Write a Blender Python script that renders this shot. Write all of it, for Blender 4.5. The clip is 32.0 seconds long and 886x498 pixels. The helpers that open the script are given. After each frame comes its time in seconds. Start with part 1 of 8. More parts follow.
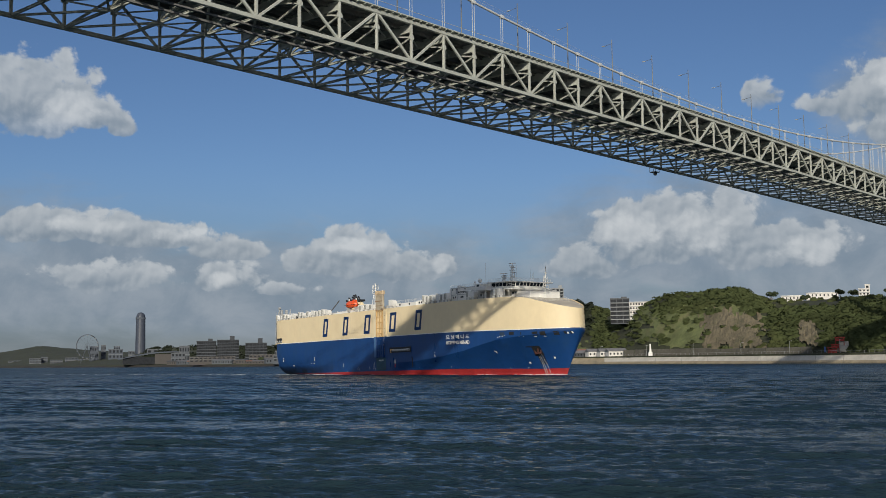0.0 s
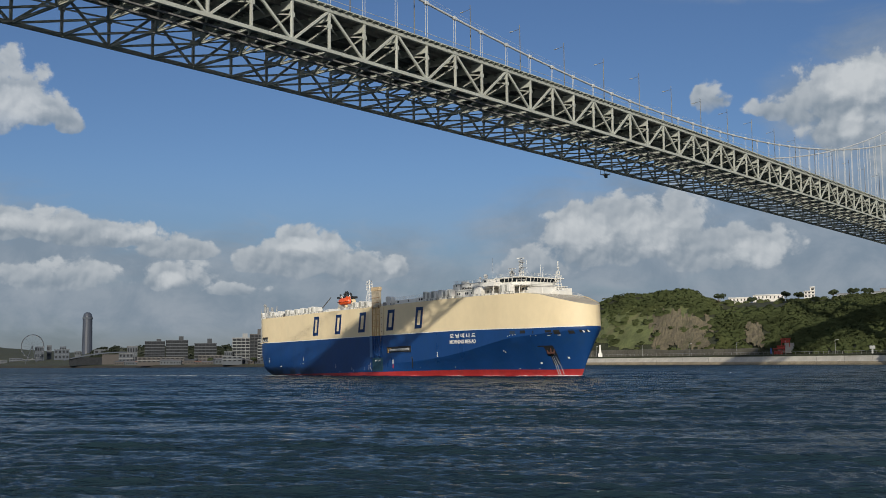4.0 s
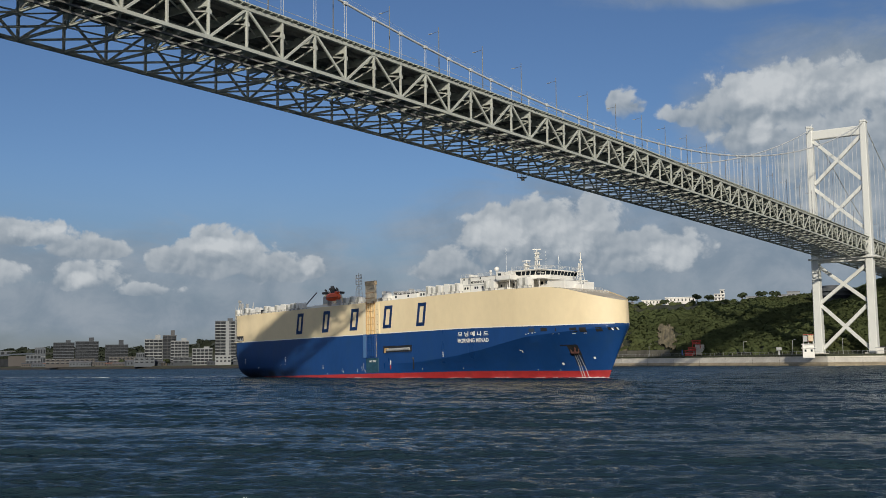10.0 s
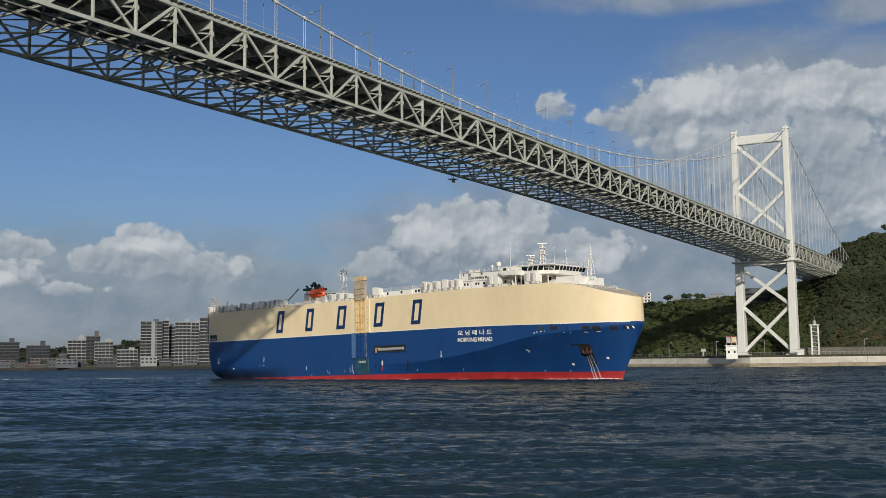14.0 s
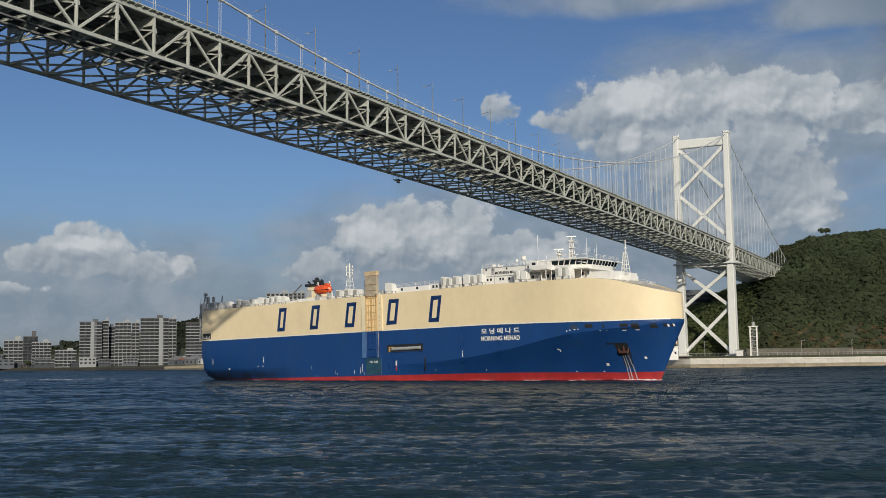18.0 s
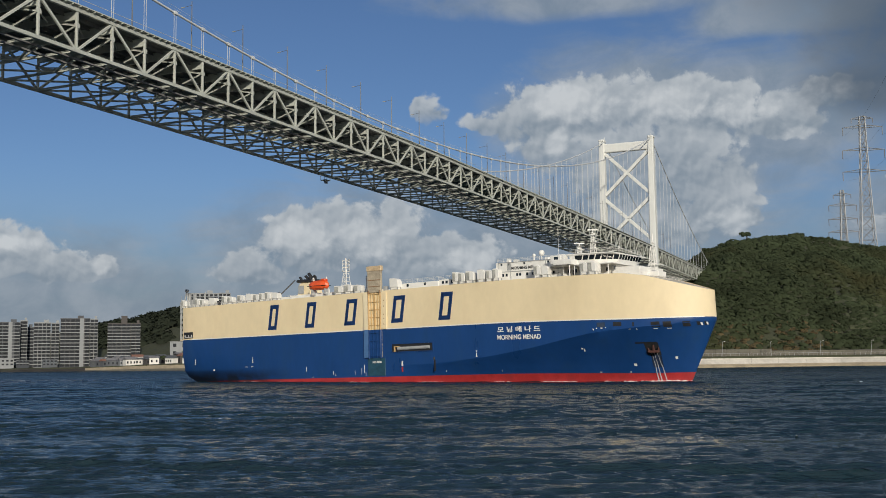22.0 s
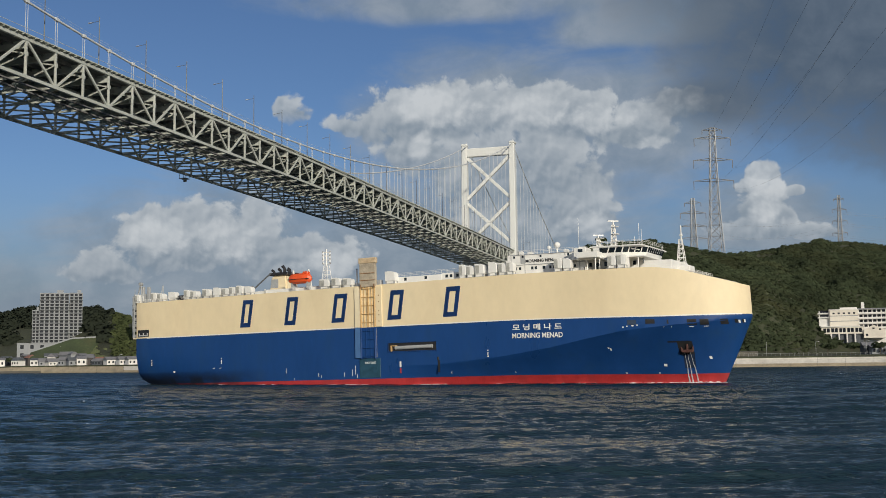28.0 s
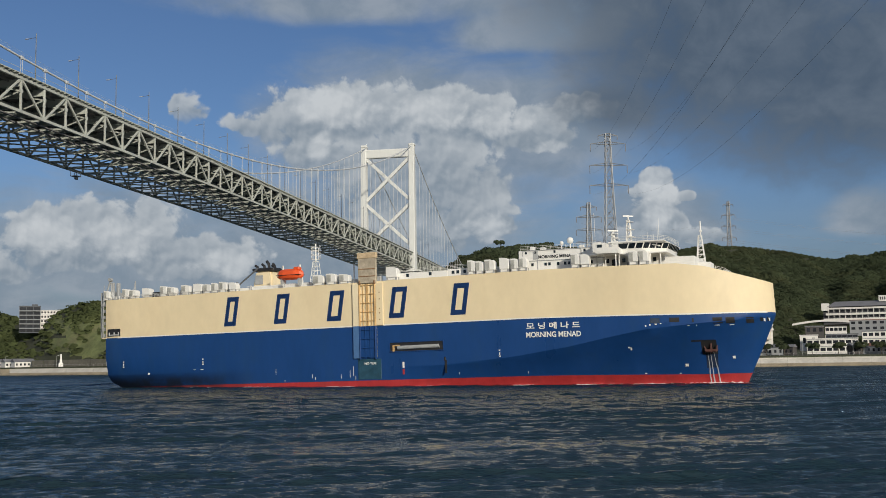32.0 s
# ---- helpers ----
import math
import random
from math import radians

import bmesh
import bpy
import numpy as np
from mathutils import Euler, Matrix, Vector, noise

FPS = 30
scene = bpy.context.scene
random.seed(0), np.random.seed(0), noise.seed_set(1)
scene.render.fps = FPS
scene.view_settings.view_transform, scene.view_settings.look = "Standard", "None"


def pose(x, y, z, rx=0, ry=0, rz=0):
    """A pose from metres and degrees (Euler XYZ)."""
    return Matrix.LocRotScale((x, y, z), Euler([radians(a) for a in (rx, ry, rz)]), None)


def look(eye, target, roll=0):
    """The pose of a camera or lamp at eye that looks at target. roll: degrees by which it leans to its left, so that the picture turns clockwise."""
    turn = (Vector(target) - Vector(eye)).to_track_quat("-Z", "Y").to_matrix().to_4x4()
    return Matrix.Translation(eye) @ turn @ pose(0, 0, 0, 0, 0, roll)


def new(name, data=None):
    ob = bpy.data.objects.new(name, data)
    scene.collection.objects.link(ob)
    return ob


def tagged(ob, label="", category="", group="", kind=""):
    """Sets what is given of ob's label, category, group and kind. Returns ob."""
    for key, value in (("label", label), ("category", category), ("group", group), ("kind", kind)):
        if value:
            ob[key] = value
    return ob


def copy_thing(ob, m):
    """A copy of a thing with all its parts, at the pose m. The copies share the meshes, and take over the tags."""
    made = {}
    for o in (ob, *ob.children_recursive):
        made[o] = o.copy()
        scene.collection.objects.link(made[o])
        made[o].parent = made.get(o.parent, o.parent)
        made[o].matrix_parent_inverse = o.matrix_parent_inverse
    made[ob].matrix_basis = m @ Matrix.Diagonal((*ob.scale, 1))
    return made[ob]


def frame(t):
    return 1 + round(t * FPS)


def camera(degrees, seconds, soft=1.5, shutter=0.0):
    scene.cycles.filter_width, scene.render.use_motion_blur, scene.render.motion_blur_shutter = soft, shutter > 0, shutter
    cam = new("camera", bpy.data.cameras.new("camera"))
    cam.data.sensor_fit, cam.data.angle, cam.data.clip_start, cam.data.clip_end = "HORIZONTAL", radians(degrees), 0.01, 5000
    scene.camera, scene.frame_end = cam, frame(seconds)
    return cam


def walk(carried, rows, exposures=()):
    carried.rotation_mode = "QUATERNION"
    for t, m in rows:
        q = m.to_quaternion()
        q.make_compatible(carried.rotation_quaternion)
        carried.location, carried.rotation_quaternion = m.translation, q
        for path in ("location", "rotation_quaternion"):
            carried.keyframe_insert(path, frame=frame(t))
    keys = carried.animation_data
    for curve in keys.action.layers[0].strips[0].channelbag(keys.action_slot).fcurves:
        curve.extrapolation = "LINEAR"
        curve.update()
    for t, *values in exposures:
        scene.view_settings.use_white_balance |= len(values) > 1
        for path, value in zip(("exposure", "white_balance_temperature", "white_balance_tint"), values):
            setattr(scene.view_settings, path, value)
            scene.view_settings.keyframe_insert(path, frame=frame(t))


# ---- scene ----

# ---- camera: it stands on the near shore and pans after the ship ----
EYE = (0.0, 0.0, 5.5)
# seconds, bearing from the bridge's line, tilt up, roll
PAN = [
    (0, -41.101, 5.788, -0.731), (0.5, -40.840, 5.791, -0.718), (1, -40.561, 5.794, -0.703), (1.5, -40.268, 5.795, -0.693),
    (2, -39.969, 5.795, -0.694), (2.5, -39.649, 5.795, -0.695), (3, -39.260, 5.797, -0.686), (3.5, -38.882, 5.798, -0.668),
    (5.5, -37.637, 5.813, -0.721), (6, -37.296, 5.815, -0.721), (6.5, -37.002, 5.819, -0.709), (7, -36.678, 5.821, -0.697),
    (7.5, -36.232, 5.822, -0.693), (8, -35.803, 5.824, -0.696), (8.5, -35.445, 5.827, -0.699), (9, -35.051, 5.828, -0.699),
    (9.5, -34.636, 5.828, -0.696), (10, -34.195, 5.830, -0.695), (10.5, -33.710, 5.833, -0.695), (11, -33.194, 5.837, -0.695),
    (11.5, -32.671, 5.840, -0.695), (12, -32.169, 5.842, -0.691), (12.5, -31.660, 5.845, -0.685), (13, -31.154, 5.846, -0.683),
    (13.5, -30.772, 5.847, -0.687), (14, -30.504, 5.849, -0.692), (14.5, -30.216, 5.853, -0.698), (16.5, -28.844, 5.855, -0.652),
    (17, -28.438, 5.854, -0.660), (17.5, -28.018, 5.856, -0.668), (18, -27.576, 5.859, -0.674), (18.5, -27.072, 5.863, -0.677),
    (19, -26.611, 5.867, -0.679), (19.5, -26.151, 5.870, -0.680), (20, -25.691, 5.872, -0.680), (20.5, -25.217, 5.873, -0.683),
    (21, -24.759, 5.874, -0.685), (21.5, -24.298, 5.876, -0.686), (22, -23.758, 5.877, -0.690), (22.5, -23.208, 5.877, -0.698),
    (23, -22.628, 5.879, -0.703), (23.5, -22.053, 5.882, -0.700), (24, -21.547, 5.885, -0.694), (24.5, -20.941, 5.889, -0.686),
    (25, -20.364, 5.891, -0.682), (25.5, -19.851, 5.893, -0.689), (27.5, -17.209, 5.898, -0.711), (28, -16.490, 5.902, -0.716),
    (28.5, -15.891, 5.909, -0.715), (29, -15.263, 5.914, -0.711), (29.5, -14.619, 5.919, -0.705), (30, -13.932, 5.923, -0.702),
    (30.5, -13.283, 5.926, -0.720), (31, -12.640, 5.924, -0.768), (31.5, -11.977, 5.923, -0.818), (32, -11.151, 5.928, -0.836)]


def aim(bearing, tilt, roll):
    b, e = radians(bearing), radians(tilt)
    way = Vector((math.sin(b) * math.cos(e), math.cos(b) * math.cos(e), math.sin(e)))
    return look(EYE, Vector(EYE) + 100 * way, roll)


cam = camera(44.217, 32.0, soft=0.85)
walk(cam, [(t, aim(b, e, r)) for t, b, e, r in PAN], exposures=[(0, -0.35), (32, -0.35)])

# ---- sky, clouds, sun ----
SUN_AZ, SUN_EL = 142.0, 17.7


def make_world():
    w = bpy.data.worlds.new("sky")
    scene.world = w
    w.use_nodes = True
    nt = w.node_tree
    nt.nodes.clear()
    N, L = nt.nodes.new, nt.links.new

    def math_(op, a, b=None, c=None, clamp=False):
        n = N("ShaderNodeMath")
        n.operation, n.use_clamp = op, clamp
        for i, v in enumerate((a, b, c)):
            if v is None:
                continue
            if isinstance(v, (int, float)):
                n.inputs[i].default_value = v
            else:
                L(v, n.inputs[i])
        return n.outputs[0]

    def ramp_(v, lo, hi, a=0.0, b=1.0):
        n = N("ShaderNodeMapRange")
        n.interpolation_type = "SMOOTHSTEP"
        L(v, n.inputs[0])
        for i, x in enumerate((lo, hi, a, b)):
            n.inputs[i + 1].default_value = x
        return n.outputs[0]

    sky = N("ShaderNodeTexSky")
    sky.sky_type, sky.sun_disc = "NISHITA", False
    sky.sun_elevation, sky.sun_rotation = radians(SUN_EL), radians(SUN_AZ)
    sky.air_density, sky.dust_density, sky.ozone_density = 1.0, 0.2, 4.0
    tc = N("ShaderNodeTexCoord")
    sep = N("ShaderNodeSeparateXYZ")
    L(tc.outputs["Generated"], sep.inputs[0])
    x, y, z = sep.outputs
    az = math_("MULTIPLY", math_("ARCTAN2", x, y), 180 / math.pi)
    el = math_("MULTIPLY", math_("ARCSINE", z), 180 / math.pi)
    com = N("ShaderNodeCombineXYZ")
    L(az, com.inputs[0]), L(el, com.inputs[1])
    place = com.outputs[0]

    def fbm(offset, scale, detail, rough, stretch=1.0, warp=0.0):
        m = N("ShaderNodeMapping")
        L(place, m.inputs[0])
        m.inputs["Location"].default_value = offset
        m.inputs["Scale"].default_value = (1, stretch, 1)
        n = N("ShaderNodeTexNoise")
        n.noise_dimensions = "3D"
        L(m.outputs[0], n.inputs["Vector"])
        n.inputs["Scale"].default_value, n.inputs["Detail"].default_value = scale, detail
        n.inputs["Roughness"].default_value, n.inputs["Distortion"].default_value = rough, warp
        return n.outputs[0]

    def puffs(offset, scale, detail):
        # rounded cauliflower lobes, small on large
        m = N("ShaderNodeMapping")
        L(place, m.inputs[0])
        m.inputs["Location"].default_value = offset
        warp = N("ShaderNodeTexNoise")
        L(m.outputs[0], warp.inputs["Vector"])
        warp.inputs["Scale"].default_value, warp.inputs["Detail"].default_value = 0.5, 1.5
        sh = N("ShaderNodeVectorMath")
        sh.operation = "MULTIPLY_ADD"
        L(warp.outputs["Color"], sh.inputs[0])
        sh.inputs[1].default_value = (0.9, 0.9, 0)
        L(m.outputs[0], sh.inputs[2])
        v = N("ShaderNodeTexVoronoi")
        v.voronoi_dimensions, v.feature, v.normalize = "2D", "SMOOTH_F1", True
        v.inputs["Scale"].default_value, v.inputs["Detail"].default_value = scale, detail
        v.inputs["Roughness"].default_value, v.inputs["Lacunarity"].default_value = 0.42, 2.2
        v.inputs["Smoothness"].default_value = 0.5
        L(sh.outputs[0], v.inputs["Vector"])
        return math_("SUBTRACT", 1.0, v.outputs["Distance"])

    billow = fbm((3.1, 0.0, 0.0), 0.38, 8.0, 0.58, 1.2, 0.3)
    lobes = puffs((1.7, 0.4, 0), 0.8, 3.0)
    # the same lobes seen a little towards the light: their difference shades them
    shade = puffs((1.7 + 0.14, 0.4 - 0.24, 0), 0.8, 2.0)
    wisp = fbm((9.0, 4.0, 2.0), 0.16, 6.0, 0.6, 2.6, 0.4)

    def blob(a, e, ra, re, flat=2.2, power=1.0):
        """Soft oval of cloud round bearing a and height e; its base is flatter than its top."""
        da = math_("DIVIDE", math_("SUBTRACT", az, a), ra)
        de = math_("DIVIDE", math_("SUBTRACT", el, e), re)
        low = math_("MULTIPLY", math_("MINIMUM", de, 0.0), flat)
        de = math_("ADD", math_("MAXIMUM", de, 0.0), low)
        r = math_("ADD", math_("MULTIPLY", da, da), math_("MULTIPLY", de, de))
        return math_("MULTIPLY", math_("SUBTRACT", 1.0, r), power), math_("DIVIDE", math_("SUBTRACT", el, e), re)

    def union(fields):
        # smooth union of the ovals, and the mean height within them
        out, total, rise = None, None, None
        for f, h in fields:
            k = math_("POWER", math_("MAXIMUM", math_("ADD", f, 1.6), 0.01), 6.0)
            hk = math_("MULTIPLY", math_("MINIMUM", math_("MAXIMUM", h, -2.0), 2.0), k)
            out = f if out is None else math_("SMOOTH_MAX", out, f, 0.35)
            total = k if total is None else math_("ADD", total, k)
            rise = hk if rise is None else math_("ADD", rise, hk)
        return math_("MAXIMUM", out, -1.5), math_("DIVIDE", rise, total)

    heaps, rise = union([blob(*b) for b in CLOUD_HEAPS])
    veil, _ = union([blob(*b) for b in CLOUD_VEILS])
    rough = math_("ADD", math_("MULTIPLY", math_("SUBTRACT", billow, 0.5), 2.1), math_("MULTIPLY", math_("SUBTRACT", lobes, 0.72), 1.3))
    dens = math_("ADD", math_("ADD", math_("MULTIPLY", heaps, 0.6), 0.13), rough)
    # crisp along the crown, melting into the veil towards the base
    edge = math_("ADD", dens, math_("MULTIPLY", math_("MINIMUM", rise, 0.4), 0.22))
    mask = math_("MULTIPLY", ramp_(edge, -0.06, 0.24), ramp_(rise, -1.3, 0.1, 0.4, 0.92))
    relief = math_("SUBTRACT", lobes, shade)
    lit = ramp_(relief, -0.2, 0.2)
    top = ramp_(math_("ADD", rise, math_("MULTIPLY", rough, 1.2)), -0.9, 1.1)
    glow = None
    for a_, e_, ra_, re_ in CLOUD_CROWNS:
        f, _ = blob(a_, e_, ra_, re_, 1.0)
        f = math_("MAXIMUM", math_("ADD", f, math_("MULTIPLY", rough, 1.1)), 0.0)
        glow = f if glow is None else math_("SMOOTH_MAX", glow, f, 0.2)
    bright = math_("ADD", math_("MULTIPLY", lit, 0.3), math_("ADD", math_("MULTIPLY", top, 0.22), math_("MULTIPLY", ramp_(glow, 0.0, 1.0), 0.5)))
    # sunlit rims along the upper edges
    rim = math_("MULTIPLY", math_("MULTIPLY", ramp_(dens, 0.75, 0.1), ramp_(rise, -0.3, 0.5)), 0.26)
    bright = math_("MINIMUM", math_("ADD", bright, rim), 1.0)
    vd = math_("ADD", math_("MULTIPLY", veil, 0.6), math_("MULTIPLY", math_("SUBTRACT", wisp, 0.5), 1.6))
    vmask = ramp_(vd, -0.45, 0.55, 0.0, 0.9)

    def colour(f, dark, light):
        m = N("ShaderNodeMix")
        m.data_type = "RGBA"
        L(f, m.inputs["Factor"])
        m.inputs["A"].default_value, m.inputs["B"].default_value = (*dark, 1), (*light, 1)
        return m.outputs["Result"]

    def bg(c, s):
        b = N("ShaderNodeBackground")
        L(c, b.inputs[0])
        b.inputs[1].default_value = s
        return b.outputs[0]

    def mix(f, a, b):
        m = N("ShaderNodeMixShader")
        L(f, m.inputs[0]), L(a, m.inputs[1]), L(b, m.inputs[2])
        return m.outputs[0]

    haze = ramp_(el, 10.5, 0.5, 0.0, 0.8)
    storm, _ = union([blob(*b) for b in CLOUD_STORM])
    sd = math_("ADD", math_("MULTIPLY", storm, 0.75), math_("MULTIPLY", math_("SUBTRACT", billow, 0.5), 1.3))
    smask = ramp_(sd, -0.5, 0.65, 0.0, 0.95)
    tint = N("ShaderNodeMix")
    tint.data_type, tint.blend_type = "RGBA", "MULTIPLY"
    tint.inputs["Factor"].default_value = 1.0
    L(sky.outputs[0], tint.inputs["A"])
    tint.inputs["B"].default_value = (0.885, 0.905, 1.035, 1)
    # broken sunlit cloud added to the unseen sky, as over the strait, for fill
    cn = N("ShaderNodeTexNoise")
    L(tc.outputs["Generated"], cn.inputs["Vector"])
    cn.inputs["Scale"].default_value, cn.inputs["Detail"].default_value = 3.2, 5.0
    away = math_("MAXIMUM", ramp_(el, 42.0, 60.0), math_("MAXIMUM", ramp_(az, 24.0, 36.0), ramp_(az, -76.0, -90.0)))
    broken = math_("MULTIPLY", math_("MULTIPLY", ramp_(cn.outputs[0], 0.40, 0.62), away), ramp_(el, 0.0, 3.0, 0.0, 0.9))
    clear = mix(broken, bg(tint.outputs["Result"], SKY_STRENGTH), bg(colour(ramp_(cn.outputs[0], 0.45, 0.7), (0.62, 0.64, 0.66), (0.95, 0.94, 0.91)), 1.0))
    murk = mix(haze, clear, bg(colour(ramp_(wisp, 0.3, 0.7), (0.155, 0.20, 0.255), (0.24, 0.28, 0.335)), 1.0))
    low = mix(vmask, murk, bg(colour(ramp_(billow, 0.3, 0.72), (0.255, 0.325, 0.408), (0.380, 0.438, 0.508)), 1.0))
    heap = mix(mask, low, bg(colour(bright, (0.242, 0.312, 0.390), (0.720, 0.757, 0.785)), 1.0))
    full = mix(smask, heap, bg(colour(ramp_(billow, 0.2, 0.85), (0.082, 0.122, 0.178), (0.160, 0.205, 0.265)), 1.0))
    out = N("ShaderNodeOutputWorld")
    L(full, out.inputs[0])


SKY_STRENGTH = 0.087
# bearing, height, half width, half height in degrees (flatness of the base, weight)
CLOUD_HEAPS = [
    (-61.6, 12.6, 3.0, 2.4, 1.6), (-59.2, 12.2, 1.8, 1.2), (-57.8, 11.8, 0.8, 0.9), (-60.5, 6.5, 4.0, 1.1), (-56.0, 6.2, 3.5, 0.9), (-52.6, 5.6, 2.2, 0.7),
    (-58.0, 4.2, 2.4, 0.9, 2.0, 0.35), (-52.6, 4.1, 1.9, 0.9, 2.2, 0.7), (-49.5, 3.6, 1.6, 0.5), (-45.6, 5.0, 2.6, 1.6), (-48.2, 5.0, 1.2, 1.0), (-43.2, 4.6, 1.9, 1.1), (-41.1, 4.7, 0.8, 0.8),
    (-30.6, 5.6, 3.0, 2.1), (-27.8, 6.0, 3.6, 2.3), (-23.6, 5.0, 3.2, 1.7), (-33.6, 4.6, 1.8, 1.2),
    (-18.4, 12.2, 2.6, 1.8), (-15.5, 12.5, 2.7, 1.8), (-12.0, 12.6, 2.7, 1.9), (-9.0, 12.2, 2.6, 1.6),
    (-6.2, 11.6, 2.4, 1.6), (-3.6, 12.7, 1.5, 1.1), (-17.7, 10.8, 2.0, 1.5, 1.6, 0.8), (-21.0, 12.2, 1.6, 0.8, 2.2, 0.7), (-24.4, 13.05, 0.7, 0.65, 1.0, 0.38), (-12.6, 9.6, 4.4, 3.2, 1.2), (-9.5, 7.4, 1.9, 1.8, 1.2), (-12.8, 6.4, 4.0, 1.8),
    (0.1, 9.2, 0.8, 0.7), (-0.45, 8.5, 0.8, 0.6), (0.0, 7.7, 1.15, 1.3, 1.0), (0.45, 8.0, 0.8, 0.7), (-0.5, 7.4, 0.9, 0.8), (0.6, 6.9, 0.9, 0.9), (1.65, 8.2, 0.45, 0.4), (-0.5, 6.3, 2.0, 0.9), (2.6, 6.1, 1.3, 0.6)]
# sunlit crowns of the heaps
CLOUD_CROWNS = [
    (-60.4, 12.6, 2.2, 1.3), (-45.6, 5.9, 1.9, 0.6), (-59.4, 6.9, 2.2, 0.6), (-54.4, 6.5, 2.2, 0.5), (-52.4, 4.2, 1.2, 0.5), (-41.2, 5.0, 0.6, 0.5),
    (-31.2, 6.4, 2.0, 1.1), (-27.6, 6.4, 2.6, 1.2), (-22.4, 5.2, 2.0, 1.0), (-17.6, 11.3, 0.8, 1.0), (-16.8, 13.2, 3.0, 1.2), (-12.0, 13.0, 2.4, 1.3),
    (-8.0, 12.4, 2.0, 1.0), (-5.2, 10.9, 1.2, 0.7), (-3.2, 13.2, 0.8, 0.5), (0.1, 8.3, 1.2, 2.0), (-9.0, 7.0, 1.4, 1.2)]
CLOUD_VEILS = [
    (-60, 3.4, 10, 4.4), (-51, 3.2, 9, 3.6), (-45, 2.8, 9, 3.6), (-38, 2.2, 12, 2.0), (-28, 5.0, 8, 4.2), (-19, 4.6, 10, 5.4), (-14, 18.6, 11, 2.2), (-13, 9.6, 7.8, 6.5, 1.0),
    (-5.5, 16.9, 6, 2.2), (-6, 12, 6, 3, 1.0), (0, 6.6, 4, 2.6), (10.8, 6.6, 2.6, 1.6), (-9, 12.5, 9, 3.4, 1.2), (-17, 11.5, 4.5, 2.4, 1.2)]
CLOUD_STORM = [(4.0, 16.0, 8.5, 5.4, 1.0), (10.0, 13.8, 9, 5.0, 1.0), (18, 13, 9, 6, 1.0), (4, 20, 11, 5, 1.0), (-1.5, 13.2, 3.4, 1.6, 1.0, 0.7)]
make_world()

sun = new("sun", bpy.data.lights.new("sun", "SUN"))
sun.data.energy, sun.data.angle, sun.data.color = 4.5, radians(0.8), (1.0, 0.92, 0.775)
_a, _e = radians(SUN_AZ), radians(SUN_EL)
sun.matrix_world = look(1000 * Vector((math.sin(_a) * math.cos(_e), math.cos(_a) * math.cos(_e), math.sin(_e))), (0, 0, 0))

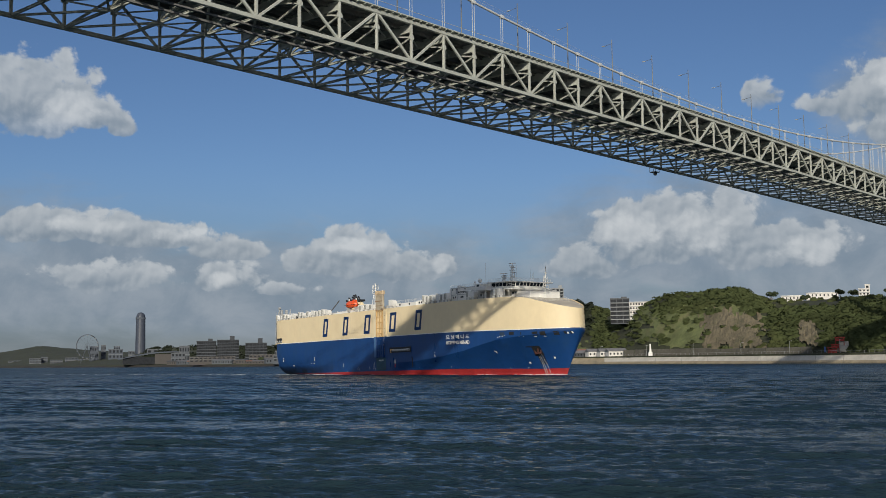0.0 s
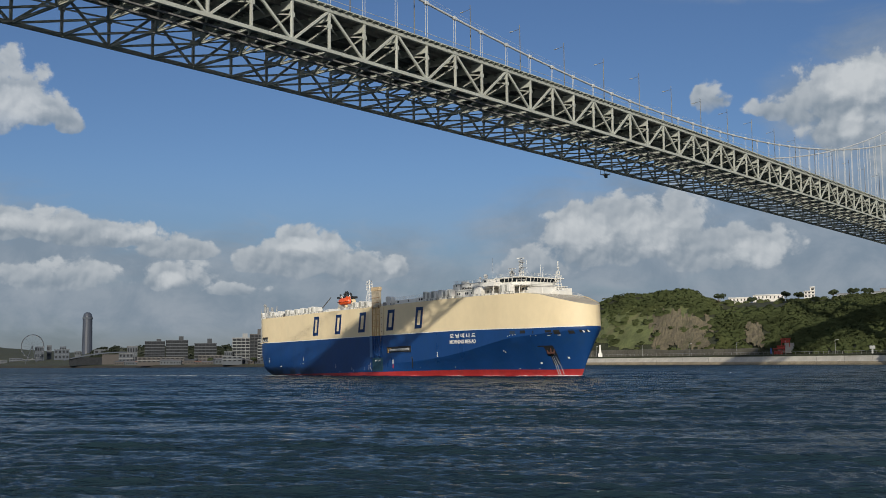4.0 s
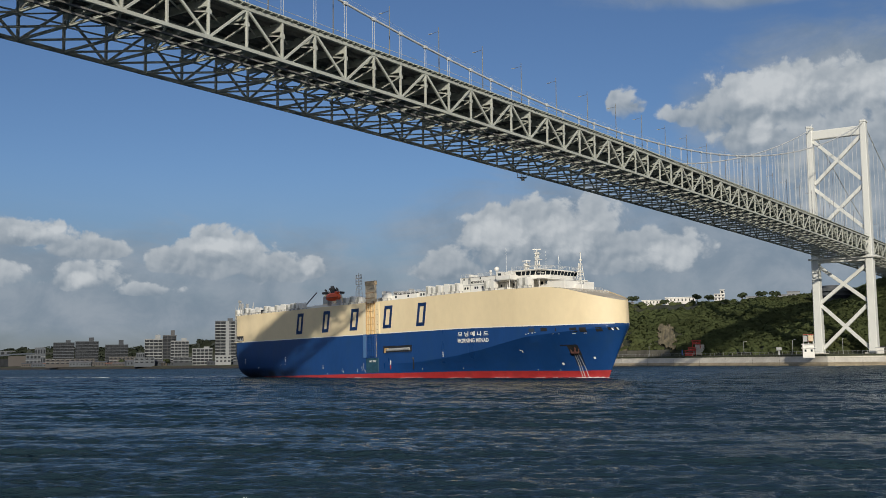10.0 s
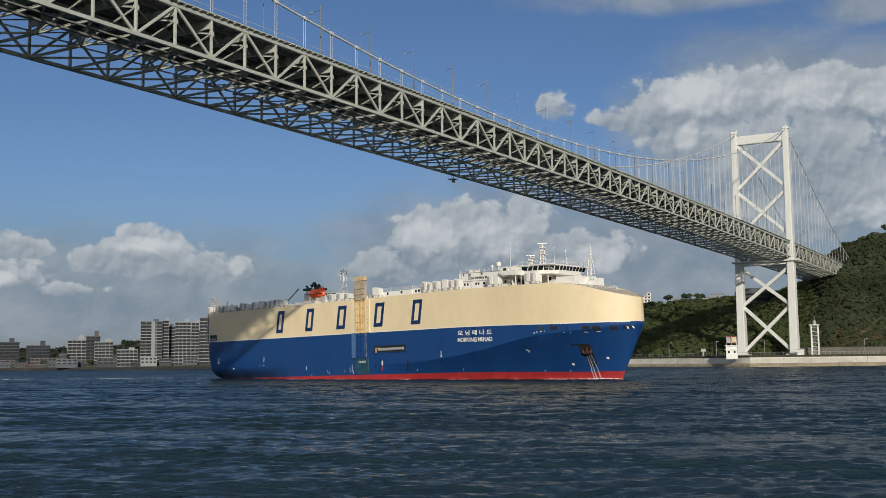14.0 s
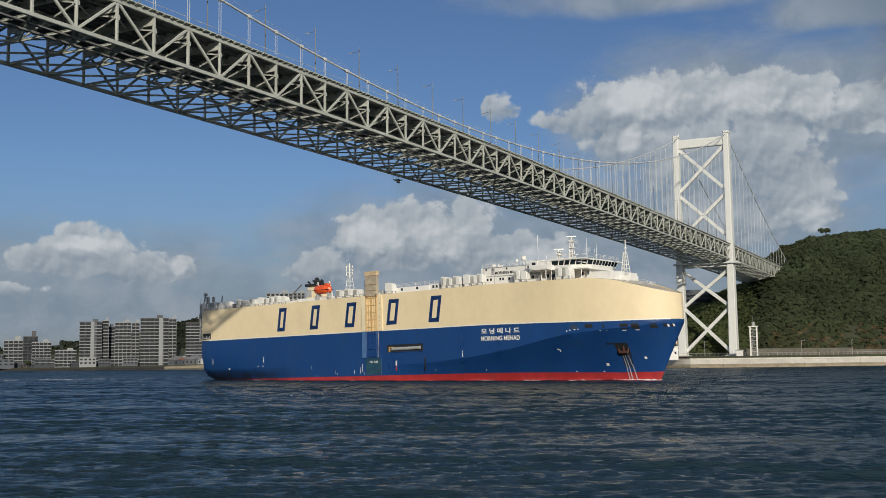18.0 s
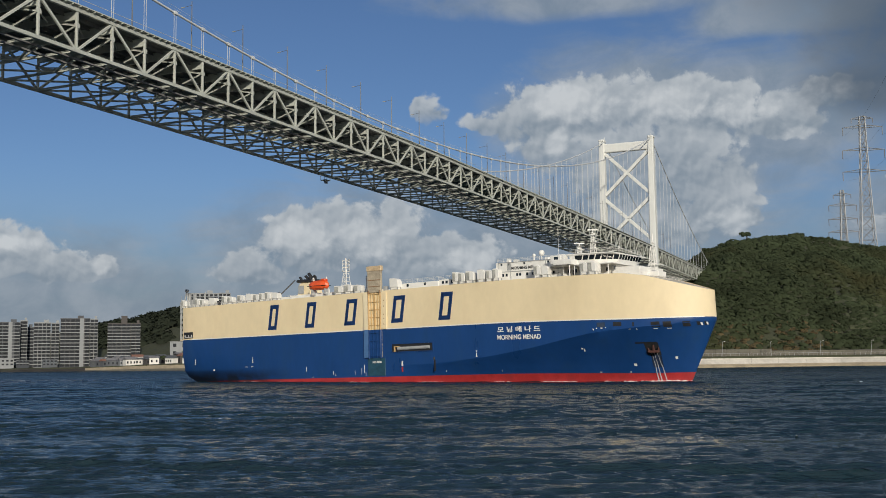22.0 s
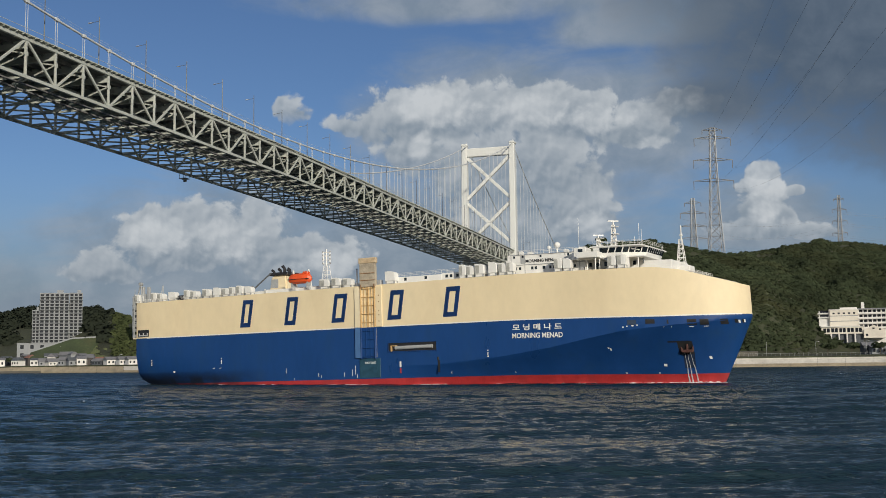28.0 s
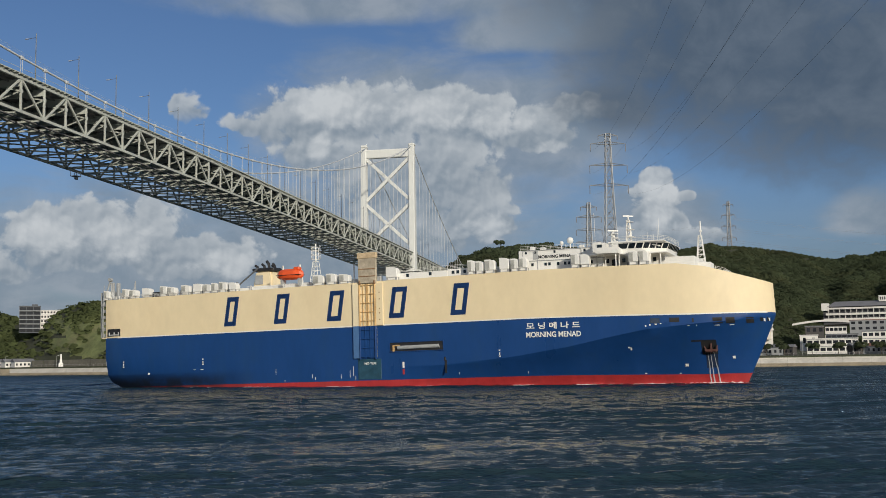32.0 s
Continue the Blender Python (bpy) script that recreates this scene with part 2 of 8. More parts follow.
# ---- materials ----
def mat(name, base, rough=0.6, metal=0.0, var=0.12, scale=1.0, bump=0.0, bump_scale=8.0, stain=None, stain_amt=0.0,
        stain_scale=0.15, stretch=(1, 1, 1), rand=0.0, coords="Object", spec=0.5, gloss_var=0.1, through_light=0.0):
    """Painted, mineral or metal surface: base colour with grain and a slower mottle, stains, fine relief."""
    m = bpy.data.materials.new(name)
    m.use_nodes = True
    nt = m.node_tree
    N, L = nt.nodes.new, nt.links.new
    b = nt.nodes["Principled BSDF"]
    b.inputs["Metallic"].default_value = metal
    b.inputs["Specular IOR Level"].default_value = spec
    tc = N("ShaderNodeTexCoord")
    mp = N("ShaderNodeMapping")
    mp.inputs["Scale"].default_value = stretch
    if coords == "World":
        g = N("ShaderNodeNewGeometry")
        L(g.outputs["Position"], mp.inputs[0])
    else:
        L(tc.outputs[coords], mp.inputs[0])

    def noise_(s, detail=4.0):
        n = N("ShaderNodeTexNoise")
        L(mp.outputs[0], n.inputs["Vector"])
        n.inputs["Scale"].default_value, n.inputs["Detail"].default_value = s, detail
        n.inputs["Roughness"].default_value = 0.6
        return n.outputs[0]

    def map_(v, lo, hi, a, c):
        n = N("ShaderNodeMapRange")
        L(v, n.inputs[0])
        for i, q in enumerate((lo, hi, a, c)):
            n.inputs[i + 1].default_value = q
        return n.outputs[0]

    fine, slow = noise_(scale * 6), noise_(scale)
    add = N("ShaderNodeMath")
    add.operation = "MULTIPLY"
    L(map_(fine, 0.3, 0.7, 1 - var * 0.6, 1 + var * 0.6), add.inputs[0])
    L(map_(slow, 0.3, 0.7, 1 - var, 1 + var), add.inputs[1])
    factor = add.outputs[0]
    if rand:
        oi = N("ShaderNodeObjectInfo")
        gi = N("ShaderNodeNewGeometry")
        s = N("ShaderNodeMath")
        s.operation = "ADD"
        L(oi.outputs["Random"], s.inputs[0]), L(gi.outputs["Random Per Island"], s.inputs[1])
        k = N("ShaderNodeMath")
        k.operation = "MULTIPLY"
        L(factor, k.inputs[0]), L(map_(s.outputs[0], 0.0, 2.0, 1 - rand, 1 + rand), k.inputs[1])
        factor = k.outputs[0]
    col = N("ShaderNodeMix")
    col.data_type, col.blend_type = "RGBA", "MULTIPLY"
    col.inputs["Factor"].default_value = 1.0
    col.inputs["A"].default_value = (*base, 1)
    L(factor, col.inputs["B"])
    out = col.outputs["Result"]
    if stain:
        st = N("ShaderNodeMix")
        st.data_type = "RGBA"
        L(map_(noise_(stain_scale, 6.0), 0.52, 0.78, 0.0, stain_amt), st.inputs["Factor"])
        L(out, st.inputs["A"])
        st.inputs["B"].default_value = (*stain, 1)
        out = st.outputs["Result"]
    L(out, b.inputs["Base Color"])
    L(map_(slow, 0.3, 0.7, max(0.02, rough - gloss_var), min(1, rough + gloss_var)), b.inputs["Roughness"])
    if bump:
        bp = N("ShaderNodeBump")
        bp.inputs["Strength"].default_value, bp.inputs["Distance"].default_value = 1.0, bump
        L(noise_(bump_scale, 5.0), bp.inputs["Height"])
        L(bp.outputs[0], b.inputs["Normal"])
    if through_light:
        tr = N("ShaderNodeBsdfTranslucent")
        L(out, tr.inputs[0])
        mx = N("ShaderNodeMixShader")
        mx.inputs[0].default_value = through_light
        L(b.outputs[0], mx.inputs[1]), L(tr.outputs[0], mx.inputs[2])
        L(mx.outputs[0], nt.nodes["Material Output"].inputs[0])
    return m


def water_material():
    m = bpy.data.materials.new("sea_water")
    m.use_nodes = True
    nt = m.node_tree
    N, L = nt.nodes.new, nt.links.new
    b = nt.nodes["Principled BSDF"]
    b.inputs["Base Color"].default_value = (0.010, 0.026, 0.035, 1)
    b.inputs["IOR"].default_value = 1.33
    g = N("ShaderNodeTexCoord")
    mp = N("ShaderNodeMapping")
    # ripples run long across the wind
    turn = N("ShaderNodeMapping")
    turn.inputs["Rotation"].default_value = (0, 0, radians(-25))
    L(g.outputs["Object"], turn.inputs[0])
    mp.inputs["Scale"].default_value = (0.36, 1.0, 1.0)
    L(turn.outputs[0], mp.inputs[0])
    # roughness grows with distance from the viewpoint, for waves too fine to mesh
    ln = N("ShaderNodeVectorMath")
    ln.operation = "LENGTH"
    L(g.outputs["Object"], ln.inputs[0])
    mr = N("ShaderNodeMapRange")
    L(ln.outputs["Value"], mr.inputs[0])
    for i, q in enumerate((60, 700, 0.09, 0.36)):
        mr.inputs[i + 1].default_value = q
    # wind streaks, slick and ruffled
    wm, wn = N("ShaderNodeMapping"), N("ShaderNodeTexNoise")
    wm.inputs["Scale"].default_value = (0.012, 0.07, 1.0)
    L(turn.outputs[0], wm.inputs[0]), L(wm.outputs[0], wn.inputs["Vector"])
    wn.inputs["Scale"].default_value, wn.inputs["Detail"].default_value = 1.0, 5.0
    wr = N("ShaderNodeMapRange")
    L(wn.outputs[0], wr.inputs[0])
    for i, q in enumerate((0.35, 0.65, -0.05, 0.06)):
        wr.inputs[i + 1].default_value = q
    ra = N("ShaderNodeMath")
    ra.operation = "ADD"
    L(mr.outputs[0], ra.inputs[0]), L(wr.outputs[0], ra.inputs[1])
    L(ra.outputs[0], b.inputs["Roughness"])
    # far reflections are dimmed through the specular level, darkening the distant water
    sr = N("ShaderNodeMapRange")
    L(ln.outputs["Value"], sr.inputs[0])
    for i, q in enumerate((50, 280, 0.5, 0.125)):
        sr.inputs[i + 1].default_value = q
    L(sr.outputs[0], b.inputs["Specular IOR Level"])
    heights = []
    for s, d in ((0.35, 0.12), (1.1, 0.17), (3.2, 0.15), (9.0, 0.05)):
        n = N("ShaderNodeTexNoise")
        n.inputs["Scale"].default_value, n.inputs["Detail"].default_value = s, 4.0
        n.inputs["Roughness"].default_value = 0.62
        L(mp.outputs[0], n.inputs["Vector"])
        k = N("ShaderNodeMath")
        k.operation = "MULTIPLY"
        L(n.outputs[0], k.inputs[0])
        k.inputs[1].default_value = d
        heights.append(k.outputs[0])
    s = N("ShaderNodeMath")
    s.operation = "ADD"
    L(heights[0], s.inputs[0]), L(heights[1], s.inputs[1])
    s2 = N("ShaderNodeMath")
    s2.operation = "ADD"
    L(s.outputs[0], s2.inputs[0]), L(heights[2], s2.inputs[1])
    s3 = N("ShaderNodeMath")
    s3.operation = "ADD"
    L(s2.outputs[0], s3.inputs[0]), L(heights[3], s3.inputs[1])
    bp = N("ShaderNodeBump")
    bp.inputs["Strength"].default_value, bp.inputs["Distance"].default_value = 1.0, 1.0
    L(s3.outputs[0], bp.inputs["Height"])
    L(bp.outputs[0], b.inputs["Normal"])
    return m


M_WATER = water_material()
M_STEEL = mat("bridge_paint", (0.44, 0.46, 0.415), 0.55, var=0.10, scale=0.3, rand=0.08, stain=(0.25, 0.2, 0.14), stain_amt=0.3, coords="World")
M_TOWER = mat("tower_paint", (0.68, 0.69, 0.66), 0.5, var=0.05, scale=0.15, stain=(0.4, 0.38, 0.33), stain_amt=0.25, coords="World", stretch=(1, 1, 0.2))
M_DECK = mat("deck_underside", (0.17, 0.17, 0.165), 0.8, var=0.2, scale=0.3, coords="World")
M_CABLE = mat("cable_steel", (0.54, 0.56, 0.57), 0.5, var=0.05, scale=0.4, coords="World")
M_CREAM = mat("cream_hull_paint", (0.79, 0.66, 0.43), 0.55, var=0.04, scale=0.10, stain=(0.60, 0.45, 0.26), stain_amt=0.3, stain_scale=0.09, stretch=(1, 1, 0.6), bump=0.03, bump_scale=0.25)
M_BLUE = mat("blue_hull_paint", (0.009, 0.052, 0.188), 0.35, var=0.08, scale=0.12, stain=(0.02, 0.06, 0.14), stain_amt=0.45, stain_scale=0.2, stretch=(1, 1, 0.3), bump=0.03, bump_scale=0.25)


def soot_shade_stern(m):
    """Dark fouling and painted tuck shade, low on the plating towards the stern."""
    nt = m.node_tree
    N, L = nt.nodes.new, nt.links.new
    b = nt.nodes["Principled BSDF"]
    old = b.inputs["Base Color"].links[0].from_socket
    tc, sp, nz = N("ShaderNodeTexCoord"), N("ShaderNodeSeparateXYZ"), N("ShaderNodeTexNoise")
    L(tc.outputs["Object"], sp.inputs[0]), L(tc.outputs["Object"], nz.inputs["Vector"])
    nz.inputs["Scale"].default_value, nz.inputs["Detail"].default_value = 0.25, 5.0

    def range_(v, a, c, lo, hi):
        n = N("ShaderNodeMapRange")
        n.interpolation_type = "SMOOTHSTEP"
        L(v, n.inputs[0])
        for i, q in enumerate((a, c, lo, hi)):
            n.inputs[i + 1].default_value = q
        return n.outputs[0]

    def times(p, q):
        n = N("ShaderNodeMath")
        n.operation = "MULTIPLY"
        L(p, n.inputs[0]), L(q, n.inputs[1])
        return n.outputs[0]

    f = times(times(range_(sp.outputs[0], 60, 22, 0, 1), range_(sp.outputs[2], 4.2, 0.6, 0, 0.9)), range_(nz.outputs[0], 0.25, 0.6, 0.35, 1))
    mx = N("ShaderNodeMix")
    mx.data_type = "RGBA"
    L(f, mx.inputs["Factor"]), L(old, mx.inputs["A"])
    mx.inputs["B"].default_value = (0.012, 0.014, 0.018, 1)
    L(mx.outputs["Result"], b.inputs["Base Color"])


soot_shade_stern(M_BLUE)
M_RED = mat("red_boot_paint", (0.40, 0.032, 0.034), 0.45, var=0.15, scale=0.4, stain=(0.2, 0.05, 0.05), stain_amt=0.5, stretch=(1, 1, 0.3))
soot_shade_stern(M_RED)
M_WHITE = mat("white_paint", (0.78, 0.77, 0.73), 0.45, var=0.05, scale=0.5, stain=(0.5, 0.36, 0.2), stain_amt=0.15)
M_LETTER = mat("blue_lettering", (0.02, 0.07, 0.24), 0.4, var=0.06, scale=0.5)
M_BLACK = mat("black_paint", (0.02, 0.02, 0.022), 0.5, var=0.2)
M_GLASS = mat("dark_window_glass", (0.02, 0.03, 0.04), 0.1, var=0.1)
M_ORANGE = mat("orange_lifeboat", (0.75, 0.10, 0.025), 0.4, var=0.05)
M_GREY = mat("grey_paint", (0.35, 0.36, 0.36), 0.55, var=0.1)
M_DARKSTEEL = mat("dark_grey_steel", (0.11, 0.115, 0.12), 0.55, var=0.15)
M_RUST = mat("rusty_brown_steel", (0.26, 0.15, 0.075), 0.7, var=0.25, scale=0.8, stain=(0.5, 0.38, 0.22), stain_amt=0.5)
M_LITCREAM = mat("lit_cream_paint", (0.83, 0.72, 0.50), 0.45, var=0.05, scale=0.3, stain=(0.55, 0.38, 0.2), stain_amt=0.25)
M_YELLOW = mat("rusty_yellow_steel", (0.60, 0.40, 0.18), 0.55, var=0.15, scale=0.6, stain=(0.35, 0.16, 0.06), stain_amt=0.5)
M_SOIL = mat("undergrowth_soil", (0.04, 0.045, 0.023), 0.9, var=0.35, scale=0.05, coords="World", bump=0.5, bump_scale=0.4)
M_CONC = mat("quay_concrete", (0.52, 0.49, 0.43), 0.85, var=0.15, scale=0.1, coords="World", stain=(0.3, 0.27, 0.22), stain_amt=0.6, stain_scale=0.08, stretch=(1, 1, 0.5))
M_ROCK = mat("weathered_rock", (0.16, 0.135, 0.085), 0.9, stain=(0.075, 0.08, 0.035), stain_amt=0.8, stain_scale=0.07, var=0.3, scale=0.15, coords="World", bump=0.6, bump_scale=0.5)
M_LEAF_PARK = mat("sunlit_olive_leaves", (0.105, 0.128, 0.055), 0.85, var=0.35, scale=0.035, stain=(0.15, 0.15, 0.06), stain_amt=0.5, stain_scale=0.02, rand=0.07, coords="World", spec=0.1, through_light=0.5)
M_LEAF = mat("broad_leaves", (0.074, 0.094, 0.051), 0.85, var=0.38, scale=0.022, stain=(0.125, 0.112, 0.050), stain_amt=0.6, stain_scale=0.012, rand=0.07, coords="World", spec=0.1, through_light=0.5)
M_RETAIN = mat("weathered_retaining_wall", (0.12, 0.112, 0.09), 0.9, var=0.25, scale=0.12, coords="World", stain=(0.1, 0.1, 0.07), stain_amt=0.7, stain_scale=0.08, bump=0.2, bump_scale=0.6)
M_BANK = mat("brown_weedy_bank", (0.031, 0.028, 0.025), 0.95, var=0.3, scale=0.05, coords="World", stain=(0.05, 0.06, 0.03), stain_amt=0.7, stain_scale=0.03)
M_BEACH = mat("tidal_stone_apron", (0.31, 0.26, 0.18), 0.9, var=0.2, scale=0.15, coords="World", stain=(0.12, 0.11, 0.08), stain_amt=0.7, stain_scale=0.1, bump=0.2, bump_scale=0.8)

# ---- building blocks ----
def mesh_from(name, verts, faces, material, smooth=False, angle=40):
    me = bpy.data.meshes.new(name)
    me.from_pydata(verts, [], faces)
    me.materials.append(material)
    if smooth:
        me.polygons.foreach_set("use_smooth", [True] * len(me.polygons))
        me.set_sharp_from_angle(angle=radians(angle))
    me.update()
    return me


def part(name, bm, material, parent, label=""):
    """One mesh object under a thing or a part; bm is a bmesh or a finished mesh."""
    if isinstance(bm, bmesh.types.BMesh):
        me = bpy.data.meshes.new(name)
        bm.to_mesh(me)
        bm.free()
    else:
        me = bm
    if material is not None and not me.materials:
        me.materials.append(material)
    ob = new(name, me)
    ob.parent = parent
    if label:
        ob["label"] = label
    return ob


def thing(name, label, category, at=(0, 0, 0), turn=0.0, group="", kind=""):
    ob = new(name)
    ob.empty_display_size = 0.5
    ob.matrix_basis = pose(*at, 0, 0, turn)
    return tagged(ob, label, category, group, kind)


def box_bm(sx, sy, sz, at=(0, 0, 0), bevel=0.0, bm=None, turn=0.0):
    bm = bm or bmesh.new()
    r = bmesh.ops.create_cube(bm, size=1.0, matrix=pose(*at, 0, 0, turn) @ Matrix.Diagonal((sx, sy, sz, 1)))
    if bevel:
        es = list({e for v in r["verts"] for e in v.link_edges})
        bmesh.ops.bevel(bm, geom=es, offset=bevel, segments=1, affect="EDGES")
    return bm


def rod_bm(p, q, r, n=6, bm=None, r2=None):
    bm = bm or bmesh.new()
    p, q = Vector(p), Vector(q)
    m = Matrix.Translation((p + q) / 2) @ (q - p).to_track_quat("Z", "Y").to_matrix().to_4x4()
    bmesh.ops.create_cone(bm, cap_ends=True, segments=n, radius1=r, radius2=r if r2 is None else r2, depth=(q - p).length, matrix=m)
    return bm


def unit_beam(name, material, flange=True):
    """One metre of steel beam along z, one by one across; I-shaped or a box."""
    if flange:
        o = [(-.5, -.5), (.5, -.5), (.5, -.36), (.14, -.36), (.14, .36), (.5, .36), (.5, .5), (-.5, .5), (-.5, .36), (-.14, .36), (-.14, -.36), (-.5, -.36)]
    else:
        o = [(-.5, -.42), (-.42, -.5), (.42, -.5), (.5, -.42), (.5, .42), (.42, .5), (-.42, .5), (-.5, .42)]
    n = len(o)
    v = [(x, y, z) for z in (-.5, .5) for x, y in o]
    f = [(i, (i + 1) % n, n + (i + 1) % n, n + i) for i in range(n)]
    f += [tuple(range(n - 1, -1, -1)), tuple(range(n, 2 * n))]
    return mesh_from(name, v, f, material)


def beam(name, me, p, q, w, h, parent, up=(0, 0, 1), label=""):
    """A member from p to q, w wide and h deep, sharing the mesh me."""
    p, q = Vector(p), Vector(q)
    d = q - p
    zax = d.normalized()
    yax = Vector(up) - zax * zax.dot(Vector(up))
    if yax.length < 1e-4:
        yax = Vector((0, 1, 0)) - zax * zax.y
    yax.normalize()
    xax = yax.cross(zax)
    m = Matrix((xax, yax, zax)).transposed().to_4x4()
    ob = new(name, me)
    ob.parent = parent
    ob.matrix_basis = Matrix.Translation((p + q) / 2) @ m @ Matrix.Diagonal((w, h, d.length, 1))
    if label:
        ob["label"] = label
    return ob


def polar(az, d, z=0.0):
    a = radians(az)
    return Vector((d * math.sin(a), d * math.cos(a), z))


def lerp_table(x, table):
    return float(np.interp(x, [a for a, _ in table], [b for _, b in table]))


# ---- the sea ----
def make_water():
    rng = np.random.default_rng(5)
    az = np.radians(np.arange(-72, 20.01, 0.16))
    dist = np.concatenate([np.geomspace(30, 760, 1200), np.array([850, 1000, 1300, 1800, 2600, 3600, 4900])])
    A, D = np.meshgrid(az, dist)
    X, Y = D * np.sin(A), D * np.cos(A)
    Z = np.zeros_like(X)
    dx, dy = np.zeros_like(X), np.zeros_like(X)
    for lam in np.geomspace(0.4, 5.2, 96):
        th = rng.normal(math.radians(155), 0.3)
        k = 2 * math.pi / lam
        amp = 0.0076 * lam * min(1.0, 3.2 / lam) ** 0.9 * rng.uniform(0.5, 1.4)
        ph = rng.uniform(0, 6.28)
        arg = k * (X * math.sin(th) + Y * math.cos(th)) + ph + 0.8 * np.sin(X * 0.05 + ph) + 0.7 * np.sin(Y * 0.043 + 2 * ph)
        fade = np.clip(lam * 110 / D, 0, 1)
        Z += amp * fade * np.cos(arg)
        dx -= amp * fade * 1.0 * math.sin(th) * np.sin(arg)
        dy -= amp * fade * 1.0 * math.cos(th) * np.sin(arg)
    # streaks of ruffled and smoother water lie across the wind
    U, W = X * 0.906 + Y * 0.42, Y * 0.906 - X * 0.42
    calm = 0.85 + 0.3 * np.sin(W * 0.16 + 1.8 * np.sin(U * 0.023 + 1)) * np.sin(W * 0.061 + U * 0.017) + 0.2 * np.sin(W * 0.43 + 2.2 * np.sin(U * 0.05))
    # a smooth slick far off, left by the tide
    band = D - (455 + 14 * np.sin(A * 9) + 4 * np.sin(A * 47))
    calm *= 1 - 0.4 * np.exp(-(band / 9) ** 2) * (A < math.radians(-36))
    calm *= np.clip((820 - D) / 100, 0, 1)
    Z, dx, dy = Z * calm, dx * calm, dy * calm
    verts = np.stack([X + dx, Y + dy, Z], -1).reshape(-1, 3)
    nr, nc = X.shape
    idx = np.arange(nr * nc).reshape(nr, nc)
    faces = np.stack([idx[:-1, :-1], idx[:-1, 1:], idx[1:, 1:], idx[1:, :-1]], -1).reshape(-1, 4)
    verts, faces = verts.tolist(), faces[:, ::-1].tolist()
    # the rest of the sheet, behind the camera and under it
    back = np.radians(np.linspace(20, 288, 44))
    base = len(verts)
    for d in (30.0, 4900.0):
        verts += [(d * math.sin(a), d * math.cos(a), 0.0) for a in back]
    n = len(back)
    faces += [(base + i, base + n + i, base + n + i + 1, base + i + 1) for i in range(n - 1)]
    ring = [base + i for i in range(n)] + idx[0, ::25].tolist()
    verts.append((0, 0, 0))
    faces += [(ring[i], ring[(i + 1) % len(ring)], len(verts) - 1) for i in range(len(ring))]
    w = new("water", mesh_from("water", verts, faces, M_WATER, True, 180))
    # flecks of foam on the wave crests
    fv, ff = [], []
    for _ in range(150):
        i, j = int(rng.integers(380, nr - 160)), int(rng.integers(4, nc - 4))
        if Z[i, j] < 0.07:
            continue
        c = Vector(((X + dx)[i, j], (Y + dy)[i, j], Z[i, j] + 0.04))
        t = -az[j]
        ln, wd = rng.uniform(0.15, 0.5) * D[i, j] / 240, rng.uniform(0.1, 0.25)
        k0 = len(fv)
        for q in range(7):
            g = 2 * math.pi * q / 7
            r = rng.uniform(0.5, 1.1)
            x, y = ln * r * math.cos(g), wd * r * math.sin(g)
            fv.append((c.x + x * math.cos(t) - y * math.sin(t), c.y + x * math.sin(t) + y * math.cos(t), c.z + rng.uniform(-0.05, 0.03)))
        ff.append(tuple(range(k0, k0 + 7)))
    # the torn white line of an old wake, far across
    for _ in range(130):
        a = rng.uniform(-62, -42)
        d = np.interp(a, [-62, -60.5, -55, -50, -42], [690, 640, 510, 462, 425]) + rng.normal(0, 5)
        c, t = polar(a, d, 0.12), -radians(a)
        ln, wd = rng.uniform(0.8, 3.4), rng.uniform(0.15, 0.45)
        k0 = len(fv)
        for q in range(7):
            g = 2 * math.pi * q / 7
            r = rng.uniform(0.5, 1.1)
            x, y = ln * r * math.cos(g), wd * r * math.sin(g)
            fv.append((c.x + x * math.cos(t) - y * math.sin(t), c.y + x * math.sin(t) + y * math.cos(t), c.z + rng.uniform(-0.04, 0.1)))
        ff.append(tuple(range(k0, k0 + 7)))
    part("foam_flecks", mesh_from("foam_flecks", fv, ff, mat("foam", (0.7, 0.72, 0.72), 0.9, var=0.2, scale=2.0)), None, w)["kind"] = "stuff"
    return tagged(w, "dark blue choppy sea water of a tidal strait", "sea", kind="structure")


WATER = make_water()

# ---- the land across the strait ----
SHORE = [(-80, 4300), (-66, 2900), (-62, 2250), (-58, 1700), (-52, 1350), (-46, 1210), (-40, 1080), (-35, 985), (-30, 870), (-25, 770), (-20, 700),
         (-15, 628), (-10, 640), (-4, 682), (4, 690), (12, 690), (30, 700)]
FLAT = [(-80, 500), (-62, 500), (-50, 260), (-40, 120), (-36, 90), (-33, 60), (-30, 40), (-24, 34), (-18, 34), (-12, 40), (-6, 42), (0, 46), (3, 110), (8, 190), (30, 190)]
RIDGE = [(-80, 4550), (-57, 4500), (-55, 2100), (-47, 1700), (-42, 1560), (-36, 1420), (-33, 1150), (-30, 985), (-24, 900), (-18, 900), (-13, 900), (-10, 880), (-6, 930), (-2, 1000), (2, 1150), (6, 1350), (12, 1450), (30, 1450)]
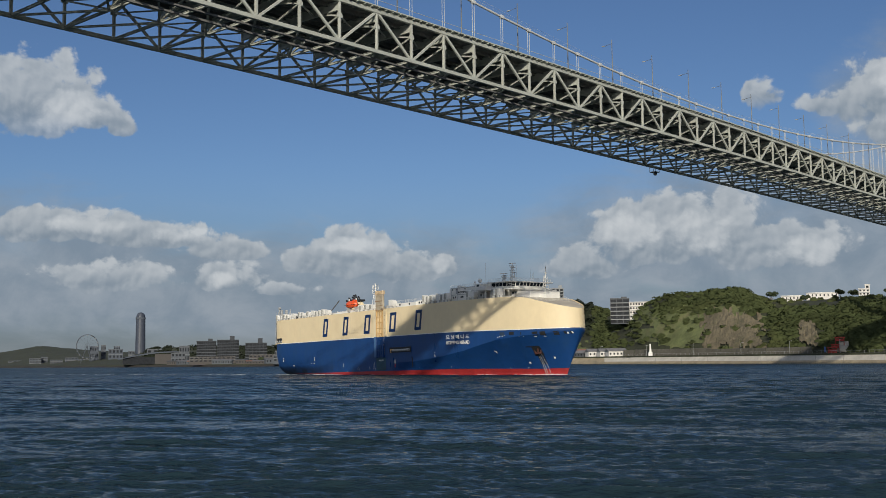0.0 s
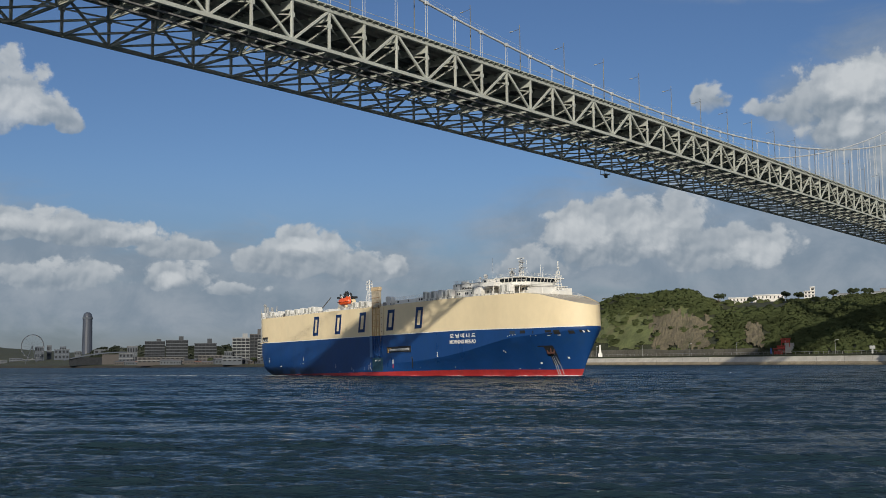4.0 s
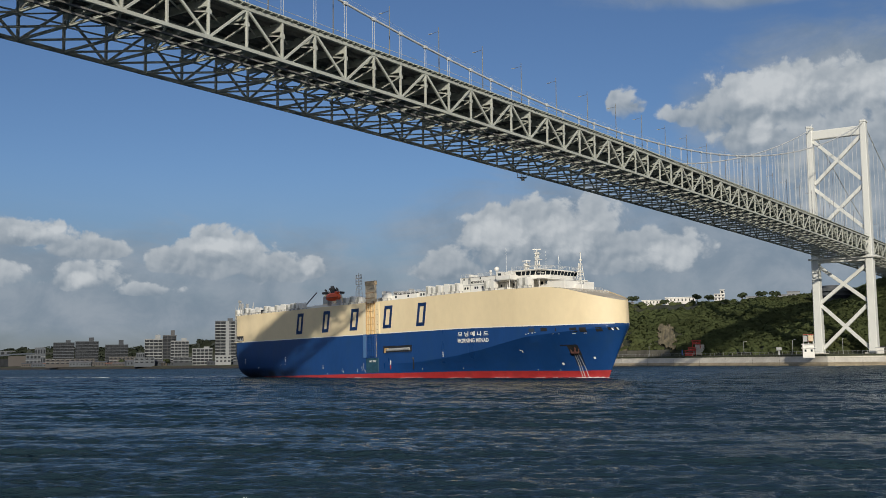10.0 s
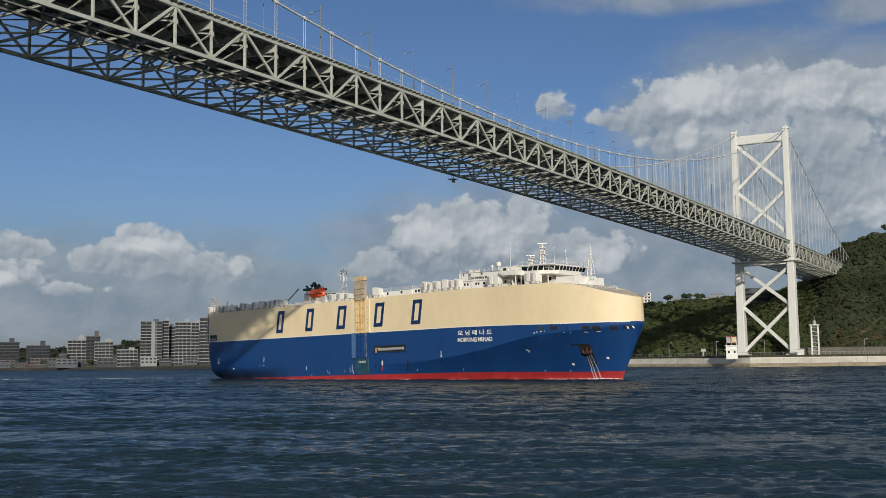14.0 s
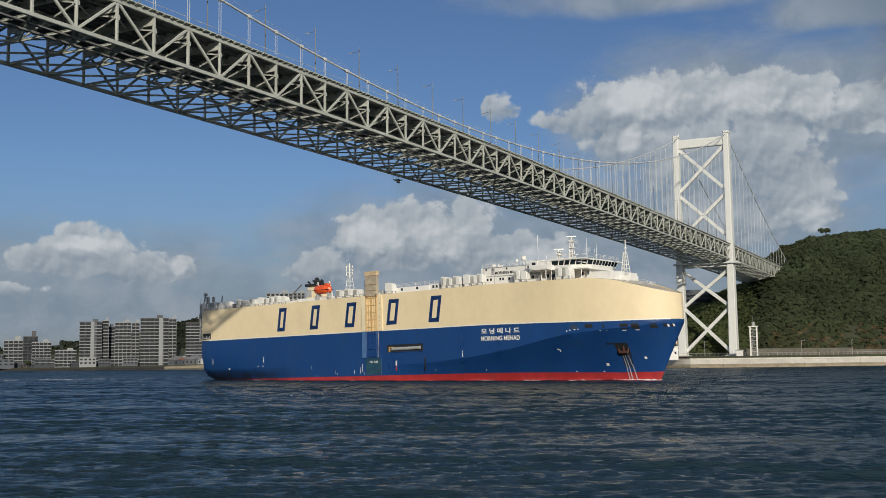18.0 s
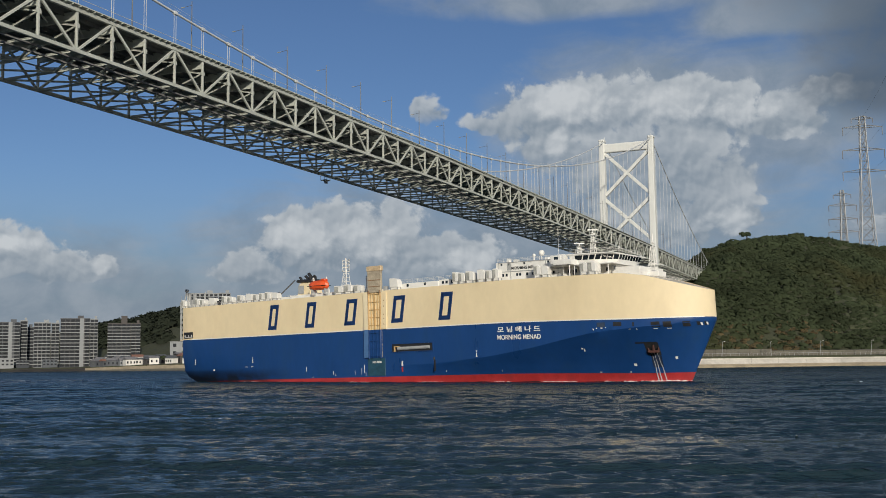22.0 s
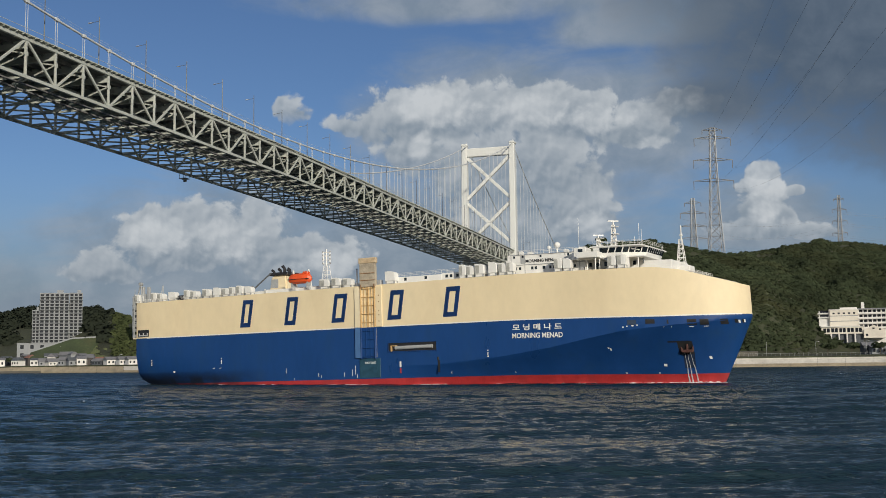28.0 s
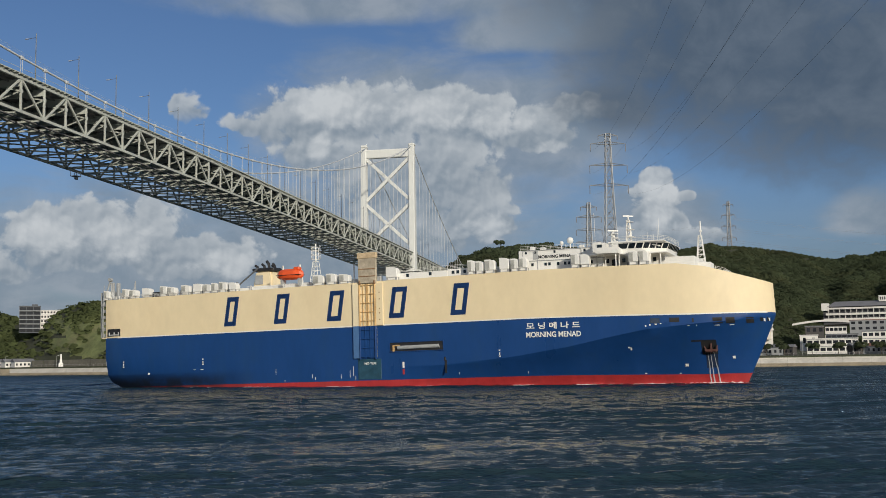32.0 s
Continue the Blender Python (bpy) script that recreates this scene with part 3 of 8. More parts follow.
CREST = [(-80, 0.7), (-63.2, 0.6), (-61.4, 0.92), (-59.5, 0.72), (-57.2, 0.55), (-55, 0.8), (-50, 0.7), (-47, 1.0), (-43, 1.7), (-41.3, 2.0), (-39.7, 2.2), (-38.5, 2.5), (-36.9, 2.9), (-34, 2.8),
         (-33, 2.5), (-31.9, 2.2), (-31.1, 2.5), (-29.5, 3.1), (-27.8, 3.2), (-25.8, 3.35), (-25.1, 2.9), (-24.2, 2.65), (-21, 2.75), (-17, 2.8), (-14, 3.0), (-12.3, 3.6), (-11.3, 4.5), (-10.7, 5.1),
         (-9, 5.8), (-6.6, 6.0), (-4.4, 5.8), (-2.8, 5.35), (-1.4, 5.2), (0, 5.3), (1.9, 5.6), (3.7, 5.6), (6.4, 5.2), (8.5, 4.7), (11, 4.9), (30, 4.5)]
QUAY = 6.2


def quay_z(az):
    return lerp_table(az, [(-46.0, 2.9), (-42.5, 3.2), (-40.5, 4.6), (-38.0, QUAY)])


def ground_height(az, d):
    s, fl, r = lerp_table(az, SHORE), lerp_table(az, FLAT), lerp_table(az, RIDGE)
    top = 5.5 + r * math.tan(radians(lerp_table(az, CREST)))
    if d < s + fl:
        return quay_z(az) + 0.012 * (d - s)
    u = (d - s - fl) / max(r - s - fl, 1)
    base = quay_z(az) + 0.012 * fl
    if u < 1:
        h = base + (top - base) * (u ** 0.85 * (1.25 - 0.25 * u))
    else:
        h = top - min((d - r) * 0.05, top - 8)
    n = noise.noise(Vector((az * 0.9, d * 0.018, 3.3)))
    return h + n * 0.09 * (top - base) * min(u * 3, 1) * (1 if u < 1.05 else 0.5) * (0.0 if u > 0.93 and u < 1.05 else 1)


def make_ground():
    azs = np.arange(-78, 26.01, 0.35)
    us = [0, 0.002] + list(np.linspace(0.0, 1.0, 44)[1:]) + [1.04, 1.1, 1.25, 1.5, 2.0, 3.0]
    verts, faces = [], []
    for a in azs:
        s, r = lerp_table(a, SHORE), lerp_table(a, RIDGE)
        for k, u in enumerate(us):
            d = min(s + 6 + u * (r - s - 6), 4850)
            verts.append(polar(a, d, -2.0 if k == 0 else ground_height(a, d)))
    m = len(us)
    for i in range(len(azs) - 1):
        for k in range(m - 1):
            faces.append((i * m + k, i * m + m + k, i * m + m + k + 1, i * m + k + 1))
    g = new("ground", mesh_from("ground", verts, faces, M_SOIL, True, 60))
    return tagged(g, "wooded hills and shore land with dark undergrowth", "ground", kind="structure")


GROUND = make_ground()


def make_quay():
    """Concrete sea wall: a stepped strip that follows the shore, in lengths of about twenty metres."""
    root = thing("sea_wall", "long pale concrete sea wall with darker tide-stained foot", "sea wall", kind="structure")
    azs = np.arange(-64, 14, 1.3)
    prof = [(-2.5, -2.0), (-2.5, 0.8), (-0.6, 2.0), (2.2, 4.3), (3.4, 4.5), (3.6, 5.2), (4.4, 5.2), (4.4, 4.8), (9, 5.8)]
    for a0 in azs:
        verts, faces = [], []
        for j in range(5):
            a = a0 + j * 1.3 / 4 * 0.995
            s = lerp_table(a, SHORE)
            verts += [polar(a, s + dd, z * quay_z(a) / QUAY if z > 0 else z) for dd, z in prof]
        n = len(prof)
        foot = []
        for j in range(4):
            for k in range(n - 1):
                (foot if k < 2 else faces).append((j * n + k, j * n + k + 1, j * n + n + k + 1, j * n + n + k))
        part("wall_foot", mesh_from("wall_foot", verts, foot, M_BANK if a0 < -43 else M_RETAIN if a0 < -37 else M_BEACH), None, root)
        part("wall_length", mesh_from("wall_length", verts, faces, M_BANK if a0 < -43 else M_BEACH if a0 < -33 else M_CONC), None, root)
    return root


make_quay()

# ---- the suspension bridge ----
XN, XF, PANEL, Y0, DEPTH = -144.7, -173.4, 9.881, 137.235, 7.96
TOWER_Y = 640.5


def chord_z(y):
    h = y / 100
    return 5.5 + 58.32 + 1.008 * h - 0.1827 * h * h


def node(n, x, up=0.0):
    y = Y0 + PANEL * n
    return Vector((x, y, chord_z(y) + up * DEPTH))


def cable_z(y):
    if y <= TOWER_Y:
        return 76.4 + (137.6 - 76.4) * ((y - 284.5) / 356.0) ** 2
    u = (y - TOWER_Y) / 178
    return 137.6 + (75.0 - 137.6) * u - 14 * u * (1 - u)


def make_bridge():
    br = thing("suspension_bridge", "long pale grey steel truss suspension bridge high over a strait", "bridge")
    ib, bx = unit_beam("steel_beam", M_STEEL), unit_beam("steel_box", M_STEEL, False)
    first, last = -21, 69
    xm = (XN + XF) / 2
    for n in range(first, last + 1):
        seen = n >= -8
        for x in (XN, XF):
            beam("post", bx, node(n, x, 0), node(n, x, 1), 0.46, 0.52, br)
            if n < last:
                beam("bottom_chord", bx, node(n, x, 0), node(n + 1, x, 0), 0.68, 0.74, br)
                beam("top_chord", bx, node(n, x, 1), node(n + 1, x, 1), 0.68, 0.74, br)
                a, b = (0, 1) if n % 2 == 0 else (1, 0)
                beam("diagonal", bx, node(n, x, a), node(n + 1, x, b), 0.42, 0.5, br)
        beam("floor_beam", ib, node(n, XN, 0.86), node(n, XF, 0.86), 0.5, 1.7, br)
        beam("bottom_strut", ib, node(n, XN, 0), node(n, XF, 0), 0.42, 0.46, br)
        if seen:
            # sway frame: a V from the posts down to the middle of the strut
            for x in (XN, XF):
                xq = x + (xm - x) * 0.5
                beam("sway_brace", ib, node(n, x, 0.62), node(n, xm, 0.02), 0.32, 0.32, br)
                beam("knee_brace", ib, node(n, x, 0.62), node(n, xq, 0.82), 0.34, 0.34, br)
                if n < last:
                    beam("lateral_brace", ib, node(n, x, 0), node(n + 1, xm, 0), 0.35, 0.36, br)
                    beam("deck_brace", ib, node(n, x, 0.62), node(n + 1, xq, 0.8), 0.24, 0.24, br)
            if n < last:
                beam("stringer", ib, node(n, xm, 0.8), node(n + 1, xm, 0.8), 0.5, 1.0, br)
    gus = mesh_from("gusset", [(x, y, z) for z in (-.06, .06) for x, y in ((-.66, -.4), (.66, -.4), (.66, .25), (.36, .6), (-.36, .6), (-.66, .25))],
                    [(5, 4, 3, 2, 1, 0), (6, 7, 8, 9, 10, 11)] + [(i, (i + 1) % 6, 6 + (i + 1) % 6, 6 + i) for i in range(6)], M_STEEL)
    for n in range(-8, last + 1):
        for x, s in ((XN, 1), (XF, -1)):
            up = 0.62
            g = new("gusset_plate", gus)
            g.parent = br
            g.matrix_basis = Matrix.Translation(node(n, x + s * 0.1, up)) @ pose(0, 0, 0, 90, 0, 90)
        g = new("hub_plate", gus)
        g.parent = br
        g.matrix_basis = Matrix.Translation(node(n, xm, 0.03)) @ pose(0, 0, 0, 90, 0, 0)
    # deck slab, edge fascia, railings
    ys = [Y0 + PANEL * n for n in range(first, last + 1)]

    def strip(name, x0, x1, lo, hi, material, label=""):
        v, f = [], []
        for y in ys:
            z = chord_z(y) + DEPTH
            v += [(x0, y, z + lo), (x1, y, z + lo), (x1, y, z + hi), (x0, y, z + hi)]
        for i in range(len(ys) - 1):
            for k in range(4):
                f.append((4 * i + k, 4 * i + (k + 1) % 4, 4 * i + 4 + (k + 1) % 4, 4 * i + 4 + k))
        f += [(3, 2, 1, 0), tuple(4 * (len(ys) - 1) + k for k in range(4))]
        return part(name, mesh_from(name, v, f, material), None, br, label)

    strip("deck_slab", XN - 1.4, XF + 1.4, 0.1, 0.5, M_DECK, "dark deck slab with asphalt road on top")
    for x, s in ((XN, -1), (XF, 1)):
        strip("edge_walkway", x - s * 0.9, x + s * 0.5, 0.72, 0.92, M_STEEL, "narrow steel edge walkway")
        strip("handrail", x - s * 0.86, x - s * 0.8, 1.95, 2.03, M_STEEL)
        strip("kerb_fascia", x + s * 1.2, x + s * 1.4, 0.5, 1.35, M_STEEL)
        for k in range(5):
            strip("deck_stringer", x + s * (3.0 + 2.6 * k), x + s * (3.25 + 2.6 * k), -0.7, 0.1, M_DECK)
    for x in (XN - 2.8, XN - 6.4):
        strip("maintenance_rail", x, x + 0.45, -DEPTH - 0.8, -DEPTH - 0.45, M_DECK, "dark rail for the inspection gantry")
    br_b = unit_beam("bracket", M_STEEL)
    for n in range(-8, 40):
        for k in range(5):
            y = Y0 + PANEL * (n + k / 5)
            z = chord_z(y) + DEPTH + 0.6
            beam("walkway_bracket", br_b, (XN - 0.6, y, z - 0.15), (XN + 1.0, y, z), 0.3, 0.3, br)
    # main cables, hangers
    for x in (XN, XF):
        v, f = [], []
        cy = np.concatenate([np.arange(-70, TOWER_Y, 6.0), [TOWER_Y], np.arange(TOWER_Y + 8, 822, 8.0)])
        for y in cy:
            z = cable_z(y)
            v += [(x + 0.27 * math.cos(q), y, z + 0.27 * math.sin(q)) for q in np.arange(8) * math.pi / 4]
        for i in range(len(cy) - 1):
            for k in range(8):
                f.append((8 * i + k, 8 * i + (k + 1) % 8, 8 * i + 8 + (k + 1) % 8, 8 * i + 8 + k))
        part("main_cable", mesh_from("main_cable", v, f, M_CABLE, True), None, br, "thick pale main cable")
    rope = unit_beam("rope", M_CABLE, False)
    for n in range(-8, last):
        y = Y0 + PANEL * n
        if abs(y - TOWER_Y) < 6:
            continue
        for x in (XN, XF):
            for s in (-0.34, 0.34):
                beam("hanger", rope, (x, y + s, chord_z(y) + DEPTH), (x, y + s, cable_z(y)), 0.09, 0.09, br)
    band = unit_beam("cable_band", M_CABLE, False)
    for n in range(-8, 50):
        y = Y0 + PANEL * n
        beam("cable_clamp", band, (XN, y - 0.5, cable_z(y - 0.5)), (XN, y + 0.5, cable_z(y + 0.5)), 0.74, 0.74, br)
    # handropes along the near cable
    for s in (-0.45, 0.45):
        for n in range(-8, 50):
            y = Y0 + PANEL * n
            beam("hand_rope", rope, (XN + s, y, cable_z(y) + 1.1), (XN + s, y + PANEL, cable_z(y + PANEL) + 1.1), 0.03, 0.03, br)
    return br


BRIDGE = make_bridge()


def make_tower():
    tw = thing("bridge_tower", "tall white-grey steel bridge tower with crossed braces", "bridge tower", (0, 0, 0))
    zb, zt = QUAY + 0.3, 137.2

    def leg(x0, x1):
        v = []
        for z, sx, sy in ((zb, 4.7, 6.2), (zb + 1.5, 4.7, 6.2), (30, 4.35, 5.8), (62, 4.0, 5.3), (100, 3.6, 4.8), (zt, 3.3, 4.4)):
            x = x0 + (x1 - x0) * (z - zb) / (zt - zb)
            c = 0.35
            v += [(x + a * (sx / 2 - (c if i % 2 else 0)), TOWER_Y + b * (sy / 2 - (0 if i % 2 else c)), z)
                  for i, (a, b) in enumerate(((-1, -1), (-1, -1), (1, -1), (1, -1), (1, 1), (1, 1), (-1, 1), (-1, 1))) for i in [[0, 1, 1, 0, 0, 1, 1, 0][i]]]
        f = []
        for k in range(5):
            f += [(8 * k + i, 8 * k + (i + 1) % 8, 8 * k + 8 + (i + 1) % 8, 8 * k + 8 + i) for i in range(8)]
        f.append(tuple(range(40, 48)))
        return mesh_from("leg", v, f, M_TOWER)

    part("leg", leg(XN - 0.3, XN - 0.2), None, tw)
    part("leg", leg(XF - 1.3, XF - 1.5), None, tw)
    bx = unit_beam("tower_box", M_TOWER, False)

    def lx(z, near):
        u = (z - zb) / (zt - zb)
        return XN - 0.3 if near else XF - 1.3 - 0.2 * u

    def tie(name, z0, z1, w, h, x_in=1.6):
        beam(name, bx, (lx(z0, True) - x_in, TOWER_Y, z0), (lx(z1, False) + x_in, TOWER_Y, z1), w, h, tw)

    tie("portal_beam", 133.2, 133.2, 3.2, 5.2)
    tie("deck_beam", 59.4, 59.4, 3.6, 1.9)
    for lo, hi in ((104.5, 130.0), (77.0, 101.5), (35.5, 56.5), (9.0, 34.5)):
        tie("cross_brace", lo, hi, 2.0, 1.9)
        tie("cross_brace", hi, lo, 2.05, 1.9)
    part("deck_shelf", box_bm(38, 8, 0.9, ((XN + XF) / 2, TOWER_Y, 60.6), 0.1), M_TOWER, tw)
    for x in (XN, XF):
        part("saddle_cap", box_bm(3.6, 5.0, 1.6, (x if x == XN else x - 1.4, TOWER_Y, 138.0), 0.4), M_TOWER, tw)
        part("pier_base", box_bm(8.5, 10, 3.0, (x - (0.3 if x == XN else 1.3), TOWER_Y, QUAY - 0.6), 0.3), M_CONC, tw, "concrete pier base")
        part("air_lamp", rod_bm((x, TOWER_Y, 138), (x, TOWER_Y, 140.2), 0.16), M_TOWER, tw)
    return tw


make_tower()

# ---- the car carrier ----
SHIP_SCALE = 0.93  # the hull is drawn 184 long and stands 171 m long
Z_LINE, Z_RED = 13.7, -0.3


def stem_s(z):
    return lerp_table(z, [(-7, 172), (-3.2, 176.5), (5.3, 180.6), (13.0, 184.0), (20.1, 183.8), (30, 183.4)])


def top_z(s):
    return 24.6 + 0.006 * s if s < 163 else lerp_table(s, [(163, 25.58), (169, 24.7), (175, 22.9), (184, 20.2)])


def knuckle(s):
    return lerp_table(s, [(105, 3.0), (112.4, 3.5), (125.5, 4.6), (137.8, 6.5), (146.8, 8.5), (155.5, 10.3), (167, 11.5), (184, 12.6)])


def half_breadth(u, z):
    """Half the hull's width at the fraction u of its length and the height z."""
    st = stem_s(z)
    s = u * st

    def fore(start, p, q):
        if s <= start:
            return 14.0
        t = min((s - start) / (st - start), 1.0)
        return 14.0 * max(1 - t ** p, 0.0) ** q

    upper = fore(147.0, 2.5, 0.56)
    lower = fore(84.0, 1.05, 1.0)
    k = knuckle(s)
    if z >= k or s < 96:
        b = upper
    else:
        f = max(0.0, (z + 6) / (k + 6)) ** 1.6
        b = lower + (upper - lower) * f
    if s < 48 and z < 6.0:
        # the run of the stern tucks in towards the water
        t = (1 - s / 48) ** 1.4
        w = min(1.0, (6.0 - z) / 7.5) ** 1.8
        b *= 1 - 0.45 * t * w
    if s < 4:
        b -= 0.5 * (1 - s / 4) ** 2
    return b


def hull_band(name, z_levels, material, parent, label):
    us = np.concatenate([np.linspace(0, 0.03, 5), np.linspace(0.05, 0.55, 22), np.linspace(0.57, 0.8, 16), 1 - 0.2 * (1 - np.linspace(0.02, 1, 34)) ** 1.8])
    rows = []
    for u in us:
        row = []
        for lv in z_levels:
            s = u * stem_s(10)
            z = lv(s)
            if z < 4 and s < 6:
                z = max(z, 1.2 - 0.6 * s)
            row.append((u * stem_s(z), half_breadth(u, z), z))
        rows.append(row)
    n, m = len(rows), len(z_levels)
    v, f = [], []
    for sgn in (-1, 1):
        o = len(v)
        v += [(x, sgn * b, z) for row in rows for x, b, z in row]
        for i in range(n - 1):
            for k in range(m - 1):
                q = (o + i * m + k, o + i * m + m + k, o + i * m + m + k + 1, o + i * m + k + 1)
                f.append(q if sgn < 0 else q[::-1])
    # transom
    for k in range(m - 1):
        f.append((k, k + 1, n * m + k + 1, n * m + k))
    return part(name, mesh_from(name, v, f, material, True, 24), None, parent, label)


def make_ship():
    ship = thing("car_carrier", "large blue and cream car carrier ship under way", "ship")
    ship.scale = (SHIP_SCALE,) * 3
    c = lambda z: (lambda s: z)
    lv = [c(-6), c(-4), c(-2.2), c(-1), c(Z_RED)]
    hull_band("boot_topping", lv, M_RED, ship, "weathered red boot topping at the waterline")
    blue = [c(Z_RED), c(1.0), c(2.4)] + [(lambda f: (lambda s: 2.4 + (knuckle(s) - 2.4) * f))(f) for f in (0.35, 0.7, 1.0)] + \
           [(lambda f: (lambda s: knuckle(s) + (Z_LINE - knuckle(s)) * f))(f) for f in (0.02, 0.5, 1.0)]
    hull_band("blue_hull", blue, M_BLUE, ship, "deep blue lower hull paint")
    cream = [(lambda f: (lambda s: Z_LINE + (top_z(s) - Z_LINE) * f))(f) for f in (0, 0.25, 0.5, 0.75, 1)]
    hull_band("cream_hull", cream, M_CREAM, ship, "cream upper hull paint with faint rust streaks")
    # roof deck and the sloping whaleback over the bow
    us = np.concatenate([np.linspace(0, 0.8, 20), 1 - 0.2 * (1 - np.linspace(0.02, 1, 30)) ** 1.8])
    v, f = [], []
    for u in us:
        s = u * stem_s(20)
        z = top_z(s)
        b = half_breadth(u, z)
        for k in (-1, -0.5, 0, 0.5, 1):
            v.append((u * stem_s(z), b * k, z + 0.5 * (1 - k * k) * min(1, b / 6) - 0.02))
    for i in range(len(us) - 1):
        for k in range(4):
            f.append((i * 5 + k, i * 5 + 5 + k, i * 5 + 6 + k, i * 5 + 1 + k))
    part("weather_deck", mesh_from("weather_deck", v, f, mat("deck_paint", (0.50, 0.45, 0.37), 0.7, var=0.15, scale=0.2, stain=(0.3, 0.28, 0.25), stain_amt=0.5), True), None, ship, "worn greyish weather deck")
    return ship


SHIP = make_ship()


# ---- fittings on the ship ----
def hull_y(s, z):
    return -half_breadth(s / stem_s(z), z)


def hull_patch(name, s0, s1, z0, z1, material, parent, off=0.05, nu=6, skew=0.0, label="", depth=0.0):
    """A plate that lies on the starboard plating between two stations and two heights."""
    v, f = [], []
    for i in range(nu + 1):
        for k in range(3):
            z = z0 + (z1 - z0) * k / 2
            s = s0 + (s1 - s0) * i / nu + skew * k / 2
            y = hull_y(s, z)
            v.append((s, y - off, z))
    for i in range(nu + 1):
        for k in (0, 2):
            s, y, z = v[3 * i + k]
            v.append((s, y + off + 0.1, z))
    for i in range(nu):
        for k in range(2):
            f.append((3 * i + k, 3 * i + 3 + k, 3 * i + 4 + k, 3 * i + 1 + k))
    return part(name, mesh_from(name, v, f, material, True), None, parent, label)


def text_mesh(words, size, thick=0.02):
    cu = bpy.data.curves.new("words", "FONT")
    cu.body, cu.size, cu.align_x, cu.align_y = words, size, "CENTER", "CENTER"
    cu.extrude, cu.offset = thick, 0.022
    ob = new("words", cu)
    dg = bpy.context.evaluated_depsgraph_get()
    dg.update()
    me = bpy.data.meshes.new_from_object(ob.evaluated_get(dg))
    bpy.data.objects.remove(ob)
    me.materials.clear()
    return me


def fit_text(name, words, s0, s1, z0, z1, material, parent, y, label=""):
    me = text_mesh(words, 1.0)
    xs = [v.co.x for v in me.vertices]
    ys = [v.co.y for v in me.vertices]
    sx, sy = (s1 - s0) / (max(xs) - min(xs)), (z1 - z0) / (max(ys) - min(ys))
    cx, cy = (max(xs) + min(xs)) / 2, (max(ys) + min(ys)) / 2
    for v in me.vertices:
        v.co = ((v.co.x - cx) * sx + (s0 + s1) / 2, y - v.co.z, (v.co.y - cy) * sy + (z0 + z1) / 2)
    return part(name, me, material, parent, label)


def fan_mesh(material):
    """Ventilator housing with a curved cowl on a low base."""
    bm = bmesh.new()
    prof = [(-1, 0), (1, 0), (1, 1.3), (0.9, 1.75), (0.6, 2.05), (0.1, 2.2), (-1, 2.2)]
    v = [bm.verts.new((x, y, z + 0.55)) for y in (-1.0, 1.0) for x, z in prof]
    n = len(prof)
    bm.faces.new(v[:n])
    bm.faces.new(v[n:][::-1])
    for i in range(n):
        bm.faces.new((v[i], v[n + i], v[n + (i + 1) % n], v[(i + 1) % n]))
    bmesh.ops.bevel(bm, geom=list(bm.edges), offset=0.07, segments=1, affect="EDGES")
    bmesh.ops.recalc_face_normals(bm, faces=bm.faces)
    me = bpy.data.meshes.new("cowl")
    bm.to_mesh(me)
    bm.free()
    me.materials.append(material)
    return me


def lattice_mast(parent, name, x, y, z0, z1, w0, w1, material, rungs=8, r=0.09):
    bm = bmesh.new()
    for a, b in ((-1, -1), (1, -1), (1, 1), (-1, 1)):
        rod_bm((x + a * w0 / 2, y + b * w0 / 2, z0), (x + a * w1 / 2, y + b * w1 / 2, z1), r, 5, bm)
    for k in range(rungs + 1):
        u = k / rungs
        w, z = w0 + (w1 - w0) * u, z0 + (z1 - z0) * u
        pts = [(x - w / 2, y - w / 2, z), (x + w / 2, y - w / 2, z), (x + w / 2, y + w / 2, z), (x - w / 2, y + w / 2, z)]
        for i in range(4):
            rod_bm(pts[i], pts[(i + 1) % 4], r * 0.7, 4, bm)
        if k < rungs:
            w2, z2 = w0 + (w1 - w0) * (k + 1) / rungs, z0 + (z1 - z0) * (k + 1) / rungs
            rod_bm((x - w / 2, y - w / 2, z), (x + w2 / 2, y - w2 / 2, z2), r * 0.6, 4, bm)
            rod_bm((x - w / 2, y + w / 2, z), (x - w2 / 2, y - w2 / 2, z2), r * 0.6, 4, bm)
    return part(name, bm, material, parent)


def railing(parent, pts, h=1.1, step=1.8, r=0.035, material=None):
    """Each run of guard rail is one part: stanchions and three wires between them."""
    bm = bmesh.new()
    for p, q in zip(pts[:-1], pts[1:]):
        p, q = Vector(p), Vector(q)
        n = max(1, int((q - p).length / step))
        for i in range(n + 1):
            a = p.lerp(q, i / n)
            rod_bm(a, a + Vector((0, 0, h)), r, 4, bm)
        for k in (0.35, 0.68, 1.0):
            rod_bm(p + Vector((0, 0, h * k)), q + Vector((0, 0, h * k)), r, 4, bm)
    return part("guard_rail", bm, material or M_WHITE, parent)


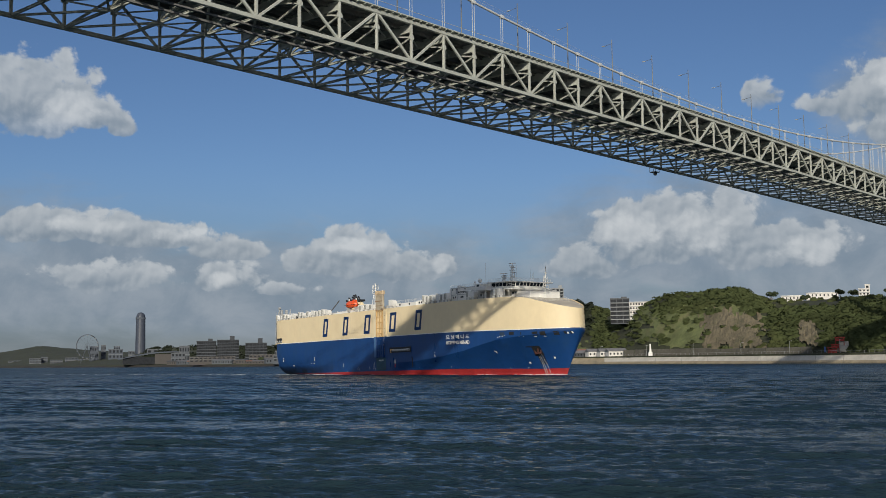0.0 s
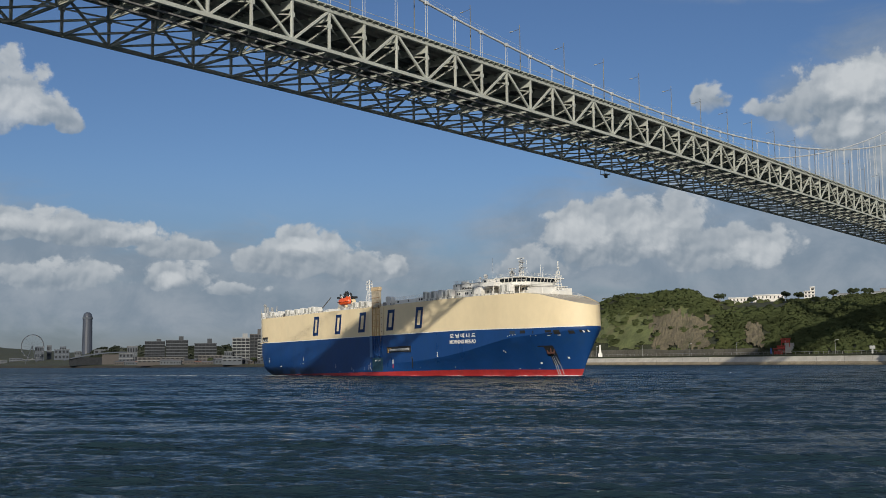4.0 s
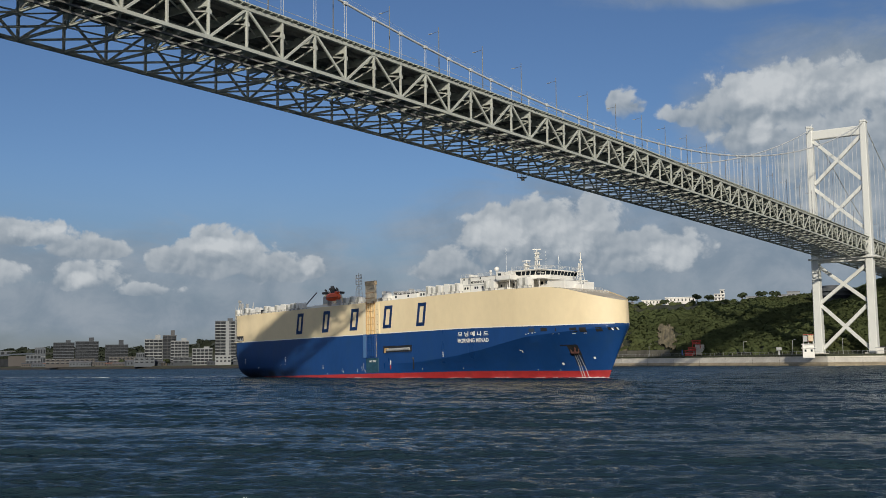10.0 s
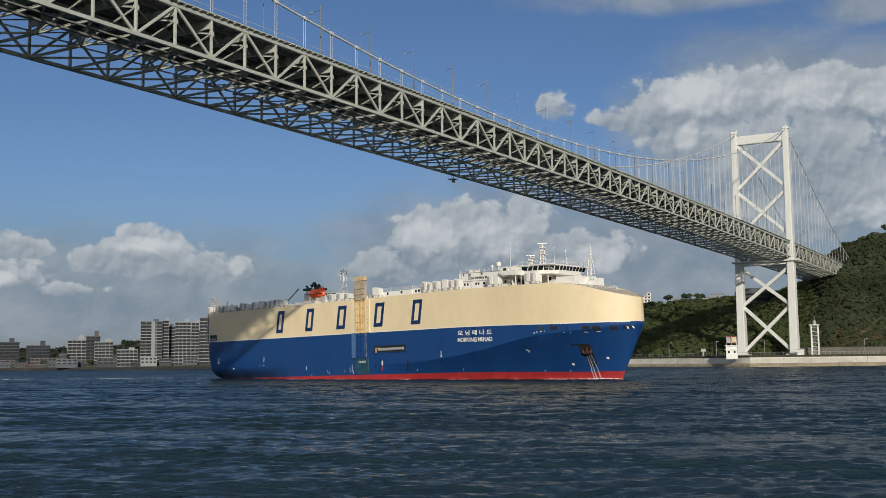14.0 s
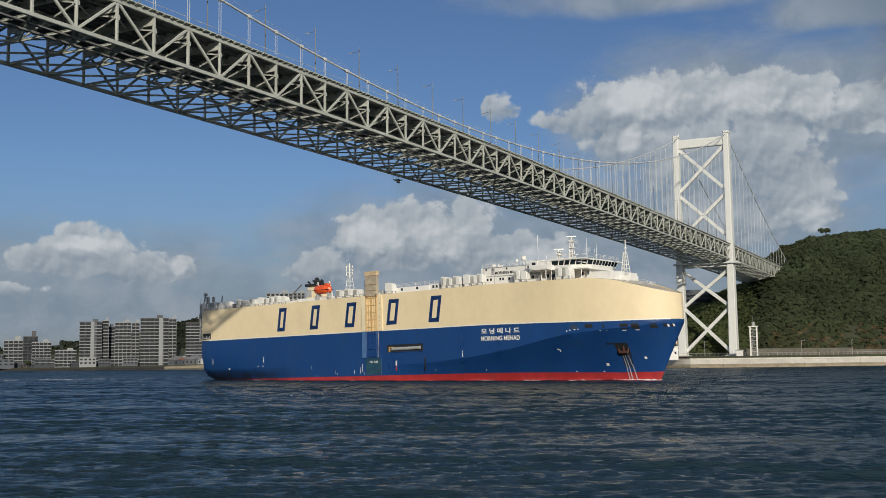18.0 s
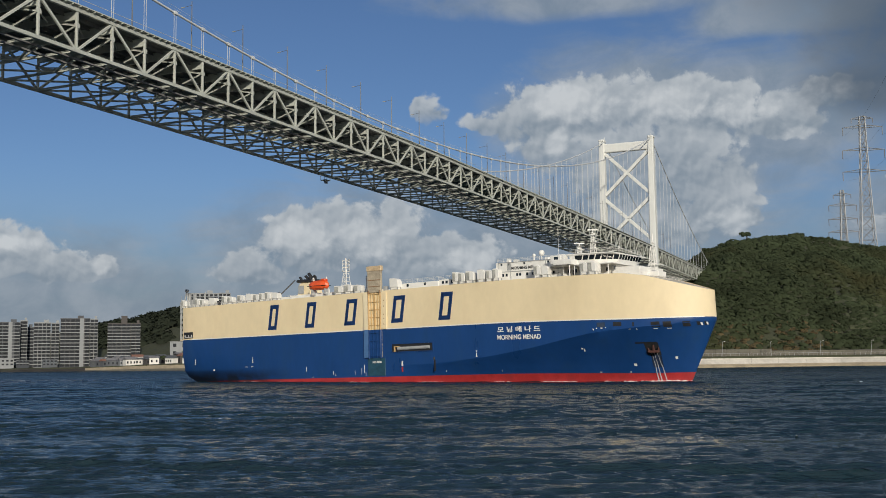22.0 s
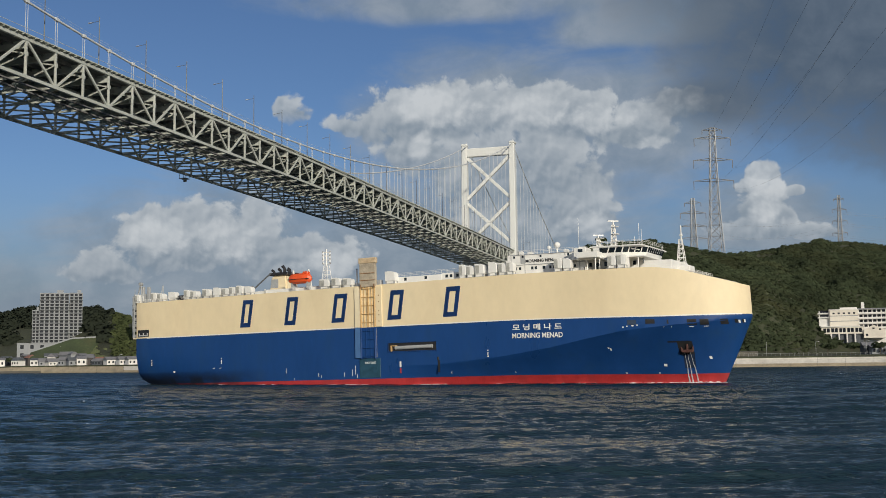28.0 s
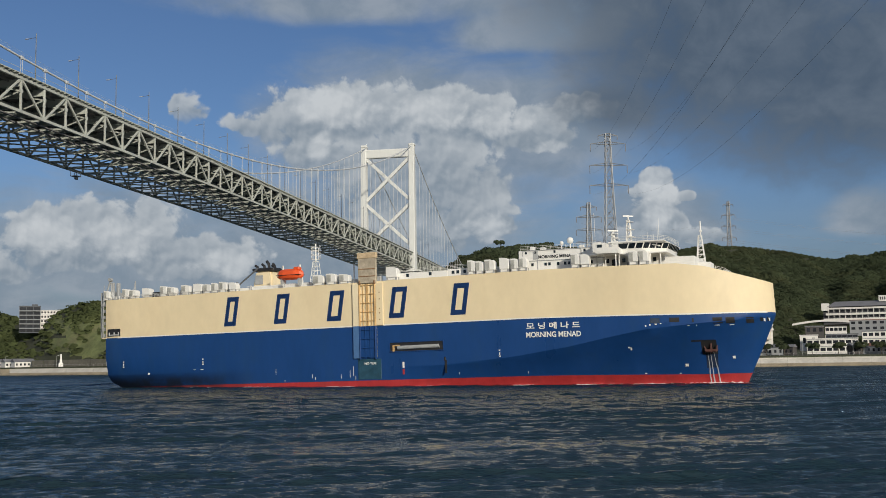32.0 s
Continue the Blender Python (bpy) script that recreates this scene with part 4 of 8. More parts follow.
def make_fittings(ship):
    deck = lambda s: top_z(s)
    # white sheer line between blue and cream
    v, f = [], []
    us = np.linspace(0, 1, 90) ** 0.8
    for sgn in (-1, 1):
        o = len(v)
        for u in us:
            for z in (Z_LINE - 0.12, Z_LINE + 0.16):
                v.append((u * stem_s(z) + (0.05 if u > 0.99 else 0), sgn * (half_breadth(u, z) + 0.05), z))
        for i in range(len(us) - 1):
            q = (o + 2 * i, o + 2 * i + 2, o + 2 * i + 3, o + 2 * i + 1)
            f.append(q if sgn < 0 else q[::-1])
    part("sheer_line", mesh_from("sheer_line", v, f, M_WHITE), None, ship, "thin white line between the two colours")
    # the owner's mark: five plain slanted frames
    for s0, w in ((40.3, 3.7), (56.0, 3.8), (72.0, 4.2), (90.0, 4.2), (107.0, 4.1)):
        bm = bmesh.new()
        z0, z1, k, t = 15.4, 23.3, 1.25, 1.15
        P = lambda s, z: (s0 + s + k * (z - z0) / (z1 - z0), -14.06, z)
        outer = [(0, z0), (w, z0), (w, z1), (0, z1)]
        inner = [(t, z0 + 1.25), (w - t, z0 + 1.25), (w - t, z1 - 1.25), (t, z1 - 1.25)]
        vo, vi = [bm.verts.new(P(*q)) for q in outer], [bm.verts.new(P(*q)) for q in inner]
        for i in range(4):
            bm.faces.new((vo[i], vo[(i + 1) % 4], vi[(i + 1) % 4], vi[i]))
        bmesh.ops.solidify(bm, geom=list(bm.faces), thickness=0.03)
        part("blue_mark", bm, M_LETTER, ship, "plain slanted dark blue mark")
    fit_text("ship_name", "MORNING MENAD", 126.7, 140.4, 9.0, 10.35, M_WHITE, ship, -14.06, "white painted ship name")
    fit_text("ship_name_korean", "모 닝 메 나 드", 126.8, 140.3, 11.0, 12.6, M_WHITE, ship, -14.06, "white painted ship name in Korean")
    # side ramp column
    # the fin's lit face is put into paler cream and blue paint
    part("ramp_fin", box_bm(1.8, 0.5, 11.0, (80.8, -14.25, 19.2), 0.06), M_LITCREAM, ship, "cream fin beside the side ramp")
    part("ramp_fin", box_bm(1.8, 0.5, 8.3, (80.8, -14.25, 9.55), 0.06), mat("lit_blue_paint", (0.07, 0.16, 0.34), 0.5), ship, "blue fin beside the side ramp, its lit face painted pale")
    part("ramp_recess", box_bm(5.0, 0.3, 19.2, (84.1, -14.1, 15.1), 0.04), mat("faded_cream", (0.80, 0.65, 0.40), 0.6, var=0.15, scale=0.5, stain=(0.45, 0.26, 0.12), stain_amt=0.4), ship, "faded rusty recess behind the ramp")
    part("ramp_recess", box_bm(5.0, 0.34, 8.3, (84.1, -14.1, 9.5), 0.04), M_BLUE, ship)
    for x, w in ((81.9, 0.3), (86.3, 0.3)):
        part("ramp_stile", box_bm(w, 0.55, 11.6, (x, -14.4, 19.4), 0.05), M_YELLOW, ship)
        part("ramp_stile", box_bm(w, 0.55, 8.6, (x, -14.4, 9.4), 0.05), M_BLUE, ship)
    for k in range(9):
        z = 5.8 + k * 2.3
        part("ramp_rung", box_bm(4.2, 0.4, 0.2, (84.1, -14.38, z), 0.03), M_BLUE if z < 13.5 else M_YELLOW, ship)
    for x, q in ((82.9, 0.1), (83.9, 0.2), (84.3, 0.2), (85.3, 0.1)):
        part("ramp_bar", box_bm(q, 0.3, 11.2, (x, -14.32, 19.3)), M_YELLOW, ship)
    for x in (83.4, 84.8):
        part("ramp_bar", box_bm(0.22, 0.3, 8.2, (x, -14.32, 9.4)), M_BLUE, ship)
    part("ramp_jamb", box_bm(2.0, 0.4, 11.0, (87.5, -14.2, 19.2), 0.05), M_CREAM, ship, "cream jamb with rust marks")
    for z in (15.2, 16.9, 18.0, 20.5, 22.2):
        part("rust_mark", box_bm(0.25, 0.05, 0.3, (87.6, -14.42, z)), M_RUST, ship)
    plate = box_bm(5.0, 1.0, 6.6, (84.3, -14.2, 28.0), 0.08)
    part("ramp_flap", plate, mat("tan_ramp_plate", (0.42, 0.36, 0.27), 0.6, var=0.25, scale=0.7, stain=(0.25, 0.2, 0.15), stain_amt=0.6), ship, "rust-streaked tan flap standing above the deck")
    part("flap_head", box_bm(5.4, 1.3, 1.5, (84.3, -14.2, 31.9), 0.1), mat("rusty_tan_paint", (0.60, 0.47, 0.30), 0.6, var=0.2, scale=0.9, stain=(0.36, 0.2, 0.1), stain_amt=0.6), ship)
    for x in (82.2, 86.4):
        part("flap_hinge", box_bm(0.35, 1.2, 1.0, (x, -14.3, 24.9), 0.05), M_RUST, ship)
    for z in (26.5, 28.4):
        part("flap_rib", box_bm(4.8, 0.14, 0.2, (84.3, -14.74, z)), M_RUST, ship)
    part("tug_panel", box_bm(6.6, 0.24, 5.2, (84.3, -14.0, 2.6), 0.04), mat("dark_teal_paint", (0.02, 0.07, 0.11), 0.5, var=0.3, scale=0.5, stain=(0.1, 0.06, 0.04), stain_amt=0.5), ship, "dark stained panel above the waterline")
    fit_text("tug_notice", "NO TUG", 82.9, 86.2, 3.75, 4.35, M_WHITE, ship, -14.15, "white painted words")
    # pilot port
    part("port_recess", box_bm(14.6, 0.16, 2.3, (97.5, -14.0, 8.0)), M_BLACK, ship, "dark open pilot port")
    for z in (6.8, 9.2):
        part("port_frame", box_bm(14.9, 0.3, 0.18, (97.5, -14.05, z)), M_BLUE, ship)
    for x in (90.1, 104.9):
        part("port_frame", box_bm(0.2, 0.3, 2.5, (x, -14.05, 8.0)), M_BLUE, ship)
    part("gangway", rod_bm((92.4, -14.15, 7.75), (103.8, -14.15, 7.9), 0.5, 10), M_GREY, ship, "pale grey stowed gangway")
    part("gangway_post", box_bm(0.45, 0.3, 1.5, (91.2, -14.15, 7.6)), M_YELLOW, ship)
    part("gangway_arm", box_bm(1.9, 0.3, 0.22, (92.0, -14.17, 8.35)), M_YELLOW, ship)
    part("draught_mark", box_bm(0.5, 0.06, 1.5, (93.8, -14.03, 3.4)), M_WHITE, ship)
    part("draught_mark", box_bm(0.5, 0.06, 1.4, (93.8, -14.03, 1.7)), M_RED, ship)
    part("scupper_stain", box_bm(0.55, 0.05, 3.2, (105.4, -14.02, 2.6)), M_BLACK, ship)
    part("scupper", box_bm(0.5, 0.12, 0.9, (105.2, -14.05, 4.6), 0.1), M_BLACK, ship)
    for x in (6.7, 33.4, 119.7):
        z = 5.9 if x < 50 else 5.35
        part("tug_mark", box_bm(0.22, 0.06, 0.8, (x, hull_y(x, z) - 0.03, z)), M_WHITE, ship)
        part("tug_mark", box_bm(0.42, 0.06, 0.25, (x, hull_y(x, z) - 0.03, z - 0.6)), M_WHITE, ship)
        part("tug_mark", box_bm(0.35, 0.06, 0.3, (x, hull_y(x, z) - 0.03, z + 0.85)), M_WHITE, ship)
    for x, z, w, h in ((15.0, 3.2, 0.6, 0.5), (33.0, 3.9, 0.9, 0.15), (30.5, 3.9, 0.7, 0.12)):
        part("hull_mark", box_bm(w, 0.06, h, (x, hull_y(x, z) - 0.05, z)), M_WHITE, ship)
    for x, z, h in ((56.5, 2.6, 1.5), (67.5, 1.2, 1.0), (68.4, 0.6, 0.8), (76.0, 1.0, 1.2), (78.6, 1.5, 1.8), (79.6, 2.2, 2.4), (80.2, 0.5, 1.0), (59.2, 0.1, 0.5), (108.5, 1.0, 0.8), (126.0, 0.8, 0.9)):
        part("scrape", box_bm(0.09, 0.05, h, (x, hull_y(x, z) - 0.03, z)), M_WHITE, ship, "pale scrape in the paint")
    # marks and openings round the bow
    for s, z, w, h in ((151.4, 5.5, 0.5, 1.0), (150.9, 6.0, 0.6, 0.5), (174.0, 3.2, 0.9, 0.9), (163.2, 1.6, 1.1, 0.9), (153.6, -0.1, 0.7, 0.3), (161.6, -0.1, 0.6, 0.3), (155.8, 10.9, 0.4, 0.6), (156.7, 11.2, 0.5, 0.45),
                       (158.0, 11.35, 0.8, 0.35), (159.2, 11.5, 0.5, 0.3), (165.3, 11.0, 0.7, 0.2), (167.2, 10.9, 0.3, 0.4), (171.2, 10.9, 1.5, 0.22), (174.4, 10.9, 1.4, 0.22), (181.6, 11.6, 0.5, 1.0), (182.6, 11.7, 0.4, 1.0)):
        hull_patch("white_mark", s, s + 0.7 * w, z, z + 0.7 * h, M_WHITE, ship, 0.05, 2)
    for s0, s1, z0, z1 in ((161.4, 163.6, 11.9, 12.95), (166.4, 166.8, 11.8, 12.8), (170.9, 173.0, 11.35, 12.75), (173.7, 175.6, 11.3, 12.7), (178.0, 179.6, 11.3, 12.6), (180.9, 181.5, 11.6, 12.5), (182.3, 182.6, 11.6, 12.5)):
        hull_patch("mooring_port", s0, s1, z0, z1, M_BLACK, ship, 0.06, 3)
    # flat plate; the recess's shade is in its darker blue
    hull_patch("mooring_recess", 157.0, 159.2, 11.7, 12.9, mat("shaded_blue", (0.03, 0.05, 0.09), 0.6), ship, 0.05, 3)
    # anchor in its pocket, water running from the hawse pipe
    hull_patch("anchor_pocket", 167.5, 170.9, 4.4, 7.6, M_BLACK, ship, 0.05, 4)
    hull_patch("pocket_lip", 165.4, 170.6, 7.35, 7.7, M_BLACK, ship, 0.06, 4)
    ay = hull_y(169.4, 6.2)
    bm = box_bm(0.5, 0.5, 2.4, (169.6, ay - 0.25, 6.0), 0.1)
    box_bm(2.6, 0.6, 0.7, (169.6, ay - 0.2, 5.2), 0.15, bm)
    rod_bm((168.4, ay - 0.3, 5.1), (168.0, ay - 0.4, 6.6), 0.35, 6, bm, 0.1)
    rod_bm((170.8, ay - 0.1, 5.1), (171.0, ay - 0.1, 6.4), 0.35, 6, bm, 0.1)
    part("anchor", bm, mat("rusty_iron", (0.075, 0.03, 0.024), 0.8, var=0.3), ship, "rust-red anchor")
    hull_patch("pocket_stain", 168.0, 170.6, 1.2, 4.5, mat("stained_blue", (0.012, 0.026, 0.062), 0.55, var=0.4, scale=0.8, stain=(0.05, 0.03, 0.025), stain_amt=0.6, stain_scale=0.6), ship, 0.03, 4, 0.2)
    m_jet = mat("running_water", (0.82, 0.85, 0.86), 0.3, var=0.3, scale=3.0, stretch=(4, 4, 0.5))
    jn, jl = m_jet.node_tree.nodes, m_jet.node_tree.links
    jx, jt = jn.new("ShaderNodeMixShader"), jn.new("ShaderNodeBsdfTransparent")
    jx.inputs[0].default_value = 0.38
    jl.new(jt.outputs[0], jx.inputs[1])
    jl.new(jn["Principled BSDF"].outputs[0], jx.inputs[2])
    jl.new(jx.outputs[0], jn["Material Output"].inputs[0])
    rnd = random.Random(3)
    for s, e in ((168.7, 168.5), (169.2, 169.3), (169.9, 170.7)):
        v = []
        for k in range(9):
            z = 5.2 - 8.0 * k / 8
            ss = s + (e - s) * k / 8 + rnd.uniform(-0.08, 0.08)
            r = 0.03 + 0.022 * k
            v += [(ss + r * math.cos(g), hull_y(ss, z) - 0.14 + r * 0.6 * math.sin(g), z) for g in np.arange(6) * math.pi / 3]
        f = [(6 * k + i, 6 * k + (i + 1) % 6, 6 * k + 6 + (i + 1) % 6, 6 * k + 6 + i) for k in range(8) for i in range(6)]
        part("water_jet", mesh_from("water_jet", v, f, m_jet, True, 80), None, ship)
    # stern opening and stern ramp
    part("stern_port", box_bm(4.4, 0.14, 2.1, (3.3, hull_y(3.3, 15) - 0.02, 15.2)), M_BLACK, ship)
    part("stern_roller", rod_bm((1.6, hull_y(2, 15) - 0.15, 14.5), (5.2, hull_y(5, 15) - 0.1, 14.5), 0.22, 8), M_GREY, ship)
    for x in (1.7, 3.4, 4.9):
        part("port_bollard", rod_bm((x, hull_y(3, 15) - 0.12, 14.3), (x, hull_y(3, 15) - 0.12, 15.3), 0.2, 8), M_GREY, ship)
    for k, (z, dx) in enumerate(((14.6, 1.0), (16.4, 1.6), (18.0, 0.9), (19.8, 1.8), (21.6, 1.1), (23.4, 2.0), (25.2, 1.2))):
        part("ramp_bracket", box_bm(dx, 0.9, 0.9, (-0.4 - dx / 2, -12.4, z), 0.1), M_GREY, ship)
    part("ramp_arm", rod_bm((-2.6, -12.0, 21.5), (0.6, -12.4, 30.4), 0.22, 6), M_GREY, ship)
    part("ramp_arm", rod_bm((1.4, -12.4, 25.0), (0.7, -12.4, 30.6), 0.2, 6), M_GREY, ship)
    part("ramp_sheave", rod_bm((0.7, -12.9, 30.6), (0.7, -11.9, 30.6), 0.55, 10), M_GREY, ship)
    part("ramp_edge", box_bm(0.5, 0.5, 13.0, (-2.7, -12.0, 20.5), 0.1), M_GREY, ship)
    part("stern_shelf", box_bm(1.6, 27.0, 0.35, (-0.7, 0, 13.75), 0.05), M_CREAM, ship)
    part("stern_ramp", box_bm(0.9, 9.5, 13.5, (-1.6, -3.0, 20.6), 0.1), M_GREY, ship, "folded grey stern ramp")
    for y in (-7.9, 1.9):
        part("ramp_girder", box_bm(1.3, 0.5, 14.2, (-1.9, y, 20.8), 0.08), M_GREY, ship)
    for z in (15, 18, 21, 24, 27):
        part("ramp_rib", box_bm(1.2, 9.5, 0.35, (-2.1, -3.0, z)), M_GREY, ship)
    for y in (-11.0, -8.5):
        part("ramp_post", box_bm(0.9, 0.9, 5.0, (0.4, y, 27.4), 0.1), M_GREY, ship)
        part("post_stay", rod_bm((-1.6, y, 20.0), (0.2, y, 29.5), 0.12), M_GREY, ship)
    part("stern_ladder", rod_bm((-0.9, -13.4, 13.9), (-0.9, -13.4, 27.5), 0.09), M_GREY, ship)
    part("stern_ladder", rod_bm((-1.5, -13.4, 13.9), (-0.7, -13.4, 29.0), 0.09), M_GREY, ship)
    # ventilators along the deck edge
    cowl = fan_mesh(M_WHITE)
    base = bpy.data.meshes.new("fan_base")
    bm = box_bm(1.5, 1.5, 0.6, (0, 0, 0.3), 0.05)
    bm.to_mesh(base)
    bm.free()
    base.materials.append(M_WHITE)
    spots = [(0.0, 2.2), (6.7, 2.4), (9.3, 2.4), (13.9, 3.0), (19.8, 2.6), (22.4, 2.6), (27.2, 3.1), (31.2, 3.0), (34.4, 2.8), (36.9, 2.5), (39.5, 2.6), (42.7, 2.6), (69.3, 3.6), (73.1, 3.2), (76.9, 3.2),
             (90.7, 3.4), (112.7, 2.2), (114.9, 2.2), (117.6, 2.9), (121.4, 2.7), (124.1, 2.2), (126.3, 2.2), (139.5, 2.3), (141.9, 2.3), (153.6, 2.4), (156.0, 2.4)]
    lv = box_bm(0.95, 0.08, 1.75, (-0.45, -1.03, 1.55))
    for k in range(7):
        box_bm(0.85, 0.09, 0.09, (-0.45, -1.1, 0.82 + 0.24 * k), 0.0, lv)
    louvre = bpy.data.meshes.new("louvre")
    lv.to_mesh(louvre)
    lv.free()
    louvre.materials.append(mat("grey_louvre_paint", (0.42, 0.42, 0.39), 0.6, var=0.15, scale=2.0))
    lb = box_bm(0.22, 0.22, 0.8, (0, 0, 0.3))
    leg_me = bpy.data.meshes.new("fan_leg")
    lb.to_mesh(leg_me)
    lb.free()
    leg_me.materials.append(M_GREY)
    for i, (s, w) in enumerate(spots):
        z = deck(s)
        fan = new("ventilator", cowl)
        fan.parent = ship
        k = w / 2.15
        fan.matrix_basis = Matrix.Translation((s, -12.4, z + 0.15)) @ Matrix.Diagonal((k, 1.0, (1.2 if s > 88 else 0.95) + 0.08 * math.sin(i * 2.1), 1))
        if i % 4 != 3:
            new("louvre", louvre).parent = fan
        for x, y in ((-0.8, -0.8), (0.8, -0.8), (-0.8, 0.8), (0.8, 0.8)):
            q = new("fan_leg", leg_me)
            q.parent = fan
            q.matrix_basis = Matrix.Translation((x, y, 0))
        b = new("fan_base", base)
        b.parent = fan
    for s in (4, 10, 17, 23, 29, 35, 66, 72, 95, 110, 120):
        fan = new("ventilator", cowl)
        fan.parent = ship
        fan.matrix_basis = Matrix.Translation((s, 11.5, deck(s) + 0.15)) @ pose(0, 0, 0, 0, 0, 180)
        b = new("fan_base", base)
        b.parent = fan
    # low deck houses amidships
    for s0, s1, y0, y1, h in ((88.5, 105.5, -11.5, 6, 1.9), (105.6, 111.3, -11.2, 6, 2.1), (47, 66, -10.5, 4, 1.3), (30, 46, -9.5, 9, 1.3), (66, 80, -9, 8, 1.6), (111.3, 125, -9.5, 9, 2.0)):
        z = deck((s0 + s1) / 2) - 0.1
        part("deck_house", box_bm(s1 - s0, y1 - y0, h, ((s0 + s1) / 2, (y0 + y1) / 2, z + h / 2), 0.06), M_WHITE, ship)
    for s in (94.5, 100.8, 107.0, 108.3, 110.2):
        part("deck_window", box_bm(0.75, 0.1, 0.8, (s, -11.52 if s < 105 else -11.22, deck(s) + 1.15)), M_GLASS, ship)
    railing(ship, [(88.5, -11.2, deck(97) + 1.8), (111, -11.0, deck(110) + 1.9)])
    railing(ship, [(47, -12.8, deck(50)), (66, -12.8, deck(60))])
    railing(ship, [(2, -13.6, deck(2)), (30, -13.6, deck(30))], 1.0)
    # funnel with exhaust pipes
    fb = bmesh.new()
    o = [(42.6, 26.0, 3.2), (49.4, 26.0, 3.2), (48.6, 31.2, 2.6), (43.4, 31.2, 2.6)]
    vs = [fb.verts.new((s, y * w, z)) for y in (-1, 1) for s, z, w in o]
    for q in ((0, 1, 2, 3), (7, 6, 5, 4), (0, 4, 5, 1), (1, 5, 6, 2), (2, 6, 7, 3), (3, 7, 4, 0)):
        fb.faces.new([vs[i] for i in q])
    bmesh.ops.bevel(fb, geom=list(fb.edges), offset=0.5, segments=2, affect="EDGES")
    part("funnel", fb, M_CREAM, ship, "cream funnel casing")
    part("funnel_top", box_bm(7.0, 6.0, 0.9, (46.0, 0, 31.5), 0.2), M_BLACK, ship)
    part("funnel_opening", box_bm(2.6, 0.1, 2.6, (44.9, -3.2, 28.6), 0.05), M_GREY, ship)
    for s, y, h in ((43.4, -1.2, 1.3), (44.4, 0.8, 1.9), (45.3, -0.6, 1.6), (46.2, 0.4, 2.6), (47.0, -1.1, 2.3), (47.8, 0.9, 1.8), (48.4, -0.5, 1.2)):
        bm = rod_bm((s, y, 31.6), (s - 0.2, y, 31.6 + h * 0.75), 0.36, 8)
        rod_bm((s - 0.2, y, 31.6 + h * 0.7), (s - 0.9, y, 31.6 + h), 0.36, 8, bm)
        part("exhaust_pipe", bm, M_BLACK, ship)
    # lifeboat under its davits
    bm = bmesh.new()
    sec = [(0, 0.05), (0.12, 0.75), (0.3, 1.0), (0.7, 1.0), (0.9, 0.7), (1.0, 0.1)]
    ringn = 10
    vs = []
    for u, k in sec:
        ring = []
        for j in range(ringn):
            a = 2 * math.pi * j / ringn
            ring.append(bm.verts.new((55.8 + 8.0 * u, -11.4 + 1.5 * k * math.cos(a), 28.5 + (1.7 if math.sin(a) > 0 else 1.35) * (0.35 + 0.65 * k) * math.sin(a))))
        vs.append(ring)
    for a, b in zip(vs[:-1], vs[1:]):
        for j in range(ringn):
            bm.faces.new((a[j], a[(j + 1) % ringn], b[(j + 1) % ringn], b[j]))
    bm.faces.new(vs[0][::-1])
    bm.faces.new(vs[-1])
    bmesh.ops.recalc_face_normals(bm, faces=bm.faces)
    part("lifeboat", bm, M_ORANGE, ship, "closed orange-red lifeboat")
    part("lifeboat_cabin", box_bm(1.8, 1.5, 0.8, (62.0, -11.4, 30.2), 0.2), M_ORANGE, ship)
    part("rubbing_strake", box_bm(7.2, 3.1, 0.14, (59.8, -11.4, 28.45), 0.05), M_BLACK, ship)
    for s in (57.3, 62.6):
        part("davit", rod_bm((s, -9.5, 25.5), (s, -11.2, 31.2), 0.26), M_WHITE, ship)
        part("davit_arm", rod_bm((s, -11.2, 30.8), (s + 0.2, -12.0, 30.3), 0.15), M_GREY, ship)
        part("boat_cradle", box_bm(0.5, 1.6, 2.0, (s, -11.2, 26.6)), M_GREY, ship)
    part("crane_jib", rod_bm((43.0, -11.5, 26.3), (49.4, -11.0, 31.0), 0.24), M_DARKSTEEL, ship)
    part("crane_post", rod_bm((43.0, -11.5, 24.9), (43.0, -11.5, 27.6), 0.32), M_DARKSTEEL, ship)
    # signal masts
    lattice_mast(ship, "aft_mast", 61.4, 0, 26.5, 33.0, 2.6, 1.2, M_WHITE, 5)
    part("mast_pole", rod_bm((61.4, 0, 33), (61.4, 0, 38.0), 0.22), M_WHITE, ship)
    for z in (33.6, 34.8, 36.0, 37.0):
        part("mast_yard", rod_bm((61.4, -1.6, z), (61.4, 1.6, z), 0.09, 4), M_WHITE, ship)
        part("mast_yard", rod_bm((60.0, 0, z), (62.8, 0, z), 0.09, 4), M_WHITE, ship)
        for q in (60.1, 62.7):
            part("mast_lamp", box_bm(0.4, 0.4, 0.45, (q, 0, z + 0.25), 0.08), M_GREY, ship)
    for y in (-1.6, 1.6):
        part("mast_stay", rod_bm((61.4, y, 33.6), (61.4, y, 37.0), 0.07, 4), M_WHITE, ship)
        part("mast_stay", rod_bm((61.4 + y * 0.85, 0, 33.6), (61.4 + y * 0.85, 0, 37.0), 0.07, 4), M_WHITE, ship)
    # accommodation and wheelhouse
    za = deck(135) - 0.1
    part("accommodation", box_bm(21.5, 19.0, 5.4, (134.8, 0, za + 2.7), 0.08), M_WHITE, ship, "long white accommodation block")
    part("accommodation", box_bm(18.0, 14.0, 3.1, (151.0, 0, deck(151) + 1.5), 0.08), M_WHITE, ship)
